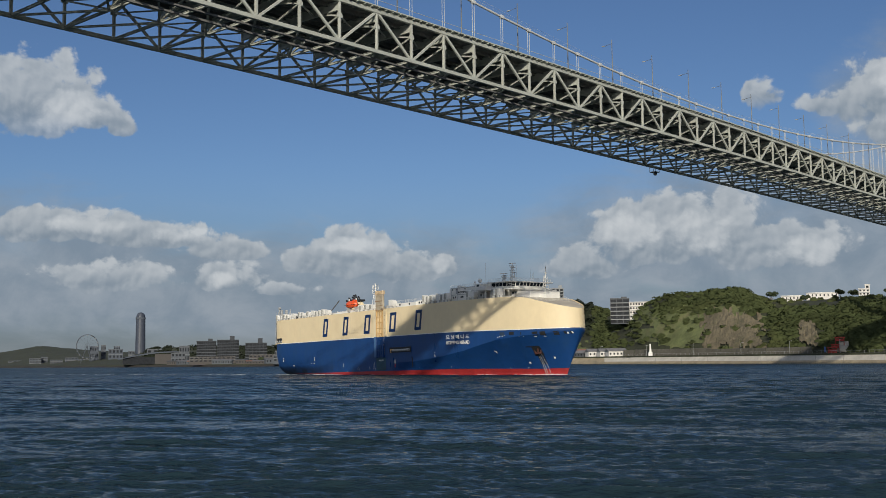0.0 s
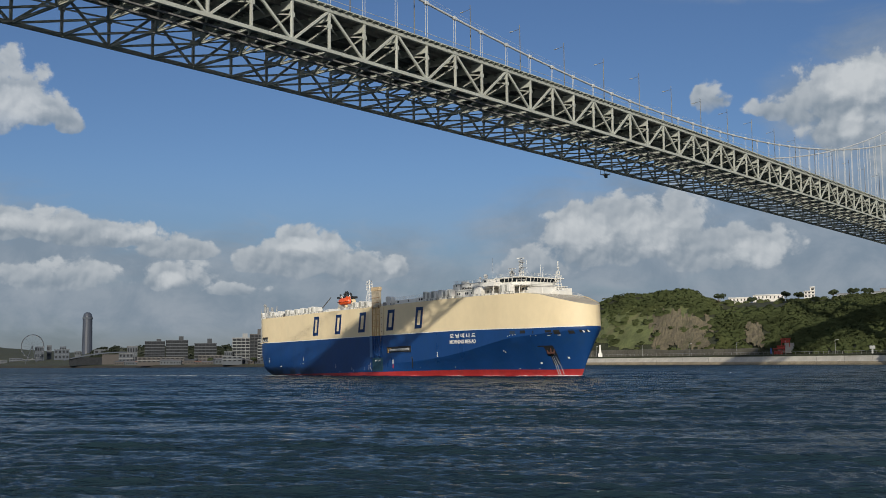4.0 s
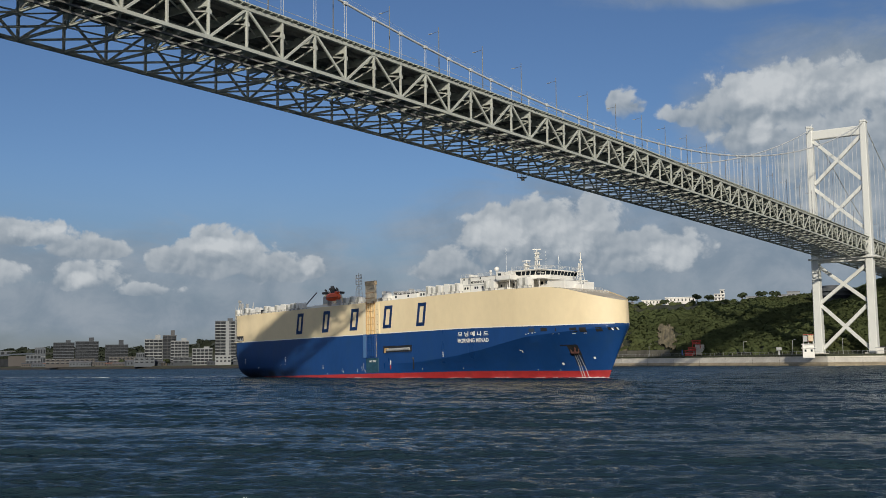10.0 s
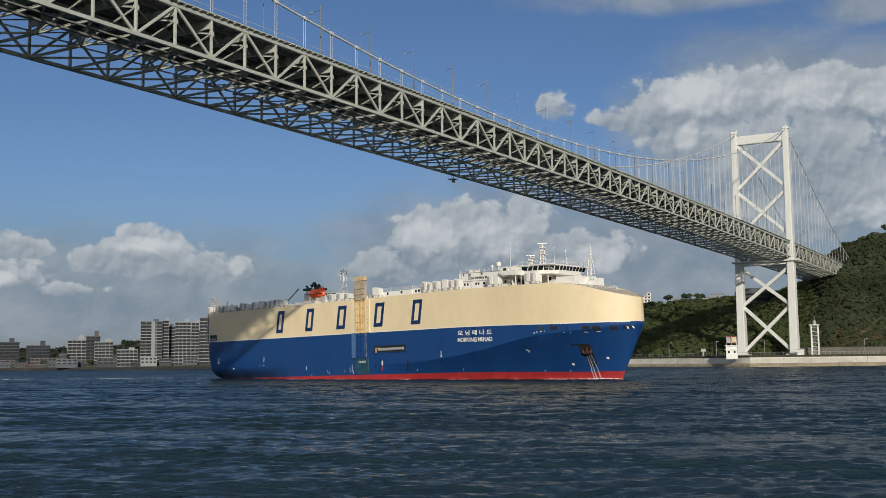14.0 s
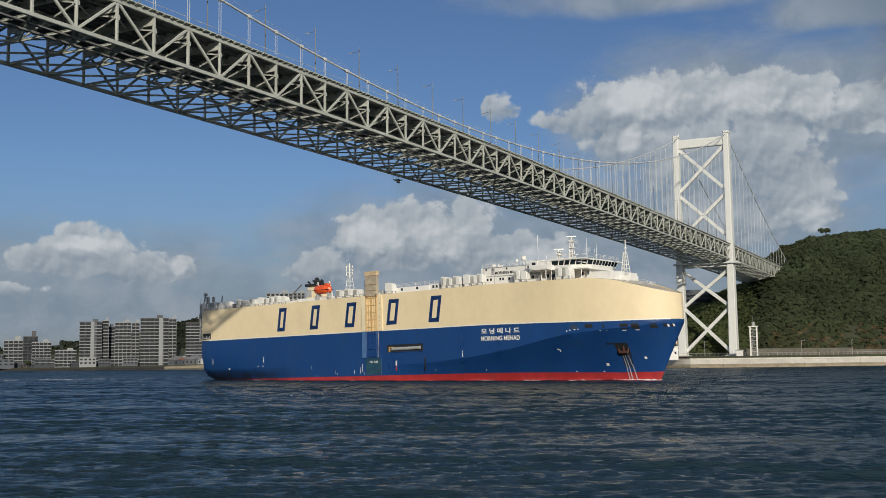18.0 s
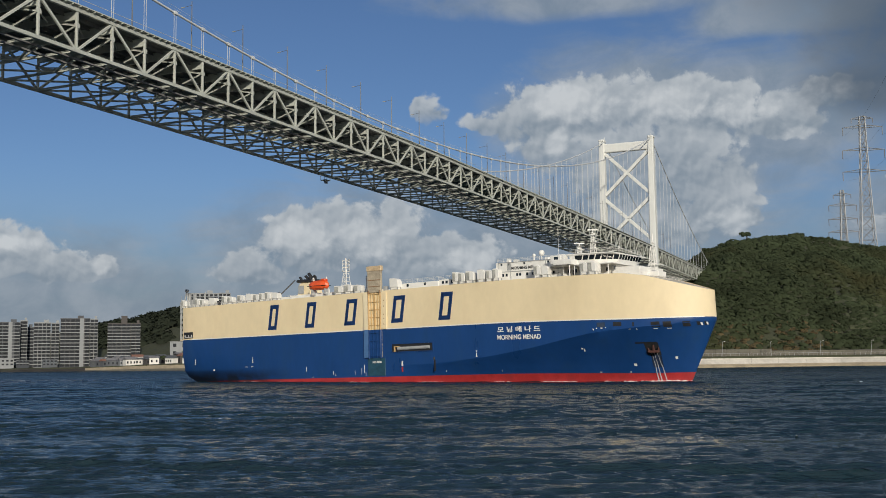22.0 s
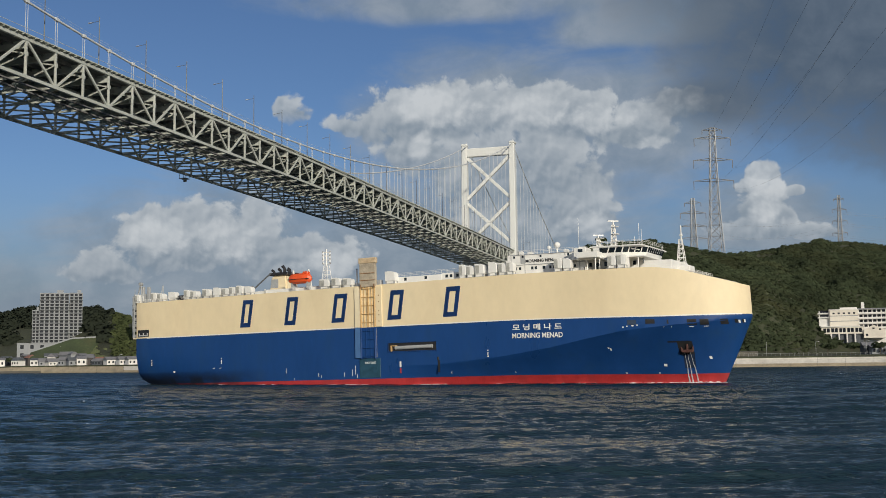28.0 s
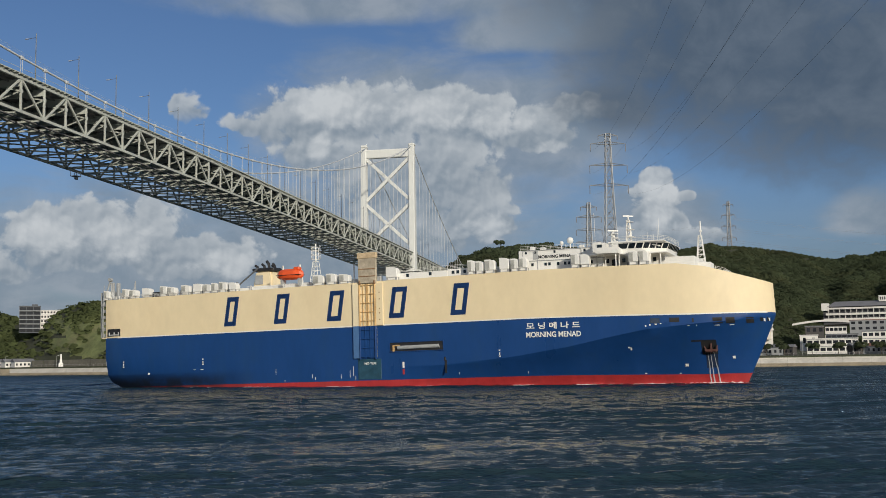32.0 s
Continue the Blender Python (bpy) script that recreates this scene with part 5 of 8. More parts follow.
    part("boat_deck", box_bm(20.0, 23.0, 0.35, (151.5, 0, 28.55), 0.08), M_WHITE, ship)
    for s in (146.5, 149.8, 153.1, 156.4, 159.7):
        for y in (-11.1, 11.1):
            part("deck_post", rod_bm((s, y, deck(s) - 0.1), (s, y, 28.5), 0.13), M_WHITE, ship)
    vs = bmesh.new()
    tri = [vs.verts.new((s, y, z)) for y in (-11.3, -11.15) for s, z in ((150.4, 28.5), (155.2, 25.9), (157.5, 25.9), (157.5, 28.5))]
    for q in ((0, 1, 2, 3), (7, 6, 5, 4), (0, 4, 5, 1), (1, 5, 6, 2), (2, 6, 7, 3), (3, 7, 4, 0)):
        vs.faces.new([tri[i] for i in q])
    part("wind_screen", vs, M_WHITE, ship, "sloping white side screen")
    part("dark_doorway", box_bm(0.9, 0.08, 1.9, (147.5, -7.03, 26.7)), M_BLACK, ship)
    for s in (144.8, 152.0, 154.0):
        part("deck_locker", box_bm(1.1, 0.8, 1.1, (s, -9.8, deck(s) + 0.5), 0.08), M_GREY, ship)
    for i in range(46):
        s = (3 + i * 2.71) if i < 30 else (90 + (i - 30) * 2.2)
        y = -11.2 + (i * 7.3) % 5.5
        h = 0.9 + 0.5 * ((i * 0.37) % 1)
        bm = rod_bm((s, y, deck(s) - 0.05), (s, y, deck(s) + h), 0.16, 6)
        rod_bm((s, y, deck(s) + h), (s, y, deck(s) + h + 0.25), 0.38, 8, bm, 0.2)
        part("mushroom_vent", bm, M_WHITE, ship)
    for s, y, w in ((16.8, -12.2, 2.2), (25.2, -11.8, 1.3), (86.6, -11.8, 1.2), (58.0, -8.4, 3.5), (63.5, -8.8, 2.6)):
        part("winch", box_bm(w, 1.3, 1.5, (s, y, deck(s) + 0.75), 0.15), M_BLACK if s < 20 else M_GREY, ship)
    part("vent_pipe", rod_bm((79.3, -11.9, deck(79)), (79.3, -11.9, deck(79) + 5.0), 0.22), M_WHITE, ship)
    part("vent_pipe", rod_bm((81.4, -11.0, deck(80)), (81.4, -11.0, deck(80) + 4.4), 0.18), M_WHITE, ship)
    part("handling_post", rod_bm((8.0, -12.0, deck(8)), (8.4, -11.0, deck(8) + 5.2), 0.14), M_GREY, ship)
    part("handling_post", rod_bm((9.4, -12.0, deck(8)), (8.4, -11.0, deck(8) + 5.2), 0.14), M_GREY, ship)
    part("accommodation", box_bm(8.0, 15.0, 2.4, (163.0, 0, deck(162) + 0.9), 0.08), M_WHITE, ship)
    fit_text("name_board", "MORNING MENAD", 129.2, 138.3, 28.55, 29.35, M_BLACK, ship, -9.56, "dark painted ship name")
    for s in (126.4, 127.6, 131.0, 132.0, 134.2, 136.0, 137.0, 139.4, 140.6, 142.6):
        part("cabin_window", box_bm(0.6, 0.1, 0.75, (s, -9.53, 27.1)), M_GLASS, ship)
    for s in (126.0, 128.4, 133.4, 141.0, 143.5):
        part("cabin_window", box_bm(0.5, 0.1, 0.6, (s, -9.53, 30.1)), M_GLASS, ship)
    for s in (146.0, 148.0, 150.0, 157.5):
        part("cabin_window", box_bm(0.8, 0.1, 1.0, (s, -7.03, 27.3)), M_GLASS, ship)
    for y in (-8, -5.5, -2, 1, 4.5, 8):
        part("cabin_window", box_bm(0.1, 0.8, 0.9, (160.03, y, 27.4)), M_GLASS, ship)
    wz = 28.9
    bm = bmesh.new()
    o = [(148.0, 10.0), (155.0, 10.0), (160.3, 6.5), (160.3, -6.5), (155.0, -10.0), (148.0, -10.0)]
    lo = [bm.verts.new((s, y, wz)) for s, y in o]
    mid = [bm.verts.new((s + (0.35 if s > 150 else 0), y * 1.02, wz + 1.0)) for s, y in o]
    hi = [bm.verts.new((s + (0.9 if s > 150 else 0), y * 1.05, wz + 2.3)) for s, y in o]
    for a, b in ((lo, mid), (mid, hi)):
        for i in range(6):
            bm.faces.new((a[i], b[i], b[(i + 1) % 6], a[(i + 1) % 6]))
    bm.faces.new(hi)
    bmesh.ops.recalc_face_normals(bm, faces=bm.faces)
    part("wheelhouse", bm, M_WHITE, ship, "white wheelhouse with raked windows")
    # raked panes round the wheelhouse
    edges = [((149.5, -10.0), (155.0, -10.0), 3), ((155.0, -10.0), (160.3, -6.5), 4), ((160.3, -6.5), (160.3, 6.5), 8), ((160.3, 6.5), (155.0, 10.0), 4)]
    for (s0, y0), (s1, y1), n in edges:
        for i in range(n):
            bm = bmesh.new()
            q = []
            for u, k in (((i + 0.09) / n, -0.05), ((i + 0.91) / n, -0.05), ((i + 0.91) / n, 0.9), ((i + 0.09) / n, 0.9)):
                s, y = s0 + (s1 - s0) * u, y0 + (y1 - y0) * u
                rake = 0.35 + 0.55 * k
                f = 1.02 + 0.03 * k
                d = Vector((y1 - y0, -(s1 - s0), 0)).normalized() * (-0.06)
                q.append(bm.verts.new((s + (rake if s > 149.9 else 0.0) - d.x, y * f - (0.07 if y < -9.9 else 0) + (0.07 if y > 9.9 else 0) - d.y * 0, wz + 1.0 + 1.3 * k)))
            bm.faces.new(q)
            bmesh.ops.solidify(bm, geom=list(bm.faces), thickness=0.05)
            part("wheelhouse_pane", bm, M_GLASS, ship)
    part("wheelhouse_roof", box_bm(13.6, 21.4, 0.35, (153.9, 0, wz + 2.5), 0.1), M_WHITE, ship)
    for y in (-1, 1):
        part("bridge_wing", box_bm(5.5, 4.2, 0.3, (147.5, y * 11.8, 28.7), 0.06), M_WHITE, ship)
        part("wing_bulwark", box_bm(5.5, 0.15, 1.2, (147.5, y * 13.85, 29.4)), M_WHITE, ship)
        part("wing_bulwark", box_bm(0.15, 4.2, 1.2, (150.2, y * 11.8, 29.4)), M_WHITE, ship)
        part("wing_cab", box_bm(3.2, 4.0, 2.3, (145.6, y * 11.8, 30.0), 0.1), M_WHITE, ship)
        part("wing_window", box_bm(1.2, 0.1, 0.9, (145.8, y * 13.85, 30.3)), M_GLASS, ship)
        part("wing_post", rod_bm((149.5, y * 13.4, deck(150)), (149.5, y * 13.4, 28.6), 0.15), M_WHITE, ship)
    railing(ship, [(148, -10.5, wz + 2.7), (159.5, -10.5, wz + 2.7), (161, -6.5, wz + 2.7), (161, 6.5, wz + 2.7), (159.5, 10.5, wz + 2.7)])
    railing(ship, [(124.5, -9.3, za + 5.4), (146, -9.3, za + 5.4)])
    for s, y, r, h in ((134.0, -5.0, 0.5, 2.0), (136.0, -4.2, 0.85, 2.6)):
        bm = rod_bm((s, y, za + 5.3), (s, y, za + 5.3 + h - r), 0.15)
        bmesh.ops.create_uvsphere(bm, u_segments=12, v_segments=8, radius=r, matrix=Matrix.Translation((s, y, za + 5.3 + h)))
        part("radar_dome", bm, M_WHITE, ship)
    for s, y, w0, z1 in ((150.0, 0.0, 1.4, 39.0), (146.2, -1.0, 1.0, 35.4)):
        lattice_mast(ship, "radar_mast", s, y, wz + 2.5, z1 - 1.0, w0, 0.6, M_WHITE, 5, 0.13)
        bm = rod_bm((s, y, z1 - 1.2), (s, y, z1), 0.18)
        box_bm(2.8, 0.25, 0.3, (s, y, z1), 0.0, bm, 35)
        for q in (0.3, 0.55, 0.8):
            box_bm(1.6, 2.4 - q, 0.12, (s + 0.5, y, wz + 2.5 + (z1 - wz - 2.5) * q), 0.0, bm)
            rod_bm((s, y - 1.6, wz + 3.2 + (z1 - wz - 2.5) * q), (s, y + 1.6, wz + 3.2 + (z1 - wz - 2.5) * q), 0.06, 4, bm)
        box_bm(0.3, 2.6, 0.3, (s, y, z1 - 1.4), 0.0, bm)
        part("radar_scanner", bm, M_WHITE, ship)
    for s, y, h in ((156.5, 3, 5.5), (158.6, -6, 6.0), (143.2, -7.5, 8.0), (153, 8, 4.5), (155, 5.5, 3.5)):
        part("whip_aerial", rod_bm((s, y, wz + 2.4), (s, y, wz + 2.4 + h), 0.05, 4), M_WHITE, ship)
    for s, y, h, w in ((143.6, -6.0, 1.4, 1.6), (139.8, -7.6, 0.8, 1.2), (130.0, -8.0, 0.7, 1.4), (127.0, -7.0, 1.1, 1.0)):
        part("roof_box", box_bm(w, 1.2, h, (s, y, za + 5.4 + h / 2), 0.08), M_WHITE, ship)
    for s in (125.2, 129.0, 140.2, 144.0):
        part("wall_pipe", rod_bm((s, -9.6, za), (s, -9.6, za + 5.3), 0.08, 5), M_GREY, ship)
    for s0, s1, z in ((125, 146, za + 2.75), (125, 146, za + 5.35)):
        part("deck_edge", box_bm(s1 - s0, 0.18, 0.16, ((s0 + s1) / 2, -9.58, z)), M_GREY, ship)
    part("side_door", box_bm(1.0, 0.08, 2.0, (128.3, -9.54, 29.4)), M_GREY, ship)
    railing(ship, [(144.5, -13.7, 30.0), (150.2, -13.7, 30.0)], 0.9)
    railing(ship, [(142.0, -11.4, 28.75), (144.4, -11.4, 28.75)], 1.0)
    # fore deck
    fz = deck(166.5)
    part("mast_house", box_bm(5.6, 5.0, 1.5, (167.2, 0, fz + 0.6), 0.15), M_WHITE, ship)
    lattice_mast(ship, "fore_mast", 167.4, 0, fz + 1.2, 33.2, 2.0, 0.7, M_WHITE, 6, 0.11)
    part("mast_pole", rod_bm((167.6, 0, 33.0), (167.6, 0, 36.7), 0.16), M_WHITE, ship)
    part("mast_light", box_bm(0.7, 0.7, 0.5, (167.6, 0, 34.3), 0.1), M_WHITE, ship)
    railing(ship, [(161.5, -11.0, deck(161.5)), (168, -9.0, deck(168)), (173.5, -6.0, deck(173.5))])
    railing(ship, [(161.5, 11.0, deck(161.5)), (168, 9.0, deck(168)), (173.5, 6.0, deck(173.5)), (173.5, -6.0, deck(173.5))])
    # foam along the waterline
    m_foam = mat("sea_foam", (0.75, 0.78, 0.78), 0.8, var=0.2, scale=1.5, bump=0.1, bump_scale=3.0)
    rnd = random.Random(8)
    for s0, s1, w, hgt in ((163, 177.6, 1.6, 0.55), (150, 164, 1.0, 0.3), (134, 147, 0.7, 0.22), (118, 128, 0.55, 0.2), (96, 108, 0.5, 0.16), (70, 84, 0.45, 0.14), (44, 56, 0.4, 0.14), (26, 36, 0.4, 0.12)):
        bm = bmesh.new()
        n = int((s1 - s0) * 3)
        rows = []
        for i in range(n + 1):
            s = s0 + (s1 - s0) * i / n
            wl = -0.41 - 0.017 * s
            k = (0.25 + 0.75 * abs(noise.noise(Vector((s * 0.9, 1.3, s0))))) * math.sin(math.pi * i / n) ** 0.5
            y = hull_y(min(s, stem_s(wl) - 0.05), wl)
            rows.append([bm.verts.new((s, y + 0.15, wl + hgt * k * 1.6)), bm.verts.new((s, y - 0.3 - w * k * 0.3, wl + hgt * k)), bm.verts.new((s + 0.1, y - 0.35 - w * k, wl + 0.1 * k)), bm.verts.new((s, y - 0.4 - w * k * 1.3, wl - 0.3))])
        for a, b in zip(rows[:-1], rows[1:]):
            for k in range(3):
                bm.faces.new((a[k], a[k + 1], b[k + 1], b[k]))
        bmesh.ops.recalc_face_normals(bm, faces=bm.faces)
        part("bow_foam" if s0 > 140 else "side_foam", bm, m_foam, ship)


make_fittings(SHIP)


def lower_forebody(ship):
    """The fore body's lines droop gently: its decks and plating lie up to three quarters of a metre lower."""
    def droop(s):
        return 0.75 * min(max((s - 126) / 40, 0.0), 1.0) ** 1.3

    for ob in ship.children:
        x = ob.matrix_basis.translation.x
        if x:
            ob.matrix_basis.translation.z -= droop(x)
        elif "foam" in ob.name:
            for v in ob.data.vertices:
                v.co.y -= 0.25 * min(max((v.co.x - 126) / 40, 0.0), 1.0)
        else:
            for v in ob.data.vertices:
                v.co.z -= droop(v.co.x)


lower_forebody(SHIP)


# ---- across the strait: buildings ----
def at_el(el, d):
    return 5.5 + d * math.tan(radians(el))


def frame_at(az, d, z):
    """Pose with x along the facade, y away from the near shore."""
    p = polar(az, d, z)
    return (p.x, p.y, p.z), -az


U_BOX = {}


def ubox(material):
    if material.name not in U_BOX:
        bm = box_bm(1, 1, 1)
        me = bpy.data.meshes.new("block_" + material.name)
        bm.to_mesh(me)
        bm.free()
        me.materials.append(material)
        U_BOX[material.name] = me
    return U_BOX[material.name]


def block(name, material, parent, x0, x1, y0, y1, z0, z1, label=""):
    ob = new(name, ubox(material))
    ob.parent = parent
    ob.matrix_basis = Matrix.Translation(((x0 + x1) / 2, (y0 + y1) / 2, (z0 + z1) / 2)) @ Matrix.Diagonal((x1 - x0, y1 - y0, z1 - z0, 1))
    if label:
        ob["label"] = label
    return ob


# town greys and browns carry cloud shade and blue haze in the colour
M_PALE = mat("pale_render", (0.25, 0.262, 0.272), 0.8, var=0.06, scale=0.08, coords="World", stain=(0.4, 0.37, 0.33), stain_amt=0.3, stretch=(1, 1, 0.3))
M_WALLW = mat("white_render", (0.70, 0.68, 0.64), 0.8, var=0.05, scale=0.08, coords="World", stain=(0.45, 0.42, 0.38), stain_amt=0.25, stretch=(1, 1, 0.3))
M_CREAMW = mat("cream_hotel_wall", (0.68, 0.63, 0.54), 0.8, var=0.06, scale=0.08, coords="World", stain=(0.4, 0.35, 0.28), stain_amt=0.35)
M_GREYW = mat("grey_render", (0.082, 0.090, 0.102), 0.8, var=0.08, scale=0.08, coords="World", stain=(0.22, 0.21, 0.2), stain_amt=0.4)
M_BROWN = mat("brown_tile_wall", (0.072, 0.066, 0.064), 0.8, var=0.08, scale=0.08, coords="World")
M_DARKW = mat("dark_wall", (0.075, 0.075, 0.08), 0.8, var=0.1, scale=0.08, coords="World")
M_BAY = mat("shaded_bay_glass", (0.02, 0.023, 0.028), 0.45, var=0.3, scale=0.3, coords="World", rand=0.4, spec=0.08)
M_TILE = mat("grey_roof_tiles", (0.16, 0.16, 0.17), 0.7, var=0.15, scale=0.3, coords="World")
M_BRICK = mat("red_brown_roof", (0.22, 0.11, 0.08), 0.8, var=0.15, scale=0.3, coords="World")
M_REDORANGE = mat("vermilion_paint", (0.42, 0.05, 0.03), 0.5, var=0.12, scale=0.5, coords="World")
# far town colours, darkened for cloud shade and blued for haze
M_HAZE = mat("hazed_grey_wall", (0.078, 0.092, 0.116), 0.9, var=0.06, scale=0.03, coords="World")
M_TOWNP = mat("shaded_town_wall", (0.085, 0.097, 0.115), 0.85, var=0.08, scale=0.06, coords="World", stain=(0.15, 0.14, 0.13), stain_amt=0.4)
M_TOWNG = mat("dark_shaded_town_wall", (0.046, 0.052, 0.062), 0.85, var=0.08, scale=0.06, coords="World")
M_SLAB = mat("pale_balcony_concrete", (0.25, 0.262, 0.272), 0.85, var=0.08, scale=0.1, coords="World", stain=(0.2, 0.2, 0.19), stain_amt=0.35)
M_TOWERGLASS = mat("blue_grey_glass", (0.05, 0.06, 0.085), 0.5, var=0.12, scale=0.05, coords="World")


def flats(label, az0, az1, el_top, d, floors, bays, wall, z0=None, depth=14.0, core=None, core_h=3.0, slab=None, balcony=1.3, el_base=None, side=True, fill=0.9):
    """Block of flats: body, a balcony slab and parapet on every floor, a glazed bay per flat."""
    az = (az0 + az1) / 2
    w = d * radians(az1 - az0)
    z0 = (quay_z(az) + 0.5 if el_base is None else at_el(el_base, d)) if z0 is None else z0
    h = at_el(el_top, d) - z0
    at, turn = frame_at(az, d, z0)
    b = thing("apartment_building", label, "building", at, turn, "shoreline flats")
    slab = slab or M_SLAB
    block("wall", wall, b, -w / 2, w / 2, 0, depth, 0, h)
    fh = h / floors
    for k in range(floors):
        z = k * fh
        if k:
            block("balcony", slab, b, -w / 2 - 0.1, w / 2 + 0.1, -balcony, 0.02, z - 0.12, z + 0.62 * min(fh / 3, 1))
        for i in range(bays):
            x0 = -w / 2 + w * (i + 0.5 - fill / 2) / bays
            x1 = -w / 2 + w * (i + 0.5 + fill / 2) / bays
            if core and core[0] * w - w / 2 < (x0 + x1) / 2 < core[1] * w - w / 2:
                continue
            block("window", M_BAY, b, x0, x1, -0.06, 0.1, z + fh * 0.22, z + fh * 0.93)
        if side:
            for j in range(3):
                y = depth * (j + 0.5) / 3
                block("window", M_BAY, b, w / 2 - 0.1, w / 2 + 0.06, y - 1.1, y + 1.1, z + fh * 0.35, z + fh * 0.85)
    if core:
        x0, x1 = core[0] * w - w / 2, core[1] * w - w / 2
        block("stair_core", M_SLAB, b, x0, x1, -balcony - 0.4, 1.0, 0, h + 0.8)
    block("roof_parapet", wall, b, -w / 2 - 0.2, w / 2 + 0.2, -0.3, depth + 0.2, h, h + 0.9)
    block("lift_house", wall, b, w * 0.08, w * 0.08 + min(6, w * 0.3), depth * 0.3, depth * 0.7, h + 0.9, h + 0.9 + core_h)
    return b


def windows_block(label, az0, az1, el0, el1, d, floors, cols, wall, depth=12.0, roof=None, name="building", win=0.55):
    az = (az0 + az1) / 2
    w = d * radians(az1 - az0)
    z0, z1 = at_el(el0, d), at_el(el1, d)
    h = z1 - z0
    at, turn = frame_at(az, d, z0)
    b = thing(name, label, "building", at, turn)
    block("wall", wall, b, -w / 2, w / 2, 0, depth, -3, h)
    fh = h / floors
    for k in range(floors):
        for i in range(cols):
            x = -w / 2 + w * (i + 0.5) / cols
            block("window", M_BAY, b, x - w / cols * win / 2, x + w / cols * win / 2, -0.05, 0.1, (k + 0.35) * fh, (k + 0.8) * fh)
        block("floor_band", M_PALE, b, -w / 2 - 0.1, w / 2 + 0.1, -0.25, 0.05, (k + 1) * fh - 0.25, (k + 1) * fh + 0.1)
    block("roof", roof or wall, b, -w / 2 - 0.4, w / 2 + 0.4, -0.4, depth + 0.4, h, h + 0.5)
    return b


def gabled_house(az, d, w, dep, h, rh, wall, roof, turn=0.0, label="small house with a pitched tiled roof by the shore"):
    z = ground_height(az, d)
    at, tr = frame_at(az, d, z)
    b = thing("house", label, "house", at, tr + turn, "houses by the shore")
    block("wall", wall, b, -w / 2, w / 2, -dep / 2, dep / 2, -2, h)
    bm = bmesh.new()
    o = 0.6
    v = [bm.verts.new(p) for p in ((-w / 2 - o, -dep / 2 - o, h), (w / 2 + o, -dep / 2 - o, h), (w / 2 + o, dep / 2 + o, h), (-w / 2 - o, dep / 2 + o, h), (-w / 2 - o, 0, h + rh), (w / 2 + o, 0, h + rh))]
    for q in ((0, 1, 5, 4), (2, 3, 4, 5), (0, 4, 3), (1, 2, 5), (3, 2, 1, 0)):
        bm.faces.new([v[i] for i in q])
    part("roof", bm, roof, b)
    n = max(2, int(w / 3))
    for i in range(n):
        x = -w / 2 + w * (i + 0.5) / n
        block("window", M_BAY, b, x - 0.7, x + 0.7, -dep / 2 - 0.06, -dep / 2 + 0.05, h * 0.3, h * 0.7)
    return b


def banded_hotel(az0, az1, el0, el1, d):
    """Long hotel on the slope: dark recessed galleries between white slabs under a low dark roof."""
    w = d * radians(az1 - az0)
    z0 = at_el(el0, d)
    h = at_el(el1, d) - z0
    at, turn = frame_at((az0 + az1) / 2, d, z0)
    b = thing("hillside_hotel", "long white-banded hotel with dark galleries and a low dark roof", "building", at, turn)
    block("wall", M_DARKW, b, -w / 2, w / 2, 0, 16, -4, h * 0.78)
    for k, (p, q) in enumerate(((-0.12, 0.06), (0.26, 0.38), (0.62, 0.72))):
        block("gallery_slab", M_WALLW, b, -w / 2 + 2.0 * k, w / 2, -2.0, 0.2, h * p, h * q)
    n = int(w / 4.2)
    for k in range(2):
        for i in range(n):
            x = -w / 2 + w * (i + 0.5) / n
            block("window", M_BAY, b, x - 1.3, x + 1.3, -0.08, 0.1, h * (0.12 + 0.34 * k), h * (0.25 + 0.34 * k))
            block("gallery_post", M_WALLW, b, x + 1.8, x + 2.1, -1.9, -1.6, h * (0.06 + 0.32 * k), h * (0.28 + 0.34 * k))
    block("end_wall", M_WALLW, b, -w / 2 - 1.2, -w / 2 + 4.5, -2.2, 14, h * 0.55, h)
    bm = bmesh.new()
    o = [(-w / 2 + 3, -3.0, h * 0.78), (w / 2 + 2, -3.0, h * 0.78), (w / 2 + 2, 19, h * 0.78), (-w / 2 + 3, 19, h * 0.78), (-w / 2 + 9, 8, h * 1.12), (w / 2, 8, h * 1.12)]
    v = [bm.verts.new(p) for p in o]
    for q in ((0, 1, 5, 4), (2, 3, 4, 5), (0, 4, 3), (1, 2, 5), (3, 2, 1, 0)):
        bm.faces.new([v[i] for i in q])
    part("roof", bm, M_TILE, b)
    x = d * radians(10.75 - (az0 + az1) / 2)
    block("roof_sign", M_WALLW, b, x - 2.6, x + 5, 4, 6, h * 1.05, h * 1.42, "white roof box with unreadable dark bars")
    for i in range(4):
        block("sign_bar", M_DARKW, b, x - 1.8 + i * 1.6, x - 0.8 + i * 1.6, 3.9, 4.02, h * 1.15, h * 1.33)


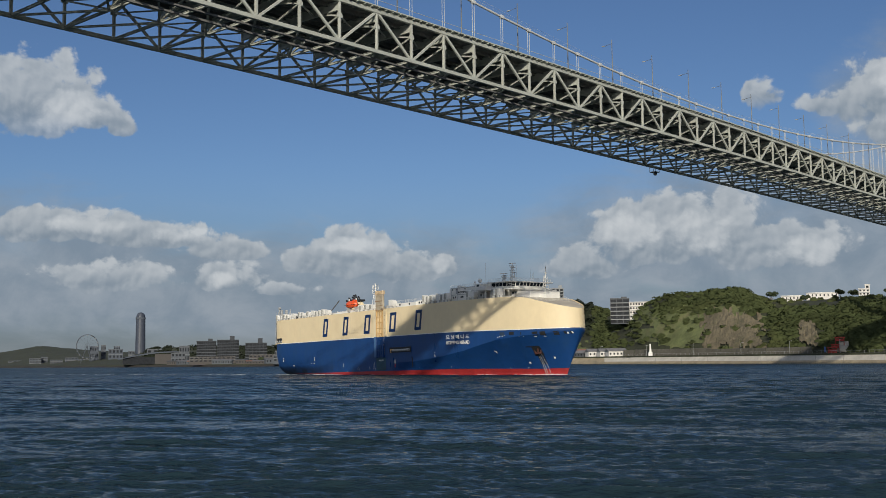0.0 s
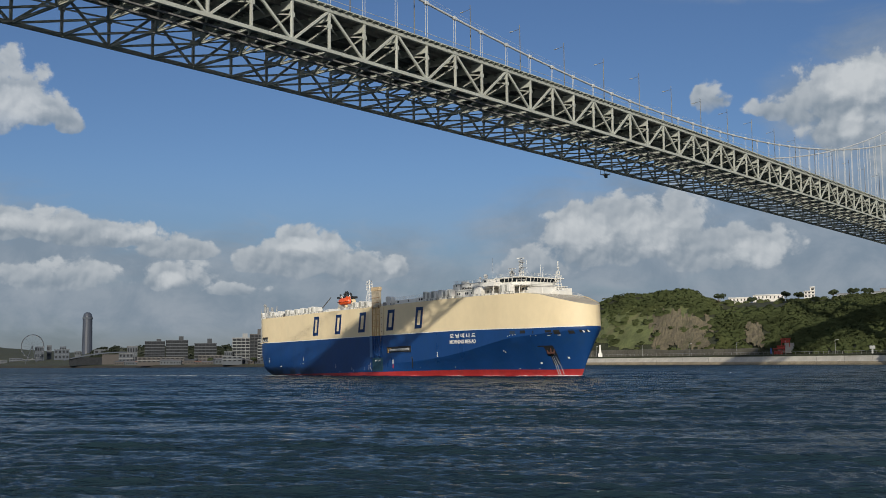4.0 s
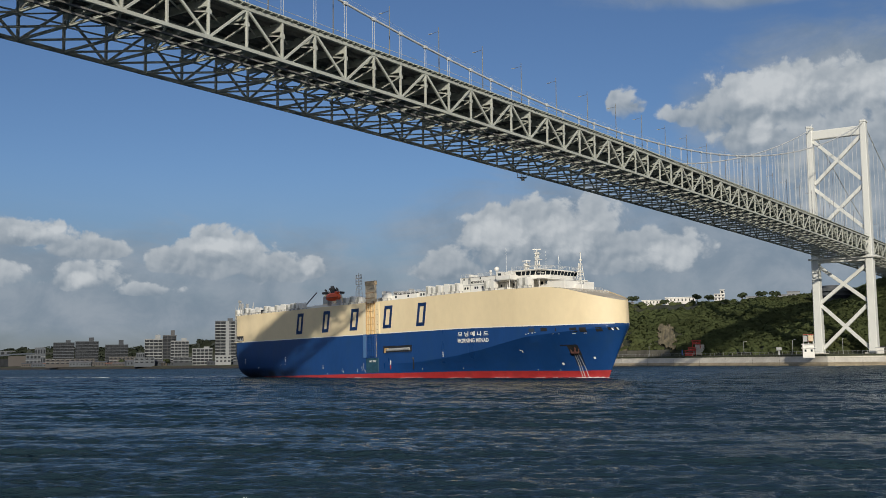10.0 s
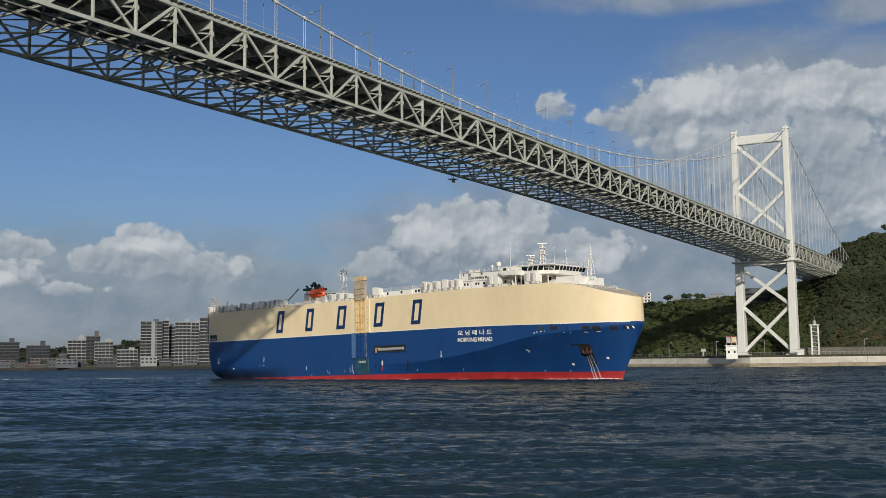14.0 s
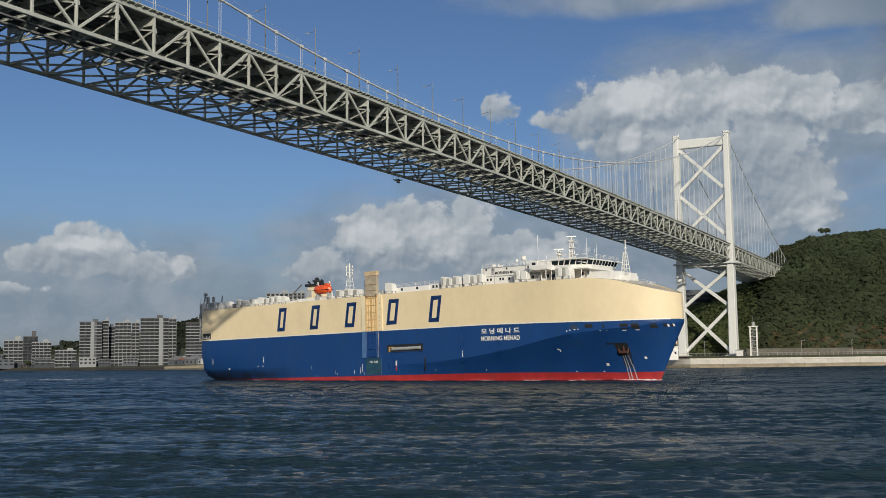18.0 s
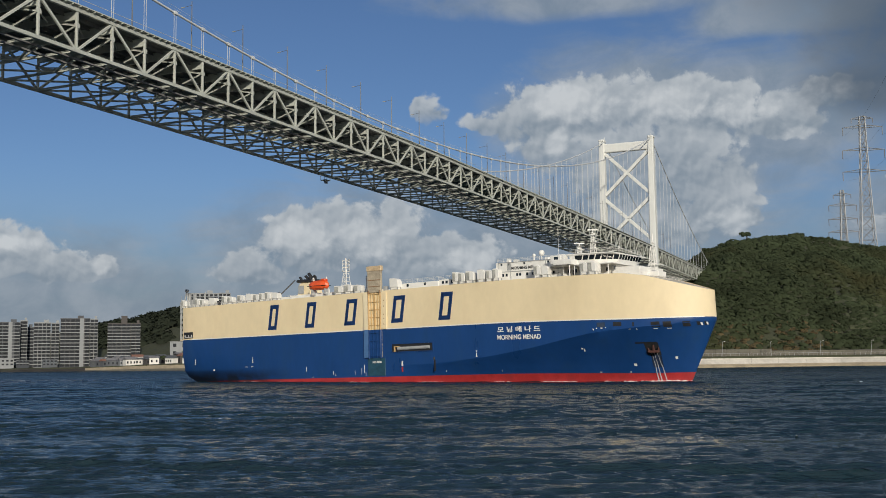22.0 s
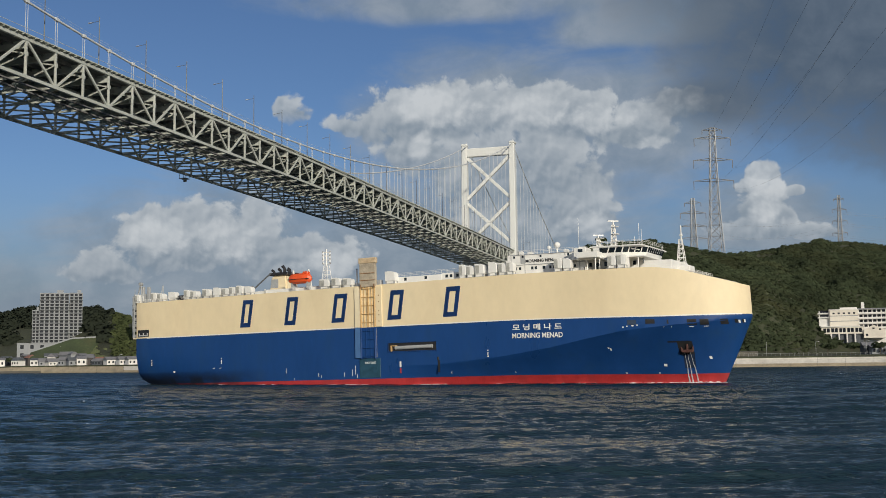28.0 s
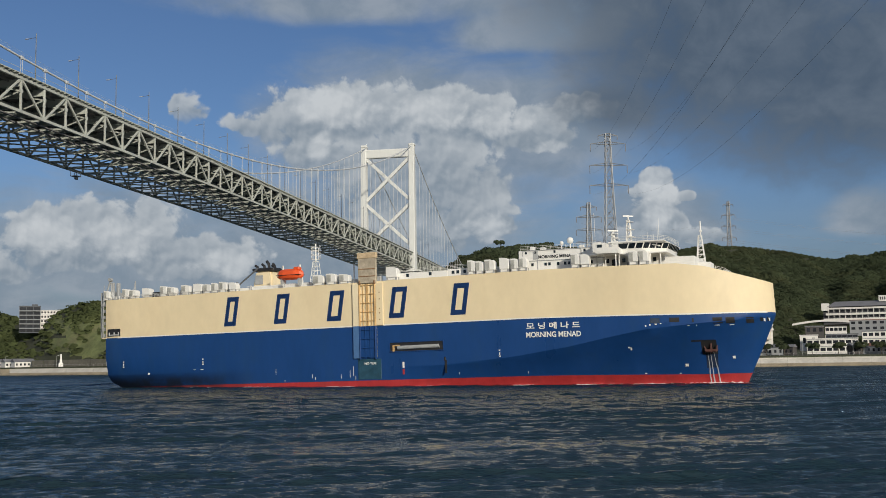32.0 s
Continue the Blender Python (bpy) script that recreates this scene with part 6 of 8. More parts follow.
def seaside_hotel():
    """Cream and white hotel on the slope: blind cream centre, white balconied wing, glazed dining floor, gabled annex."""
    d = 815
    at, turn = frame_at(3.6, d, at_el(0.8, d))
    h = thing("seaside_hotel", "cream seaside hotel with white balconied wing and glazed dining floor", "building", at, turn)
    X = lambda a: d * math.tan(radians(a - 3.6))
    Zl = lambda e: at_el(e, d) - at_el(0.8, d)
    block("cream_block", M_CREAMW, h, X(2.96), X(4.29), 4, 20, -4, Zl(2.3))
    block("roof_parapet", M_WALLW, h, X(2.92), X(4.31), 3.6, 20.4, Zl(2.3), Zl(2.34))
    for e in (1.74, 2.0):
        block("wall_band", M_PALE, h, X(2.95), X(4.3), 3.8, 4.1, Zl(e), Zl(e + 0.03))
    for i in range(5):
        block("window", M_BAY, h, X(3.1 + 0.24 * i), X(3.2 + 0.24 * i), 3.94, 4.1, Zl(2.1), Zl(2.18))
    block("stair_house", M_WALLW, h, X(3.45), X(4.25), 9, 15, Zl(2.34), Zl(2.44))
    block("chimney", M_WALLW, h, X(4.45), X(4.6), 10, 13, Zl(2.2), Zl(2.68))
    # white wing, four floors of balconies
    block("white_wing", M_WALLW, h, X(4.29), X(5.58), 6, 20, -4, Zl(2.32))
    for k in range(4):
        e = 1.36 + 0.24 * k
        block("balcony", M_WALLW, h, X(4.3), X(5.62), 4.4, 6.0, Zl(e), Zl(e + 0.09))
        for i in range(6):
            a0 = 4.34 + 0.208 * i
            block("window", M_BAY, h, X(a0), X(a0 + 0.15), 5.92, 6.1, Zl(e + 0.08), Zl(e + 0.21))
            block("balcony_fin", M_WALLW, h, X(a0 + 0.17), X(a0 + 0.185), 4.5, 6.0, Zl(e + 0.09), Zl(e + 0.24))
    block("wing_roof", M_PALE, h, X(4.27), X(5.64), 4.2, 20.4, Zl(2.32), Zl(2.36))
    # stepped wing on the other side
    block("side_wing", M_WALLW, h, X(2.45), X(2.96), 6, 18, Zl(1.5), Zl(2.28))
    for e in (1.92, 2.12):
        block("balcony", M_WALLW, h, X(2.4), X(2.95), 4.8, 6.0, Zl(e), Zl(e + 0.07))
        block("window", M_BAY, h, X(2.5), X(2.9), 5.92, 6.1, Zl(e + 0.07), Zl(e + 0.18))
    # dining floor with five wide windows over a pillared ground floor
    block("dining_floor", M_CREAMW, h, X(2.55), X(4.52), 0, 10, Zl(1.12), Zl(1.46))
    block("dining_roof", M_WALLW, h, X(2.5), X(4.56), -0.8, 10, Zl(1.46), Zl(1.5))
    for i in range(5):
        a0 = 2.64 + 0.37 * i
        block("window", M_BAY, h, X(a0), X(a0 + 0.3), -0.08, 0.1, Zl(1.2), Zl(1.4))
        block("window_bar", M_WALLW, h, X(a0 + 0.14), X(a0 + 0.16), -0.16, 0.0, Zl(1.2), Zl(1.4))
        block("pillar", M_WALLW, h, X(a0 - 0.05), X(a0 + 0.02), -0.6, 0.4, Zl(0.7), Zl(1.12))
    block("ground_floor", M_GREYW, h, X(2.6), X(4.48), 1.5, 10, Zl(0.6), Zl(1.12))
    # gabled annex
    bm = bmesh.new()
    o = [(X(4.5), Zl(0.9)), (X(5.48), Zl(0.9)), (X(5.48), Zl(1.3)), (X(4.95), Zl(1.53)), (X(4.5), Zl(1.3))]
    v = [bm.verts.new((x, y, z)) for y in (-1.0, 4.4) for x, z in o]
    bm.faces.new(v[:5])
    bm.faces.new(v[5:][::-1])
    for i in range(5):
        bm.faces.new((v[i], v[5 + i], v[5 + (i + 1) % 5], v[(i + 1) % 5]))
    bmesh.ops.recalc_face_normals(bm, faces=bm.faces)
    part("annex", bm, M_CREAMW, h, "cream gabled annex")
    for a0, a1, z0, z1 in ((4.9, 5.0, 1.33, 1.4), (5.2, 5.3, 1.28, 1.35), (4.6, 4.7, 1.0, 1.1)):
        block("window", M_BAY, h, X(a0), X(a1), -1.06, -0.9, Zl(z0), Zl(z1))


def road_wall(a0, a1, d, e0=1.66, e1=1.72, bow=0.13):
    """Pale parapet of a hill road, climbing and bowed along its run."""
    v, f = [], []
    n = 24
    for i in range(n + 1):
        u = i / n
        a = a0 + (a1 - a0) * u
        z = at_el(e0 + (e1 - e0) * u + bow * math.sin(math.pi * u), d)
        v += [polar(a, d, z - 1.5), polar(a, d, z), polar(a, d + 0.6, z), polar(a, d + 0.6, z - 1.5)]
    for i in range(n):
        for k in range(3):
            f.append((4 * i + k, 4 * i + k + 1, 4 * i + 5 + k, 4 * i + 4 + k))
    ob = new("road_parapet", mesh_from("road_parapet", v, f, M_WALLW))
    tagged(ob, "pale concrete parapet of a climbing hillside road", "parapet", kind="structure")


ROAD_LINE = [(-37.2, 0.70), (-36.2, 1.05), (-35.3, 1.37), (-34.05, 1.43), (-32.9, 1.46)]


def grass_bank(line, d0, d1):
    """Grassed slope that climbs from the shore houses to the parapet of a hill road."""
    v, f, w, g = [], [], [], []
    n, m = 30, 8
    for i in range(n + 1):
        a = line[0][0] + (line[-1][0] - line[0][0]) * i / n
        top = at_el(lerp_table(a, line), d1)
        for k in range(m + 1):
            u = k / m
            jag = 0.7 * noise.noise(Vector((a * 4, k * 0.9, 1.0))) * math.sin(math.pi * u)
            v.append(polar(a, d0 + (d1 - d0) * u, QUAY + (top - QUAY) * u ** 0.8 + jag))
        w += [polar(a, d1 - 0.6, top - 0.6), polar(a, d1 - 0.6, top + 1.0), polar(a, d1, top + 1.0), polar(a, d1, top - 0.6)]
    for i in range(n):
        f += [(i * (m + 1) + k, (i + 1) * (m + 1) + k, (i + 1) * (m + 1) + k + 1, i * (m + 1) + k + 1) for k in range(m)]
        g += [(4 * i + k, 4 * i + k + 1, 4 * i + 5 + k, 4 * i + 4 + k) for k in range(3)]
    m_bank = mat("mown_dark_grass", (0.045, 0.062, 0.026), 0.95, var=0.3, scale=0.1, coords="World", bump=0.3, bump_scale=0.6, stain=(0.08, 0.075, 0.035), stain_amt=0.5, stain_scale=0.06)
    tagged(new("grass_bank", mesh_from("grass_bank", v, f, m_bank, True, 60)), "dark green grass bank below a hillside road", "grass bank", kind="structure")
    tagged(new("road_parapet", mesh_from("road_parapet", w, g, M_PALE)), "pale concrete parapet of a climbing hillside road", "parapet", kind="structure")


def make_town():
    flats("tall grey block of flats with dark glazed balconies", -46.02, -44.95, 2.12, 1265, 14, 4, M_GREYW, core=(0.5, 0.66))
    flats("narrow grey block of flats with pale floor bands", -44.95, -44.62, 2.2, 1275, 14, 1, M_PALE)
    flats("plain grey block of flats", -44.9, -44.33, 1.88, 1300, 12, 3, M_GREYW, balcony=0.6)
    flats("white block of flats with rows of balconies", -44.33, -43.55, 2.1, 1245, 13, 4, M_PALE)
    flats("white block of flats with dark bays", -43.52, -43.14, 2.08, 1250, 13, 2, M_PALE)
    flats("dark block of flats with a white stair column", -43.1, -41.72, 2.3, 1200, 14, 6, M_DARKW, core=(0.66, 0.8))
    flats("pale block of flats with stepped balconies", -41.7, -41.33, 2.28, 1203, 14, 2, M_PALE)
    flats("brownish grey block of flats with long balconies", -40.86, -39.75, 2.06, 1150, 13, 5, M_BROWN, core_h=7.5)
    flats("brownish grey block of flats with long balconies", -39.73, -39.28, 2.06, 1153, 13, 2, M_BROWN, slab=M_PALE)
    flats("large grey block of flats on the hillside", -37.15, -36.82, 2.74, 1160, 10, 2, M_PALE, el_base=1.15, fill=0.7)
    flats("large grey block of flats on the hillside", -36.82, -35.45, 3.58, 1150, 15, 6, M_PALE, el_base=1.15, fill=0.7)
    flats("large grey block of flats on the hillside", -35.43, -34.82, 3.6, 1152, 15, 3, M_PALE, el_base=1.15, fill=0.7)
    windows_block("low concrete podium with a wide opening", -37.82, -34.6, 0.35, 1.14, 1120, 2, 7, M_PALE, 20, win=0.35)
    # towards the town centre
    flats("dark slab block with a tall lift house", -48.62, -47.95, 1.4, 1330, 9, 3, M_DARKW, core_h=6, slab=M_TOWNG)
    flats("white block of flats with rows of balconies", -48.22, -47.33, 1.12, 1295, 8, 5, M_PALE)
    flats("white hotel block with banded balconies", -49.5, -48.62, 1.22, 1340, 8, 4, M_PALE, core_h=5)
    flats("low white stepped flats", -47.15, -46.15, 0.72, 1250, 5, 5, M_PALE, core_h=2)
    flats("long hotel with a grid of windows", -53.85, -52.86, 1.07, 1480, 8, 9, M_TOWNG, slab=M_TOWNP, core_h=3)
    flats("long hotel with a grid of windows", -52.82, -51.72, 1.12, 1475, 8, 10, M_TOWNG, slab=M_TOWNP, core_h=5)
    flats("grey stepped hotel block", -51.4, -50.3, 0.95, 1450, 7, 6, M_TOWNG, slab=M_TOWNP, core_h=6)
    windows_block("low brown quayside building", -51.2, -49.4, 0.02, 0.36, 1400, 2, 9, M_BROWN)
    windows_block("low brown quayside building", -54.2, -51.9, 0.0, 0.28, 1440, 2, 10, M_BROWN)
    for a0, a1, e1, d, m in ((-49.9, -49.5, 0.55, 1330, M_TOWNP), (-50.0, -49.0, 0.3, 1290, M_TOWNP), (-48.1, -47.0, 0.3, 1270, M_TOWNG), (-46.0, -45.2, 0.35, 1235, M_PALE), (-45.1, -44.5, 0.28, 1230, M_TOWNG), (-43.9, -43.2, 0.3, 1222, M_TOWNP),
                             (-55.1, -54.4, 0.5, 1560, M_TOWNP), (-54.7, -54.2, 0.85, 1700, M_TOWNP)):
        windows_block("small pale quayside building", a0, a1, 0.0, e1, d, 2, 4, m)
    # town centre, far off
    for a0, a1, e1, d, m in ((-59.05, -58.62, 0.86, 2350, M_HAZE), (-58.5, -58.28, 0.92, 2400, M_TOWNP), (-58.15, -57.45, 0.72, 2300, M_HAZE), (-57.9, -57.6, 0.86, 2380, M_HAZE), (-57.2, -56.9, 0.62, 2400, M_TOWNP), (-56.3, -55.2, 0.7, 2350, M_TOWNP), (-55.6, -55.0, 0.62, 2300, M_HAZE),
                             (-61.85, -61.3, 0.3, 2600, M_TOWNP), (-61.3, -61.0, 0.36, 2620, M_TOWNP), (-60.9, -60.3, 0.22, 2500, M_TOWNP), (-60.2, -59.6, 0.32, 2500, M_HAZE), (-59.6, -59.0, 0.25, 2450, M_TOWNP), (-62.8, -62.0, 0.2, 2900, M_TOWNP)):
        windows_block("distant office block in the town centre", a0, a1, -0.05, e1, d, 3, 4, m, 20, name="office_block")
    # curved-roof hall on the quay
    d = 1640
    at, turn = frame_at(-56.2, d, QUAY)
    hall = thing("exhibition_hall", "low hall with a sweeping curved grey roof and brick end", "building", at, turn)
    w = d * radians(3.0)
    v, f = [], []
    for i in range(25):
        u = i / 24
        z = 4.0 + 10.5 * math.sin(u * math.pi * 0.56) ** 0.9
        v += [(-w / 2 + w * u, -3, z), (-w / 2 + w * u, 40, z + 1), (-w / 2 + w * u, 40, z + 2.2), (-w / 2 + w * u, -3, z + 1.3)]
    for i in range(24):
        for k in range(4):
            f.append((4 * i + k, 4 * i + (k + 1) % 4, 4 * i + 4 + (k + 1) % 4, 4 * i + 4 + k))
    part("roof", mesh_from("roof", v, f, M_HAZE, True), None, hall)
    block("glass_front", M_BAY, hall, -w * 0.42, w * 0.1, 0, 36, -2, 8.5)
    block("brick_front", M_BROWN, hall, w * 0.1, w * 0.5, 0, 36, -2, 12.5)
    # tall observation tower with a domed head
    at, turn = frame_at(-56.62, 2900, QUAY)
    ob = thing("observation_tower", "tall dark glass observation tower with a domed top", "tower", at, turn)
    r, h = 11.5, at_el(2.57, 2900) - QUAY
    bm = bmesh.new()
    n = 16
    rings = []
    for z, k in ((0, 1.15), (h * 0.5, 1.06), (h * 0.86, 1.0), (h * 0.93, 0.93), (h * 0.97, 0.75), (h * 0.995, 0.4), (h, 0.1)):
        rings.append([bm.verts.new((r * k * math.cos(2 * math.pi * j / n), r * k * math.sin(2 * math.pi * j / n), z)) for j in range(n)])
    for a, b in zip(rings[:-1], rings[1:]):
        for j in range(n):
            bm.faces.new((a[j], a[(j + 1) % n], b[(j + 1) % n], b[j]))
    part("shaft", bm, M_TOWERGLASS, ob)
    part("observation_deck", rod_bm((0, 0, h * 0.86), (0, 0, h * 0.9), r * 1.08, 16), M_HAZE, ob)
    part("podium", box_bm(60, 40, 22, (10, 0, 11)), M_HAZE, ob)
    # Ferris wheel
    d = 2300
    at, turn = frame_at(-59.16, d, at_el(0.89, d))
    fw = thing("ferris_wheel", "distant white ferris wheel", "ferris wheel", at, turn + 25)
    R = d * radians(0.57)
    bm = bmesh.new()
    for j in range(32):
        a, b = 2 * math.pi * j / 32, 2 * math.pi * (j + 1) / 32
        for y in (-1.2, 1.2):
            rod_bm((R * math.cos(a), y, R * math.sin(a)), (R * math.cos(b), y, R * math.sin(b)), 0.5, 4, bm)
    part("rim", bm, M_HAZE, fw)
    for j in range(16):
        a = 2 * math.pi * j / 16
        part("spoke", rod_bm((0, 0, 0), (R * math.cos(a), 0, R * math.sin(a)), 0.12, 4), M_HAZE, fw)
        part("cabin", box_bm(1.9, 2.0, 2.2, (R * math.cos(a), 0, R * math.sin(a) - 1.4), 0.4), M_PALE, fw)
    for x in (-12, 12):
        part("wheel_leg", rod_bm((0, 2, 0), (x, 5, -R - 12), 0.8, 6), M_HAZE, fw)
    # on the wooded hill
    flats("grey hillside block with curved balconies", -32.42, -31.45, 3.0, 1010, 6, 3, M_GREYW, el_base=1.72, slab=M_PALE, core_h=1.5)
    windows_block("white wing of a hillside block", -31.44, -30.3, 1.75, 2.82, 1012, 5, 8, M_WALLW)
    windows_block("long low white building on the ridge", -23.9, -22.85, 2.72, 2.94, 960, 1, 6, M_WALLW, roof=M_WHITE, win=0.3)
    windows_block("long low white building on the ridge", -22.7, -21.2, 2.8, 3.05, 955, 1, 8, M_WALLW, roof=M_WHITE, win=0.3)
    windows_block("small white villa with a turret on the ridge", -20.25, -19.75, 2.85, 3.18, 950, 2, 3, M_WALLW)
    windows_block("white turret of a ridge villa", -19.95, -19.74, 3.15, 3.38, 950, 1, 1, M_WALLW, 4, name="turret")
    for a, e in ((-18.4, 3.0), (-17.6, 2.95), (-16.9, 3.05), (-16.4, 3.2), (-24.6, 2.85)):
        windows_block("small pale ridge house among trees", a - 0.3, a + 0.3, 2.6, e, 945, 1, 3, M_PALE, roof=M_TILE)
    # round grey hall behind the tower
    d = 850
    at, turn = frame_at(-14.5, d, at_el(2.6, d))
    rd = thing("round_hall", "grey round hall with a flat banded roof", "building", at, turn)
    for z0, z1, r, m, nm in ((-8, 8, 13.5, M_GREYW, "drum"), (3, 5, 14.2, M_BAY, "glass_band"), (8, 10, 15.5, M_GREYW, "roof"), (10, 12.5, 8, M_GREYW, "lantern")):
        part(nm, rod_bm((0, 0, z0), (0, 0, z1), r, 28), m, rd)
    # right of the hill: hotels and houses
    seaside_hotel()
    windows_block("white two-storey seaside hotel with wide windows", 7.16, 9.56, 0.16, 0.87, 790, 2, 8, M_WALLW, win=0.8)
    windows_block("glazed top floor of a seaside hotel", 8.07, 9.55, 0.87, 1.08, 795, 1, 6, M_GREYW, 8, win=0.86)
    windows_block("low white wing of a seaside hotel", 6.84, 7.7, 0.5, 1.06, 800, 1, 2, M_WALLW, win=0.3)
    windows_block("white seaside house with a flat roof", 9.75, 11.1, 0.5, 1.2, 800, 2, 5, M_WALLW, roof=M_TILE, win=0.7)
    windows_block("pale seaside house behind the quay", 11.2, 12.4, 0.2, 0.95, 780, 2, 4, M_CREAMW, roof=M_BRICK, win=0.6)
    road_wall(6.5, 9.45, 885)
    banded_hotel(8.0, 13.2, 1.82, 2.62, 930)
    windows_block("pale terrace house with a white balcony", 8.05, 9.06, 1.14, 1.48, 850, 1, 5, M_WALLW, roof=M_BROWN, win=0.8)
    windows_block("brown gabled house on the slope", 7.12, 8.0, 1.1, 1.5, 845, 1, 3, M_BROWN, roof=M_TILE)
    windows_block("pale building with a brown roof", 9.2, 11.5, 1.2, 1.75, 860, 2, 7, M_PALE, roof=M_BRICK)
    rnd = random.Random(21)
    walls, roofs = (M_PALE, M_GREYW, M_BROWN, M_PALE), (M_TILE, M_TILE, M_BRICK, M_GREYW)
    for a in np.arange(4.6, 12.5, 0.42):
        for dd in (755, 840):
            if rnd.random() < 0.34:
                aa = a + rnd.uniform(-0.2, 0.2)
                gabled_house(aa, dd + rnd.uniform(-10, 10), rnd.uniform(6, 11), rnd.uniform(6, 8), rnd.uniform(3.5, 6), rnd.uniform(1.4, 2.4), rnd.choice(walls), rnd.choice(roofs), rnd.uniform(-35, 35))
    shore_walls = (M_WALLW, M_PALE, M_BROWN, M_WALLW, M_GREYW)
    for row, (off, lift) in enumerate(((20, 0.0), (36, 1.6), (54, 3.6))):
        for a in np.arange(-41.3 + 0.1 * row, -33.4, 0.4):
            if rnd.random() < 0.7:
                aa = a + rnd.uniform(-0.15, 0.15)
                gabled_house(aa, lerp_table(aa, SHORE) + off + rnd.uniform(-5, 5), rnd.uniform(6, 12), rnd.uniform(6, 9), lift + rnd.uniform(2.6, 6.0), rnd.uniform(1.6, 3.4), rnd.choice(shore_walls), rnd.choice(roofs), rnd.uniform(-70, 70))
    grass_bank(ROAD_LINE, 1052, 1085)
    at, turn = frame_at(-35.8, 1078, at_el(0.62, 1078))
    st = thing("marker_stone", "slim white marker stone on a grassy slope", "marker stone", at, turn)
    part("plinth", box_bm(3.0, 3.0, 6.0, (0, 0, -2.0), 0.2), M_WHITE, st)
    part("shaft", rod_bm((0, 0, 1.0), (0, 0, 7.0), 1.3, 8, None, 0.5), M_WHITE, st)
    for a, w in ((-33.3, 14), (-32.75, 12), (-32.2, 16)):
        gabled_house(a, lerp_table(a, SHORE) + 26, w, 9, 4.2, 2.6, M_WALLW, M_TILE, 20, "white park house with a broad dark roof")
    for a in np.arange(-55, -46, 0.55):
        aa = a + rnd.uniform(-0.2, 0.2)
        gabled_house(aa, lerp_table(aa, SHORE) + 35, rnd.uniform(10, 20), 10, rnd.uniform(3, 6), 1.2, rnd.choice((M_TOWNP, M_TOWNG, M_BROWN)), rnd.choice(roofs), rnd.uniform(-20, 20))


make_town()


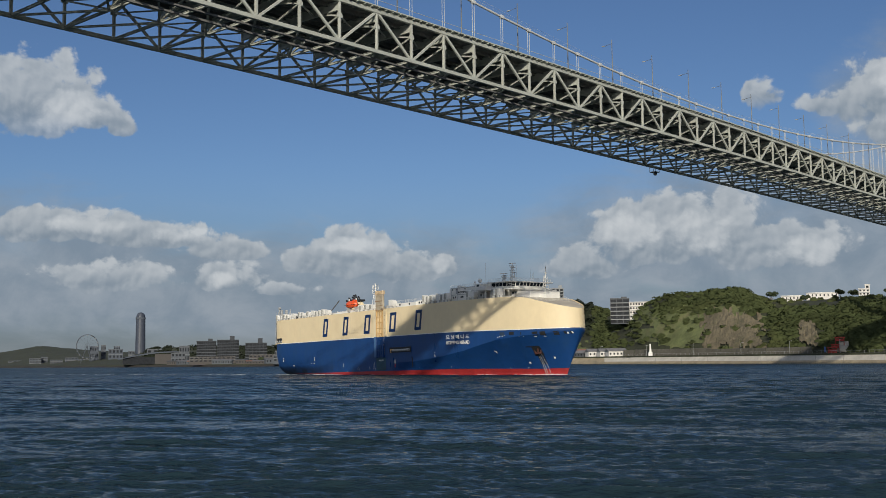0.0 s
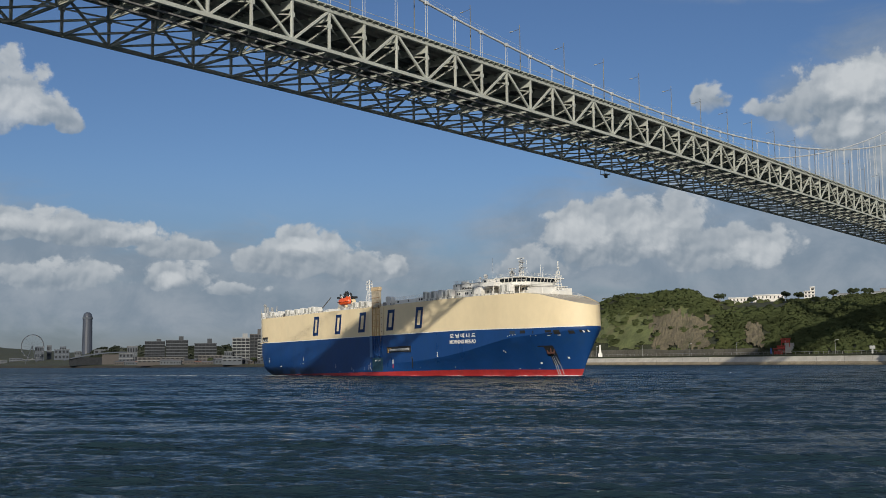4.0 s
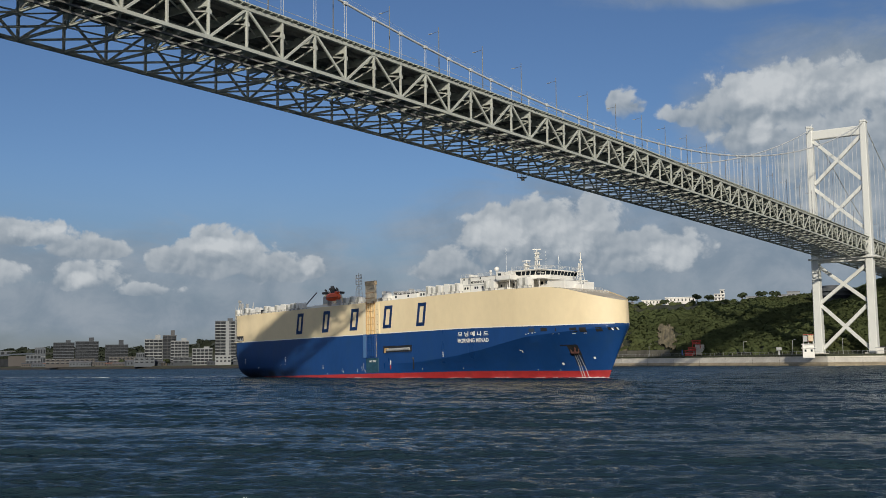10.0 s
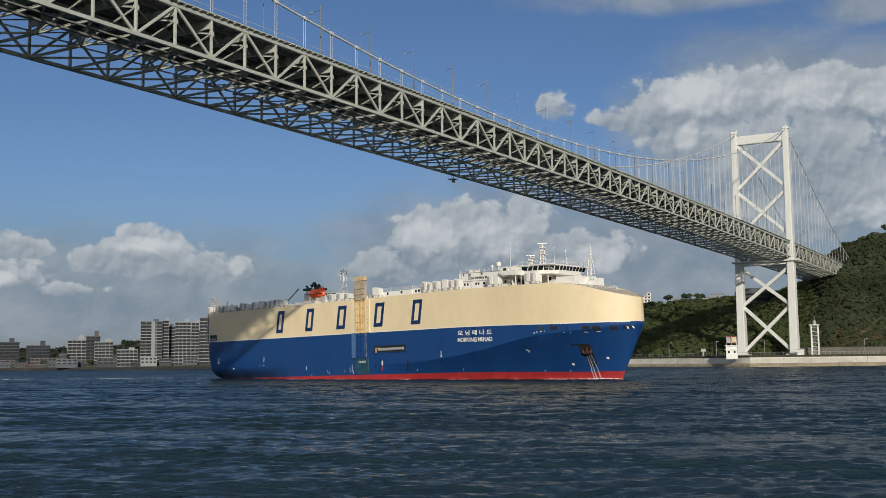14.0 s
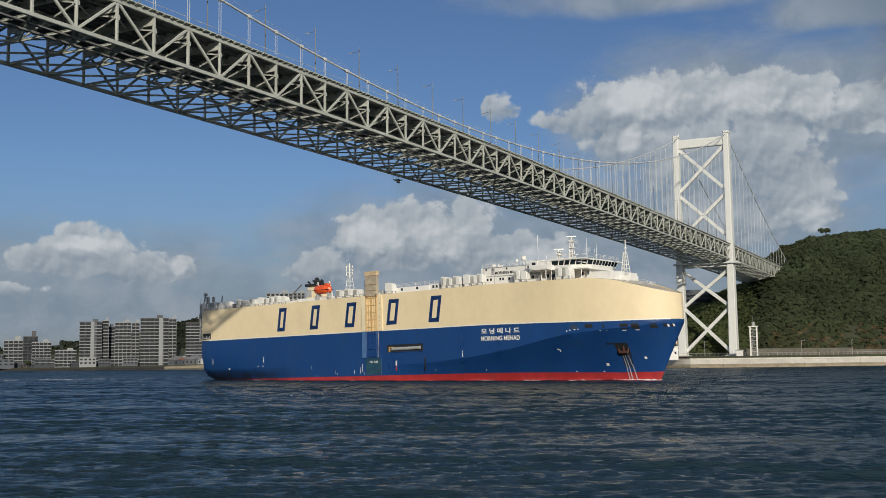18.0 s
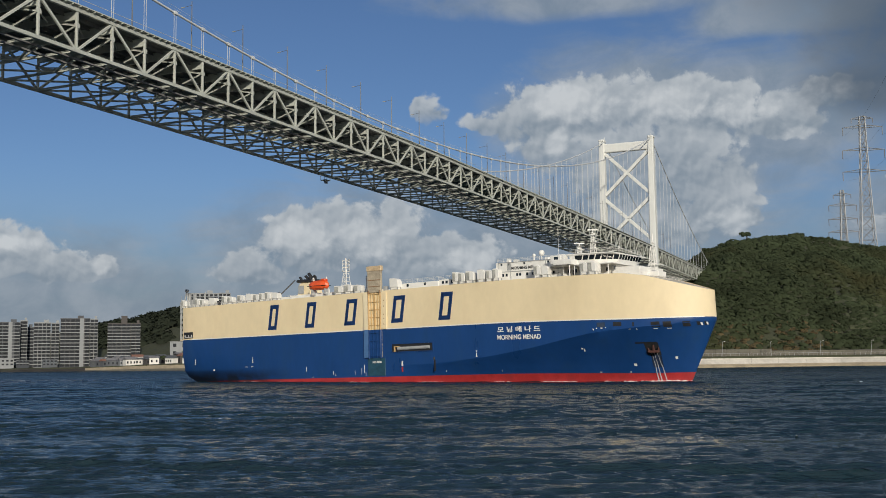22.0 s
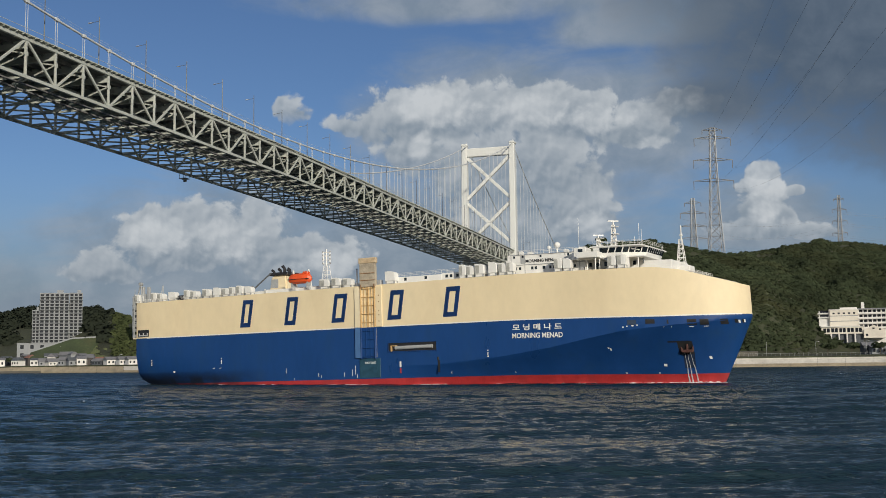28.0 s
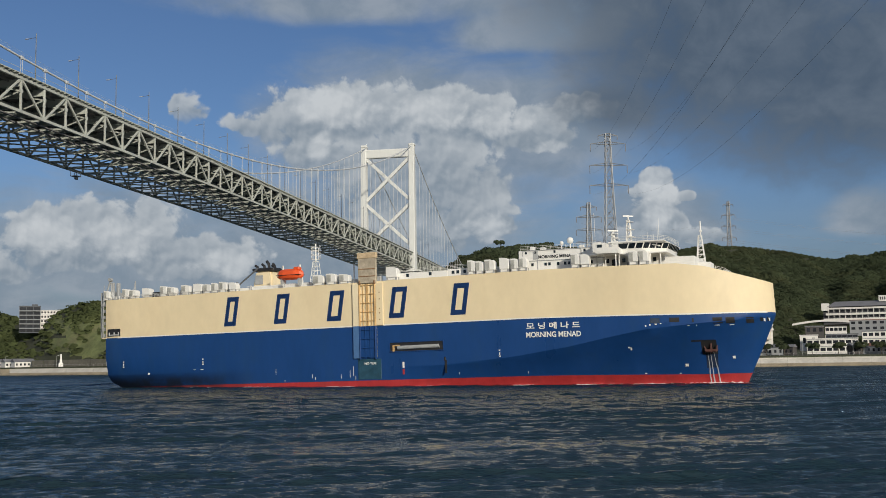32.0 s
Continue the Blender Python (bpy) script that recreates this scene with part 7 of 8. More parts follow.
def make_shore_things():
    # white pillar monument on the promenade
    d = lerp_table(-30.45, SHORE) + 12
    at, turn = frame_at(-30.45, d, QUAY)
    mo = thing("monument", "white plinth with a slim white figure-like pillar", "monument", at, turn)
    part("plinth", box_bm(3.4, 3.4, 3.0, (0, 0, 1.5), 0.2), M_WHITE, mo)
    part("pillar", rod_bm((0, 0, 3.0), (0, 0, 8.4), 1.1, 10, None, 0.6), M_WHITE, mo)
    bm = bmesh.new()
    bmesh.ops.create_uvsphere(bm, u_segments=10, v_segments=8, radius=0.8, matrix=Matrix.Translation((0, 0, 9.0)))
    part("finial", bm, M_WHITE, mo)
    # red timber frames on the hill foot
    d = 742
    at, turn = frame_at(-21.4, d, QUAY)
    rg = thing("red_pavilion", "vermilion painted stepped pavilion at the hill foot", "pavilion", at, turn)
    for x, y, z, w, h in ((-2.6, 0, 0, 5.0, 3.8), (-0.6, 3, 3.4, 4.2, 2.2), (2.2, 7, 7.6, 5.0, 2.6)):
        for sx in (-1, 1):
            for sy in (-1, 1):
                part("red_post", box_bm(0.5, 0.5, h + 2.5, (x + sx * w / 2, y + sy * 1.5, z + h / 2 - 1.2)), M_REDORANGE, rg)
        part("red_beam", box_bm(w + 1.4, 3.8, 0.7, (x, y, z + h), 0.08), M_REDORANGE, rg)
        part("red_panel", box_bm(w, 0.3, h * 0.62, (x, y - 1.4, z + h * 0.4)), M_REDORANGE, rg)
    part("stone_step", box_bm(10, 8, 4, (2.0, 6.5, 3.0), 0.3), M_CONC, rg)
    part("stone_step", box_bm(6, 6, 3.4, (4.5, 9.5, 6.0), 0.3), M_CONC, rg)
    part("blue_sign", box_bm(0.8, 0.2, 3.6, (-7.0, -1, 2.6)), mat("blue_sign_paint", (0.1, 0.2, 0.5), 0.5), rg)
    # signal house by the tower
    d = 634
    at, turn = frame_at(-15.8, d, QUAY - 1.8)
    sh = thing("signal_house", "small white signal house with a red and white frame", "signal station", at, turn)
    part("body", box_bm(6.2, 5.5, 7.4, (0, 0, 3.7), 0.12), M_WHITE, sh)
    part("cornice", box_bm(7.6, 6.6, 0.6, (0, 0, 5.4), 0.1), M_WHITE, sh)
    part("cornice", box_bm(7.4, 6.6, 0.5, (0, 0, 7.5), 0.1), M_WHITE, sh)
    for x in (-1.6, 1.6):
        part("window", box_bm(1.0, 0.1, 1.2, (x, -2.78, 4.0)), M_GLASS, sh)
    for x in (-2.6, 0.0, 2.6):
        part("signal_post", box_bm(0.3, 0.3, 5.4, (x, 0, 10.3)), M_GREY if x < 1 else M_WHITE, sh)
    for z in (9.2, 11.0, 12.8):
        part("signal_rail", box_bm(5.6, 0.3, 0.25, (0, 0, z)), M_REDORANGE, sh)
    part("signal_board", box_bm(2.4, 0.3, 3.0, (1.4, -0.3, 10.8)), mat("cream_board", (0.62, 0.5, 0.33), 0.7), sh)
    part("signal_board", box_bm(2.2, 0.3, 3.2, (-1.5, -0.3, 10.6)), M_GREY, sh)
    # lattice light beacon
    d = 648
    at, turn = frame_at(-11.78, d, QUAY - 1.0)
    be = thing("light_beacon", "white lattice light beacon with concrete corner piers", "beacon", at, turn)
    for x in (-1.8, 1.8):
        part("pier", box_bm(0.9, 1.6, 17.5, (x, 0, 8.75), 0.08), M_WALLW, be)
    for k in range(8):
        part("lattice_plate", box_bm(3.0, 0.5, 0.35, (0, 0.3, 1.5 + 2.1 * k)), M_GREY, be)
        part("lattice_brace", rod_bm((-1.4, 0.3, 1.6 + 2.1 * k), (1.4, 0.3, 3.5 + 2.1 * k), 0.14, 5), M_GREY, be)
    part("gallery", box_bm(5.4, 3.0, 0.5, (0, 0, 17.8)), M_WALLW, be)
    part("lantern", rod_bm((0, 0, 18), (0, 0, 20.2), 0.9, 10), M_GREY, be)
    part("lantern_mast", rod_bm((0, 0, 20), (0, 0, 23.5), 0.12, 5), M_GREY, be)
    at, turn = frame_at(-12.5, 646, QUAY)
    hut = thing("equipment_hut", "small pale equipment hut on the quay", "hut", at, turn)
    part("wall", box_bm(4.0, 3.0, 3.2, (0, 0, 1.6), 0.05), M_WALLW, hut)
    part("roof", box_bm(5.0, 3.8, 0.4, (0, 0, 3.4), 0.05), M_GREY, hut)
    at, turn = frame_at(-17.2, lerp_table(-17.2, SHORE) + 7, QUAY)
    hut = thing("equipment_hut", "grey metal cabinet on a post by the quay", "hut", at, turn)
    part("post", box_bm(0.9, 0.9, 3.0, (0, 0, 1.5)), M_GREY, hut)
    part("cabinet", box_bm(3.0, 2.0, 1.8, (0, 0, 3.6), 0.1), M_GREY, hut)
    # street lamps along the shore road
    lamp = thing("street_lamp", "slim grey street lamp on the shore road", "street lamp", (0, 0, -300), 0, "shore street lamps")
    part("pole", rod_bm((0, 0, 0), (0, 0, 8.6), 0.11, 6), M_GREY, lamp)
    part("arm", rod_bm((0, 0, 8.5), (1.6, 0, 8.8), 0.08, 5), M_GREY, lamp)
    part("lamp_head", box_bm(0.9, 0.35, 0.2, (1.7, 0, 8.75), 0.05), M_WHITE, lamp)
    spots = [a for a in np.arange(-33, 12, 2.35)]
    for i, a in enumerate(spots):
        at, turn = frame_at(a, lerp_table(a, SHORE) + 14, QUAY)
        m = pose(*at, 0, 0, turn + (i % 3) * 40)
        if i == 0:
            lamp.matrix_basis = m
        else:
            copy_thing(lamp, m)
    # guard rail on top of the sea wall
    bm = bmesh.new()
    for a in np.arange(-32, 12, 0.22):
        p = polar(a, lerp_table(a, SHORE) + 10, QUAY)
        q = polar(a + 0.22, lerp_table(a + 0.22, SHORE) + 10, QUAY)
        rod_bm(p, p + Vector((0, 0, 1.9)), 0.07, 4, bm)
        rod_bm(p + Vector((0, 0, 1.8)), q + Vector((0, 0, 1.8)), 0.06, 4, bm)
    rail = new("guard_rail", bpy.data.meshes.new("guard_rail"))
    bm.to_mesh(rail.data)
    bm.free()
    rail.data.materials.append(M_GREY)
    tagged(rail, "long grey guard rail above the sea wall", "guard rail")


make_shore_things()


def drape(name, az0, az1, e0, e1, material, lift, label, category, rough=1.2, n=36, kind="structure", edge=0.25):
    """A sheet that lies on the hillside between two bearings and two fractions of its rise."""
    v, f = [], []
    m = 22
    for i in range(n + 1):
        a = az0 + (az1 - az0) * i / n
        s, fl, r = lerp_table(a, SHORE), lerp_table(a, FLAT), lerp_table(a, RIDGE)
        for k in range(m + 1):
            u = e0 + (e1 - e0) * k / m + edge * 0.1 * noise.noise(Vector((a * 3, k * 0.4, 9.0)))
            d = s + fl + u * (r - s - fl)
            jag = noise.noise(Vector((a * 8, d * 0.25, 0.0))) + 0.6 * noise.noise(Vector((a * 22, d * 0.7, 4.0)))
            v.append(polar(a, d - lift * 0.6, ground_height(a, d) + lift + rough * jag))
    for i in range(n):
        for k in range(m):
            rim = min(i, n - 1 - i) / n * 4, min(k, m - 1 - k) / m * 4
            if min(*rim, 1.0) + 0.9 * noise.noise(Vector((i * 0.23 + az0, k * 0.3, 2.0))) < 0.22:
                continue
            f.append((i * (m + 1) + k, (i + 1) * (m + 1) + k, (i + 1) * (m + 1) + k + 1, i * (m + 1) + k + 1))
    o = new(name, mesh_from(name, v, f, material, "rock" not in name, 180))
    return tagged(o, label, category, kind=kind)


M_GRASS = mat("dry_grass_slope", (0.125, 0.145, 0.055), 0.95, var=0.35, scale=0.08, coords="World", bump=0.4, bump_scale=0.8, stain=(0.2, 0.16, 0.09), stain_amt=0.6, stain_scale=0.05)
drape("rock_slope", -28.0, -24.7, 0.0, 0.56, M_ROCK, 1.2, "steep weathered brown rock cutting", "rock slope", 0.8, 60)
drape("rock_slope", -23.2, -22.2, 0.03, 0.36, M_ROCK, 1.6, "small pale rock outcrop among bushes", "rock slope", 1.6, 14)
drape("grass_slope", -31.6, -24.6, 0.02, 0.8, M_GRASS, 0.5, "olive grass slope below the hilltop trees", "grass slope", 0.9)
drape("grass_slope", -36.8, -33.6, 0.01, 0.18, M_GRASS, 0.6, "park lawn on the slope", "grass slope", 0.5)
drape("grass_slope", -4.2, 1.6, 0.06, 0.42, mat("sunlit_shrub_slope", (0.055, 0.062, 0.030), 0.95, var=0.4, scale=0.1, coords="World", bump=0.5, bump_scale=0.6), 0.8, "olive shrub slope without trees", "shrub slope", 1.2)


def make_retaining_walls():
    for a0, a1, h, off in ((-31.8, -27.6, 5.2, 22), (-27.5, -22.8, 4.4, 24), (-12.6, -7.2, 4.2, 26), (-7.1, -0.5, 3.2, 28)):
        root = thing("retaining_wall", "dark stained concrete retaining wall behind the shore road", "retaining wall", kind="structure")
        for a in np.arange(a0, a1, 0.55):
            v = []
            for aa in (a, a + 0.54):
                s = lerp_table(aa, SHORE)
                v += [polar(aa, s + off, QUAY - 1), polar(aa, s + off + 1.0, QUAY + h), polar(aa, s + off + 14, QUAY + h + 0.3), polar(aa, s + off + 14, QUAY - 1)]
            part("wall_panel", mesh_from("wall_panel", v, [(0, 4, 5, 1), (1, 5, 6, 2), (0, 1, 2, 3), (7, 6, 5, 4)], M_RETAIN), None, root)


make_retaining_walls()


def make_pylon(az, d, z0, el_top, arms, base_w, label):
    z1 = at_el(el_top, d)
    at, turn = frame_at(az, d, z0)
    h = z1 - z0
    py = thing("power_pylon", label, "pylon", at, turn + 12, "power pylons")
    m = M_PYLON
    wid = lambda u: base_w * (0.42 * (1 - u) + 0.3 * (1 - u) ** 3) + base_w * 0.36
    for sx in (-1, 1):
        for sy in (-1, 1):
            pts = [Vector((sx * wid(u) / 2, sy * wid(u) / 2, h * u)) for u in (0, 0.25, 0.5, 0.75, 1)]
            bm = bmesh.new()
            for p, q in zip(pts[:-1], pts[1:]):
                rod_bm(p, q, 0.38, 4, bm)
            part("leg", bm, m, py)
    n = 12
    for k in range(n):
        u0, u1 = k / n, (k + 1) / n
        w0, w1 = wid(u0) / 2, wid(u1) / 2
        for (a, b), (c, e) in ((((-1, -1), (1, -1))), (((1, -1), (1, 1))), (((1, 1), (-1, 1))), (((-1, 1), (-1, -1)))):
            part("brace", rod_bm((a * w0, b * w0, h * u0), (c * w1, e * w1, h * u1), 0.2, 4), m, py)
            part("brace", rod_bm((c * w0, e * w0, h * u0), (a * w1, b * w1, h * u1), 0.2, 4), m, py)
            part("brace", rod_bm((a * w1, b * w1, h * u1), (c * w1, e * w1, h * u1), 0.2, 4), m, py)
    tips = []
    for u, half in arms:
        z = h * u
        for s in (-1, 1):
            for dy in (-1, 1):
                part("arm_tie", rod_bm((0, dy, z + 2.2), (s * half, 0, z), 0.22, 4), m, py)
                part("cross_arm", rod_bm((0, dy, z - 0.6), (s * half, 0, z), 0.26, 4), m, py)
            for q in (0.3, 0.5, 0.7):
                part("arm_strut", rod_bm((s * half * q, -(1 - q), z - 0.6 * (1 - q)), (s * half * q, 1 - q, z + 2.2 * (1 - q)), 0.15, 4), m, py)
        for s in (-1, 1):
            part("insulator", rod_bm((s * half, 0, z), (s * half, 0, z - 7.0 * half / 16), 0.34, 6), M_WIRE, py)
            tips.append(Matrix.Translation(at) @ pose(0, 0, 0, 0, 0, turn + 12) @ Vector((s * half, 0, z - 7.0 * half / 16)))
    return tips


M_PYLON = mat("galvanised_steel", (0.32, 0.33, 0.34), 0.6, metal=0.3, var=0.1, scale=0.2, coords="World")
M_WIRE = mat("power_wire", (0.19, 0.19, 0.20), 0.6, var=0.1)


def make_wires():
    tips = make_pylon(-2.35, 1010, ground_height(-2.35, 1010) - 2, 11.7, [(0.985, 9.0), (0.92, 16.5), (0.75, 17.5), (0.59, 18.0)], 12, "very tall grey lattice power pylon on the hill")
    t2 = make_pylon(-3.45, 1085, ground_height(-3.45, 1085) - 2, 8.17, [(0.94, 8.0), (0.8, 12.5), (0.62, 13.0), (0.45, 13.5)], 8, "grey lattice power pylon with three pairs of arms")
    t3 = make_pylon(3.65, 1370, ground_height(3.65, 1370) - 6, 7.94, [(0.95, 6.0), (0.8, 8.0), (0.64, 8.5), (0.47, 8.5)], 7, "distant grey lattice power pylon on the ridge")

    def wire(p, q, sag, r):
        pts = [Vector(p).lerp(Vector(q), i / 20) - Vector((0, 0, 4 * sag * (i / 20) * (1 - i / 20))) for i in range(21)]
        side = (Vector(q) - Vector(p)).cross(Vector((0, 0, 1))).normalized()
        v = [tuple(c + side * (r * math.cos(g)) + Vector((0, 0, r * math.sin(g)))) for c in pts for g in (0.8, 2.4, 3.9, 5.5)]
        f = [(4 * i + k, 4 * i + (k + 1) % 4, 4 * i + 4 + (k + 1) % 4, 4 * i + 4 + k) for i in range(20) for k in range(4)]
        w = new("power_line", mesh_from("power_line", v, f, M_WIRE))
        tagged(w, "dark power line slung high across the strait", "power line", "power lines")

    tips, t2, t3 = tips[2:], t2[2:], t3[2:]
    for i, tip in enumerate(tips):
        side = -1 if i % 2 == 0 else 1
        wire(tip, (112 + side * 14 + 10 * (i // 2), -430, 195 - 12 * (i // 2)), 62, 0.04)
    for i, (p, q) in enumerate(zip(t2, t3)):
        wire(p, q, 12, 0.05)
    for p in t3:
        wire(p, (p.x + 700, p.y + 260, p.z - 10), 20, 0.07)


make_wires()


# ---- lamps and gear on the bridge ----
M_LAMPPOLE = mat("dark_lamp_pole", (0.12, 0.13, 0.14), 0.5, var=0.1)


def make_bridge_lamps():
    lamp = thing("bridge_lamp", "tall slim grey road lamp on the bridge deck", "street lamp", (0, 0, -300), 0, "bridge road lamps")
    part("pole", rod_bm((0, 0, 0), (0, 0, 13.2), 0.15, 6, None, 0.09), M_LAMPPOLE, lamp)
    part("arm", rod_bm((0, 0, 12.2), (-2.1, 0, 12.0), 0.06, 5), M_LAMPPOLE, lamp)
    part("lamp_head", box_bm(1.0, 0.32, 0.2, (-2.5, 0, 11.97), 0.05), M_GREY, lamp)
    first = True
    for k in range(30):
        y = 235.5 + 20.05 * (k - 6)
        if abs(y - TOWER_Y) < 8:
            continue
        for x, turn in ((XN - 2.2, 0), (XF + 2.2, 180)):
            m = pose(x, y + (10 if turn else 0), chord_z(y) + DEPTH + 0.5, 0, 0, turn)
            if first:
                lamp.matrix_basis, first = m, False
            else:
                copy_thing(lamp, m)
    y = 301.0
    g = thing("inspection_gantry", "small steel inspection cradle under the bridge", "gantry", (XF, y, chord_z(y) - 1.6))
    part("platform", box_bm(2.2, 2.6, 0.2, (0, 0, 0)), M_GREY, g)
    for sx in (-1, 1):
        for sy in (-1, 1):
            part("hanger_rod", rod_bm((sx, sy * 1.2, 0), (sx, sy * 1.2, 1.4), 0.08, 5), M_GREY, g)
    part("motor_box", box_bm(0.8, 1.0, 0.9, (0, 0.4, -0.5), 0.1), M_GREY, g)


make_bridge_lamps()


# ---- trees ----
def crown_points(rng, n, r, h):
    """Leaf sprays scattered through a lumpy crown: corners of small tilted quads."""
    lobes = [(rng.normal(0, r * 0.38, 2), rng.uniform(0.35, 0.8) * h, rng.uniform(0.5, 0.75) * r) for _ in range(5)]
    v = []
    for i in range(n):
        c, z, lr = lobes[i % 5]
        d = rng.normal(0, 1, 3)
        d /= np.linalg.norm(d)
        d[2] = abs(d[2]) * 0.9 + 0.08
        p = np.array([c[0], c[1], z]) + d * lr * np.array([1, 1, 0.85]) * rng.uniform(0.92, 1.06)
        nrm = d + rng.normal(0, 0.28, 3)
        nrm /= np.linalg.norm(nrm)
        a = np.cross(nrm, [0.3, 0.2, 1.0])
        a /= np.linalg.norm(a) + 1e-6
        b = np.cross(nrm, a)
        s = rng.uniform(0.55, 1.1) * r * 0.21
        k = rng.uniform(0.7, 1.2)
        v += [p - a * s - b * s * k, p + a * s - b * s * 0.7, p + a * s * 0.8 + b * s * k, p - a * s * 0.7 + b * s * 0.8]
    return np.array(v)


def blob_core(rng, r, h):
    bm = bmesh.new()
    bmesh.ops.create_icosphere(bm, subdivisions=1, radius=1.0)
    v = np.array([q.co[:] for q in bm.verts])
    f = np.array([[q.index for q in g.verts] for g in bm.faces])
    bm.free()
    v *= rng.uniform(0.8, 1.1, (len(v), 1))
    v = v * np.array([r * 0.98, r * 0.98, h * 0.47]) + np.array([0, 0, h * 0.5])
    return v, f


def forest(name, label, az0, az1, u0, u1, spacing, size, seed, leaves, keep, material):
    rng = np.random.default_rng(seed)
    kinds = []
    for k in range(5):
        kinds.append((crown_points(rng, leaves, 1.0, 1.25), *blob_core(rng, 1.0, 1.25)))
    V, Q, T, R, n = [], [], [], [], 0
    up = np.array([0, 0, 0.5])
    a = az0
    while a < az1:
        s, fl, r = lerp_table(a, SHORE), lerp_table(a, FLAT), lerp_table(a, RIDGE)
        d = s + fl + u0 * (r - s - fl)
        end = s + fl + u1 * (r - s - fl)
        while d < end:
            aa, dd = a + rng.uniform(-0.5, 0.5) * math.degrees(spacing / d), d + rng.uniform(-0.5, 0.5) * spacing
            u = (dd - s - fl) / (r - s - fl)
            if keep(aa, u, rng):
                sc = size * rng.uniform(0.8, 1.2)
                if u > 0.85:
                    sc *= 0.85
                p = polar(aa, dd, ground_height(aa, dd) - 0.42 * sc)
                q, cv, cf = kinds[rng.integers(5)]
                t = rng.uniform(0, 6.28)
                rot = np.array([[math.cos(t), -math.sin(t), 0], [math.sin(t), math.cos(t), 0], [0, 0, 1]])
                st = np.array([1, 1, rng.uniform(0.7, 0.95)]) * sc
                # normals bent up and toward the viewpoint, so crowns shade as soft masses
                normal_bend = up + np.array([-math.sin(radians(aa)), -math.cos(radians(aa)), 0.0]) * 0.9
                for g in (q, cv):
                    out = (g - np.array([0, 0, 0.45])) @ rot.T * 0.8 + normal_bend
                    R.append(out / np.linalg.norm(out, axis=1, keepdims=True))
                V.append((q * st) @ rot.T + np.array(p))
                Q.append(np.arange(len(q)).reshape(-1, 4) + n)
                n += len(q)
                V.append((cv * st) @ rot.T + np.array(p))
                T.append(cf + n)
                n += len(cv)
            d += spacing
        a += math.degrees(spacing / max(s + fl, 1))
    V = np.concatenate(V)
    faces = np.concatenate(Q).tolist() + np.concatenate(T).tolist()
    me = mesh_from(name, V.tolist(), faces, material, True, 180)
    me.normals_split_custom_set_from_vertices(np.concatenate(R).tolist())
    o = new(name, me)
    return tagged(o, label, "woods", kind="stuff")


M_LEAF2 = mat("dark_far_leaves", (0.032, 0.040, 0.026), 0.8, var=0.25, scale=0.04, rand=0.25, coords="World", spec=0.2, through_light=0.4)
M_LEAF3 = mat("autumn_shrub_leaves", (0.12, 0.094, 0.05), 0.8, var=0.3, scale=0.1, rand=0.3, coords="World", spec=0.2, through_light=0.4)


def keep_park(a, u, rng):
    if -27.7 < a < -24.9 and 0.03 < u < 0.5:
        return rng.random() < 0.08
    if -31.7 < a < -24.5 and u < 0.62:
        return rng.random() < (0.2 if u < 0.4 else 0.5)
    if -23.2 < a < -22.1 and u < 0.36:
        return rng.random() < 0.1
    if -32.6 < a < -30.2 and 0.2 < u < 0.9:
        return rng.random() < 0.3
    if -24.5 < a < -20.6 and u > 0.7:
        return rng.random() < 0.16
    if a > -24.5 and u > 0.86:
        return rng.random() < 0.45
    return True


def keep_hill(a, u, rng):
    if -10.8 < a < -4.2 and u < 0.1:
        return rng.random() < 0.6
    if -4.2 < a < 1.6 and 0.05 < u < 0.42:
        return rng.random() < 0.8
    if a > 2.2 and u < 0.16:
        return rng.random() < 0.7
    return True


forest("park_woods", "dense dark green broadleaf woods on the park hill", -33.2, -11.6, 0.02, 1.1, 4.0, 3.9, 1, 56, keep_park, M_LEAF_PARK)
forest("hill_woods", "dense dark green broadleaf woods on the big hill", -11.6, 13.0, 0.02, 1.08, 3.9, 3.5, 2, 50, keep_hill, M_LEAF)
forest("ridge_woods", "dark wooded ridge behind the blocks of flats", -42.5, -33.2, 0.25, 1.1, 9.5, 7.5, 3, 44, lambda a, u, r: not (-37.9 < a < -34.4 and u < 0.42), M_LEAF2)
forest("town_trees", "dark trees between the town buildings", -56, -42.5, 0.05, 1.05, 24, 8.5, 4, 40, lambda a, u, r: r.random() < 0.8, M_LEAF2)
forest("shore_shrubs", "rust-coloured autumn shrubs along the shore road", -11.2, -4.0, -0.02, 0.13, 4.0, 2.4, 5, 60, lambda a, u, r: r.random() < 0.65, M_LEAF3)


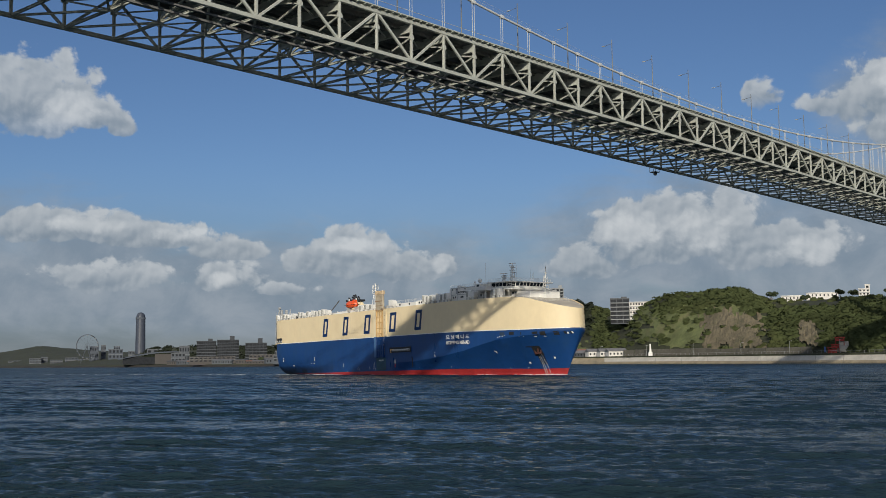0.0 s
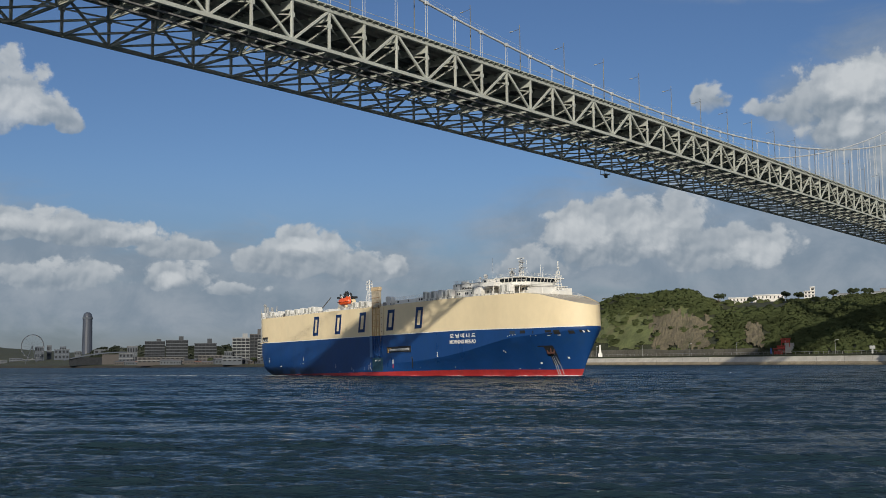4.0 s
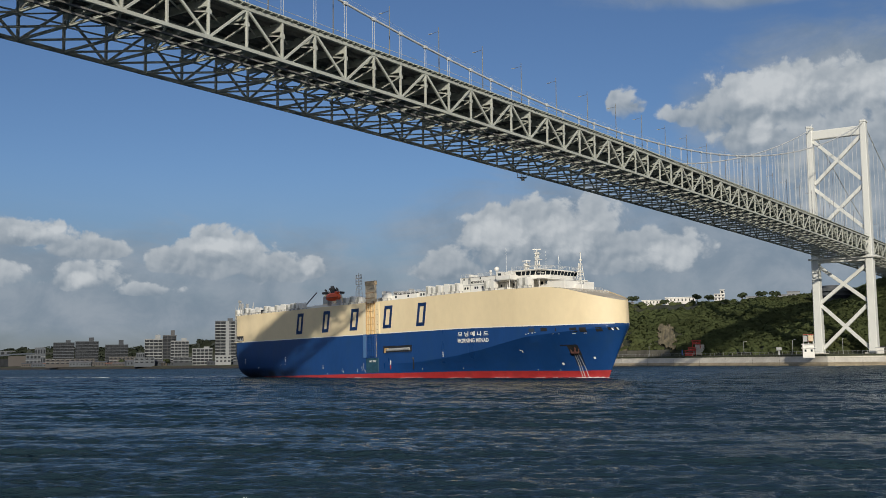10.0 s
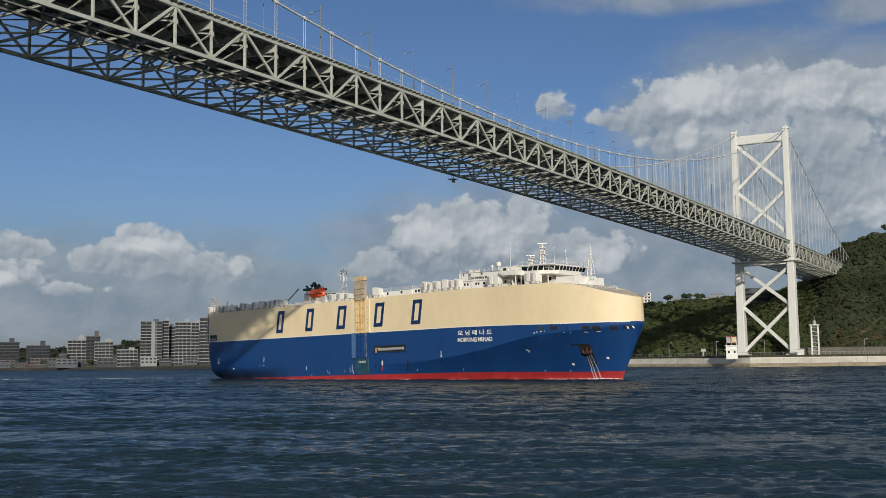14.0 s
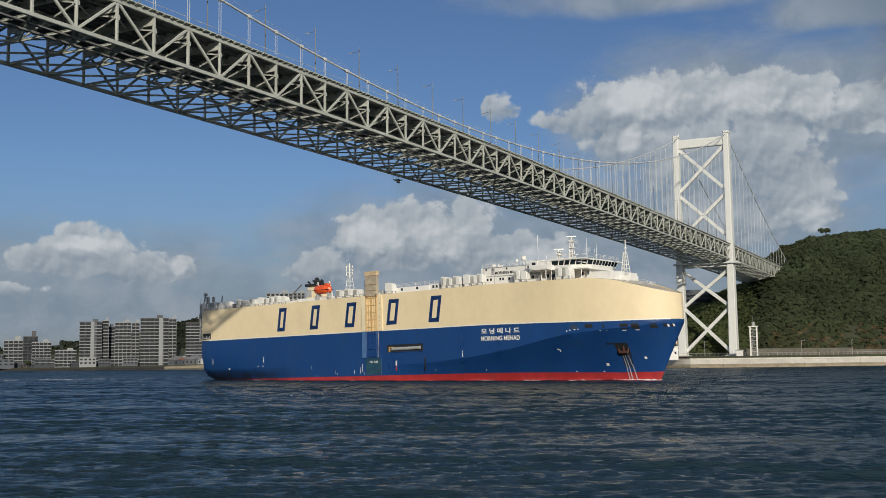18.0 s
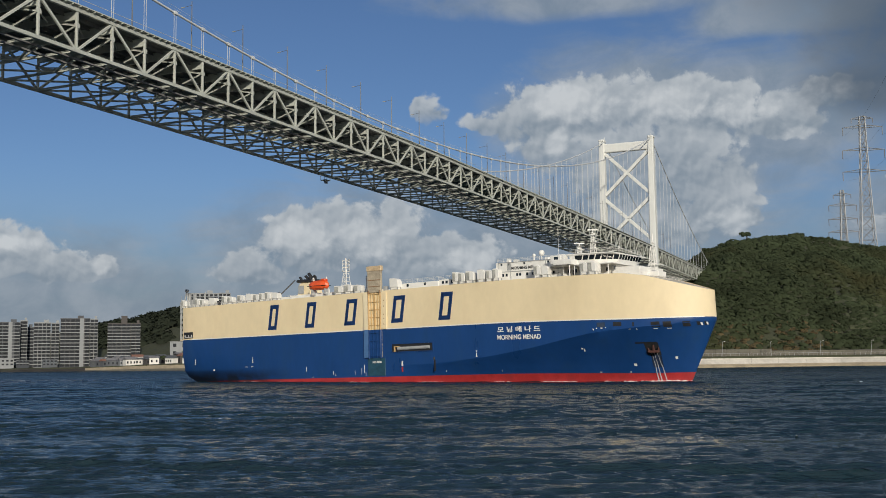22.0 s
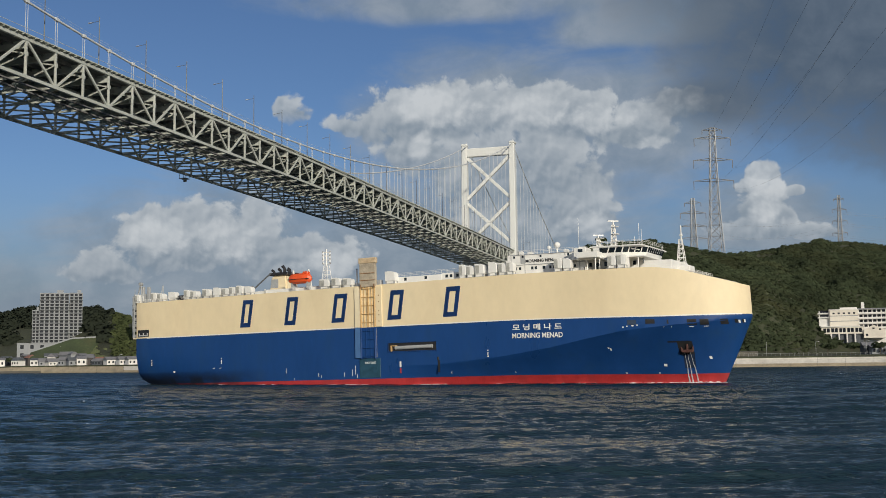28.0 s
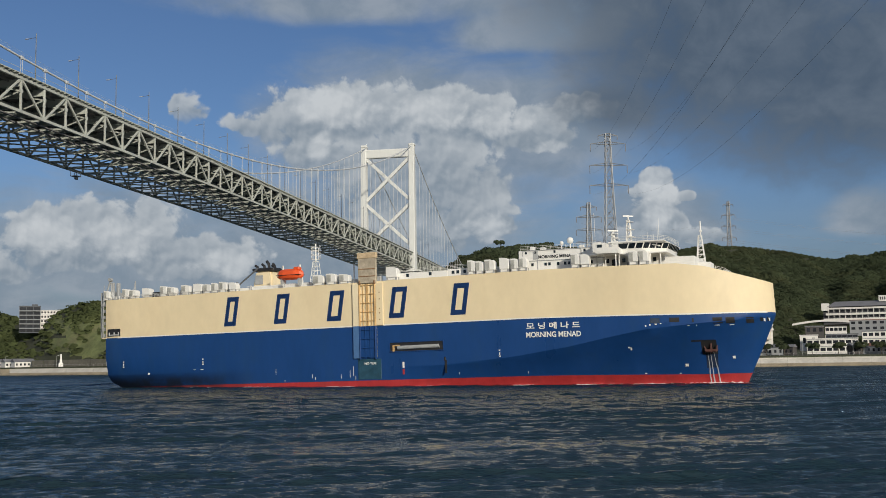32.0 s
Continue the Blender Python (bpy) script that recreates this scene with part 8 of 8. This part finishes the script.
def make_trees():
    """Single trees that stand clear of the woods."""
    rng = np.random.default_rng(9)
    q = crown_points(rng, 300, 1.0, 1.3) * np.array([3.6, 3.6, 3.6]) + np.array([0, 0, 2.2])
    first = None
    spots = [(-24.4, 905, 1.0), (-22.75, 935, 0.9), (-21.1, 905, 1.1), (-20.5, 912, 0.8), (-18.9, 905, 0.9), (-17.9, 900, 1.0), (-17.2, 905, 0.9), (-10.2, 892, 1.1), (-8.1, 905, 1.2), (-33.0, 985, 0.8), (-32.6, 965, 0.7),
             (5.2, 742, 0.9), (6.1, 745, 0.7), (7.4, 742, 0.8), (8.6, 744, 0.9), (9.7, 742, 0.8), (10.6, 745, 1.0), (3.9, 745, 0.8), (2.8, 748, 0.9), (-38.3, 1085, 1.0), (-35.9, 1040, 0.8), (-49.2, 1310, 1.1), (-48.4, 1285, 0.9), (-50.6, 1380, 1.2)]
    for a, d, s in spots:
        m = Matrix.Translation(polar(a, d, ground_height(a, d) - 0.4)) @ pose(0, 0, 0, 0, 0, (a * 77) % 360)
        if first is None:
            first = thing("tree", "dark green broadleaf tree standing clear of the woods", "tree", (0, 0, 0), 0, "single trees")
            bm = rod_bm((0, 0, -1), (0.2, 0.1, 2.8), 0.34, 7, None, 0.2)
            for x, y, z in ((1.2, 0.4, 4.6), (-1.0, 0.8, 4.8), (0.1, -1.2, 5.0)):
                rod_bm((0.2, 0.1, 2.6), (x, y, z), 0.18, 5, bm, 0.08)
            part("trunk", bm, mat("bark", (0.09, 0.07, 0.05), 0.9, var=0.2), first)
            part("crown", mesh_from("crown", q.tolist(), np.arange(len(q)).reshape(-1, 4).tolist(), M_LEAF), None, first)
            first.matrix_basis = m
        else:
            copy_thing(first, m)


make_trees()


# ---- what moves ----
def ship_pose(t):
    k = t / 32
    x = (-400.38 + 245.03 * k + 0.373 * k * k) * 0.98978 * SHIP_SCALE
    y = (354.09 - 40.466 * k - 7.775 * k * k) * 0.98978 * SHIP_SCALE
    heading = 99.774 + 2.830 * k - 1.587 * k * k
    return pose(x, y, EYE[2] * (1 - SHIP_SCALE), 0, -0.97, 90 - heading)


def motions():
    walk(SHIP, [(t, ship_pose(t)) for t in range(0, 33, 2)])
    walk(WATER, [(0, pose(0, 0, 0)), (32, pose(14, -5, 0))])


motions()
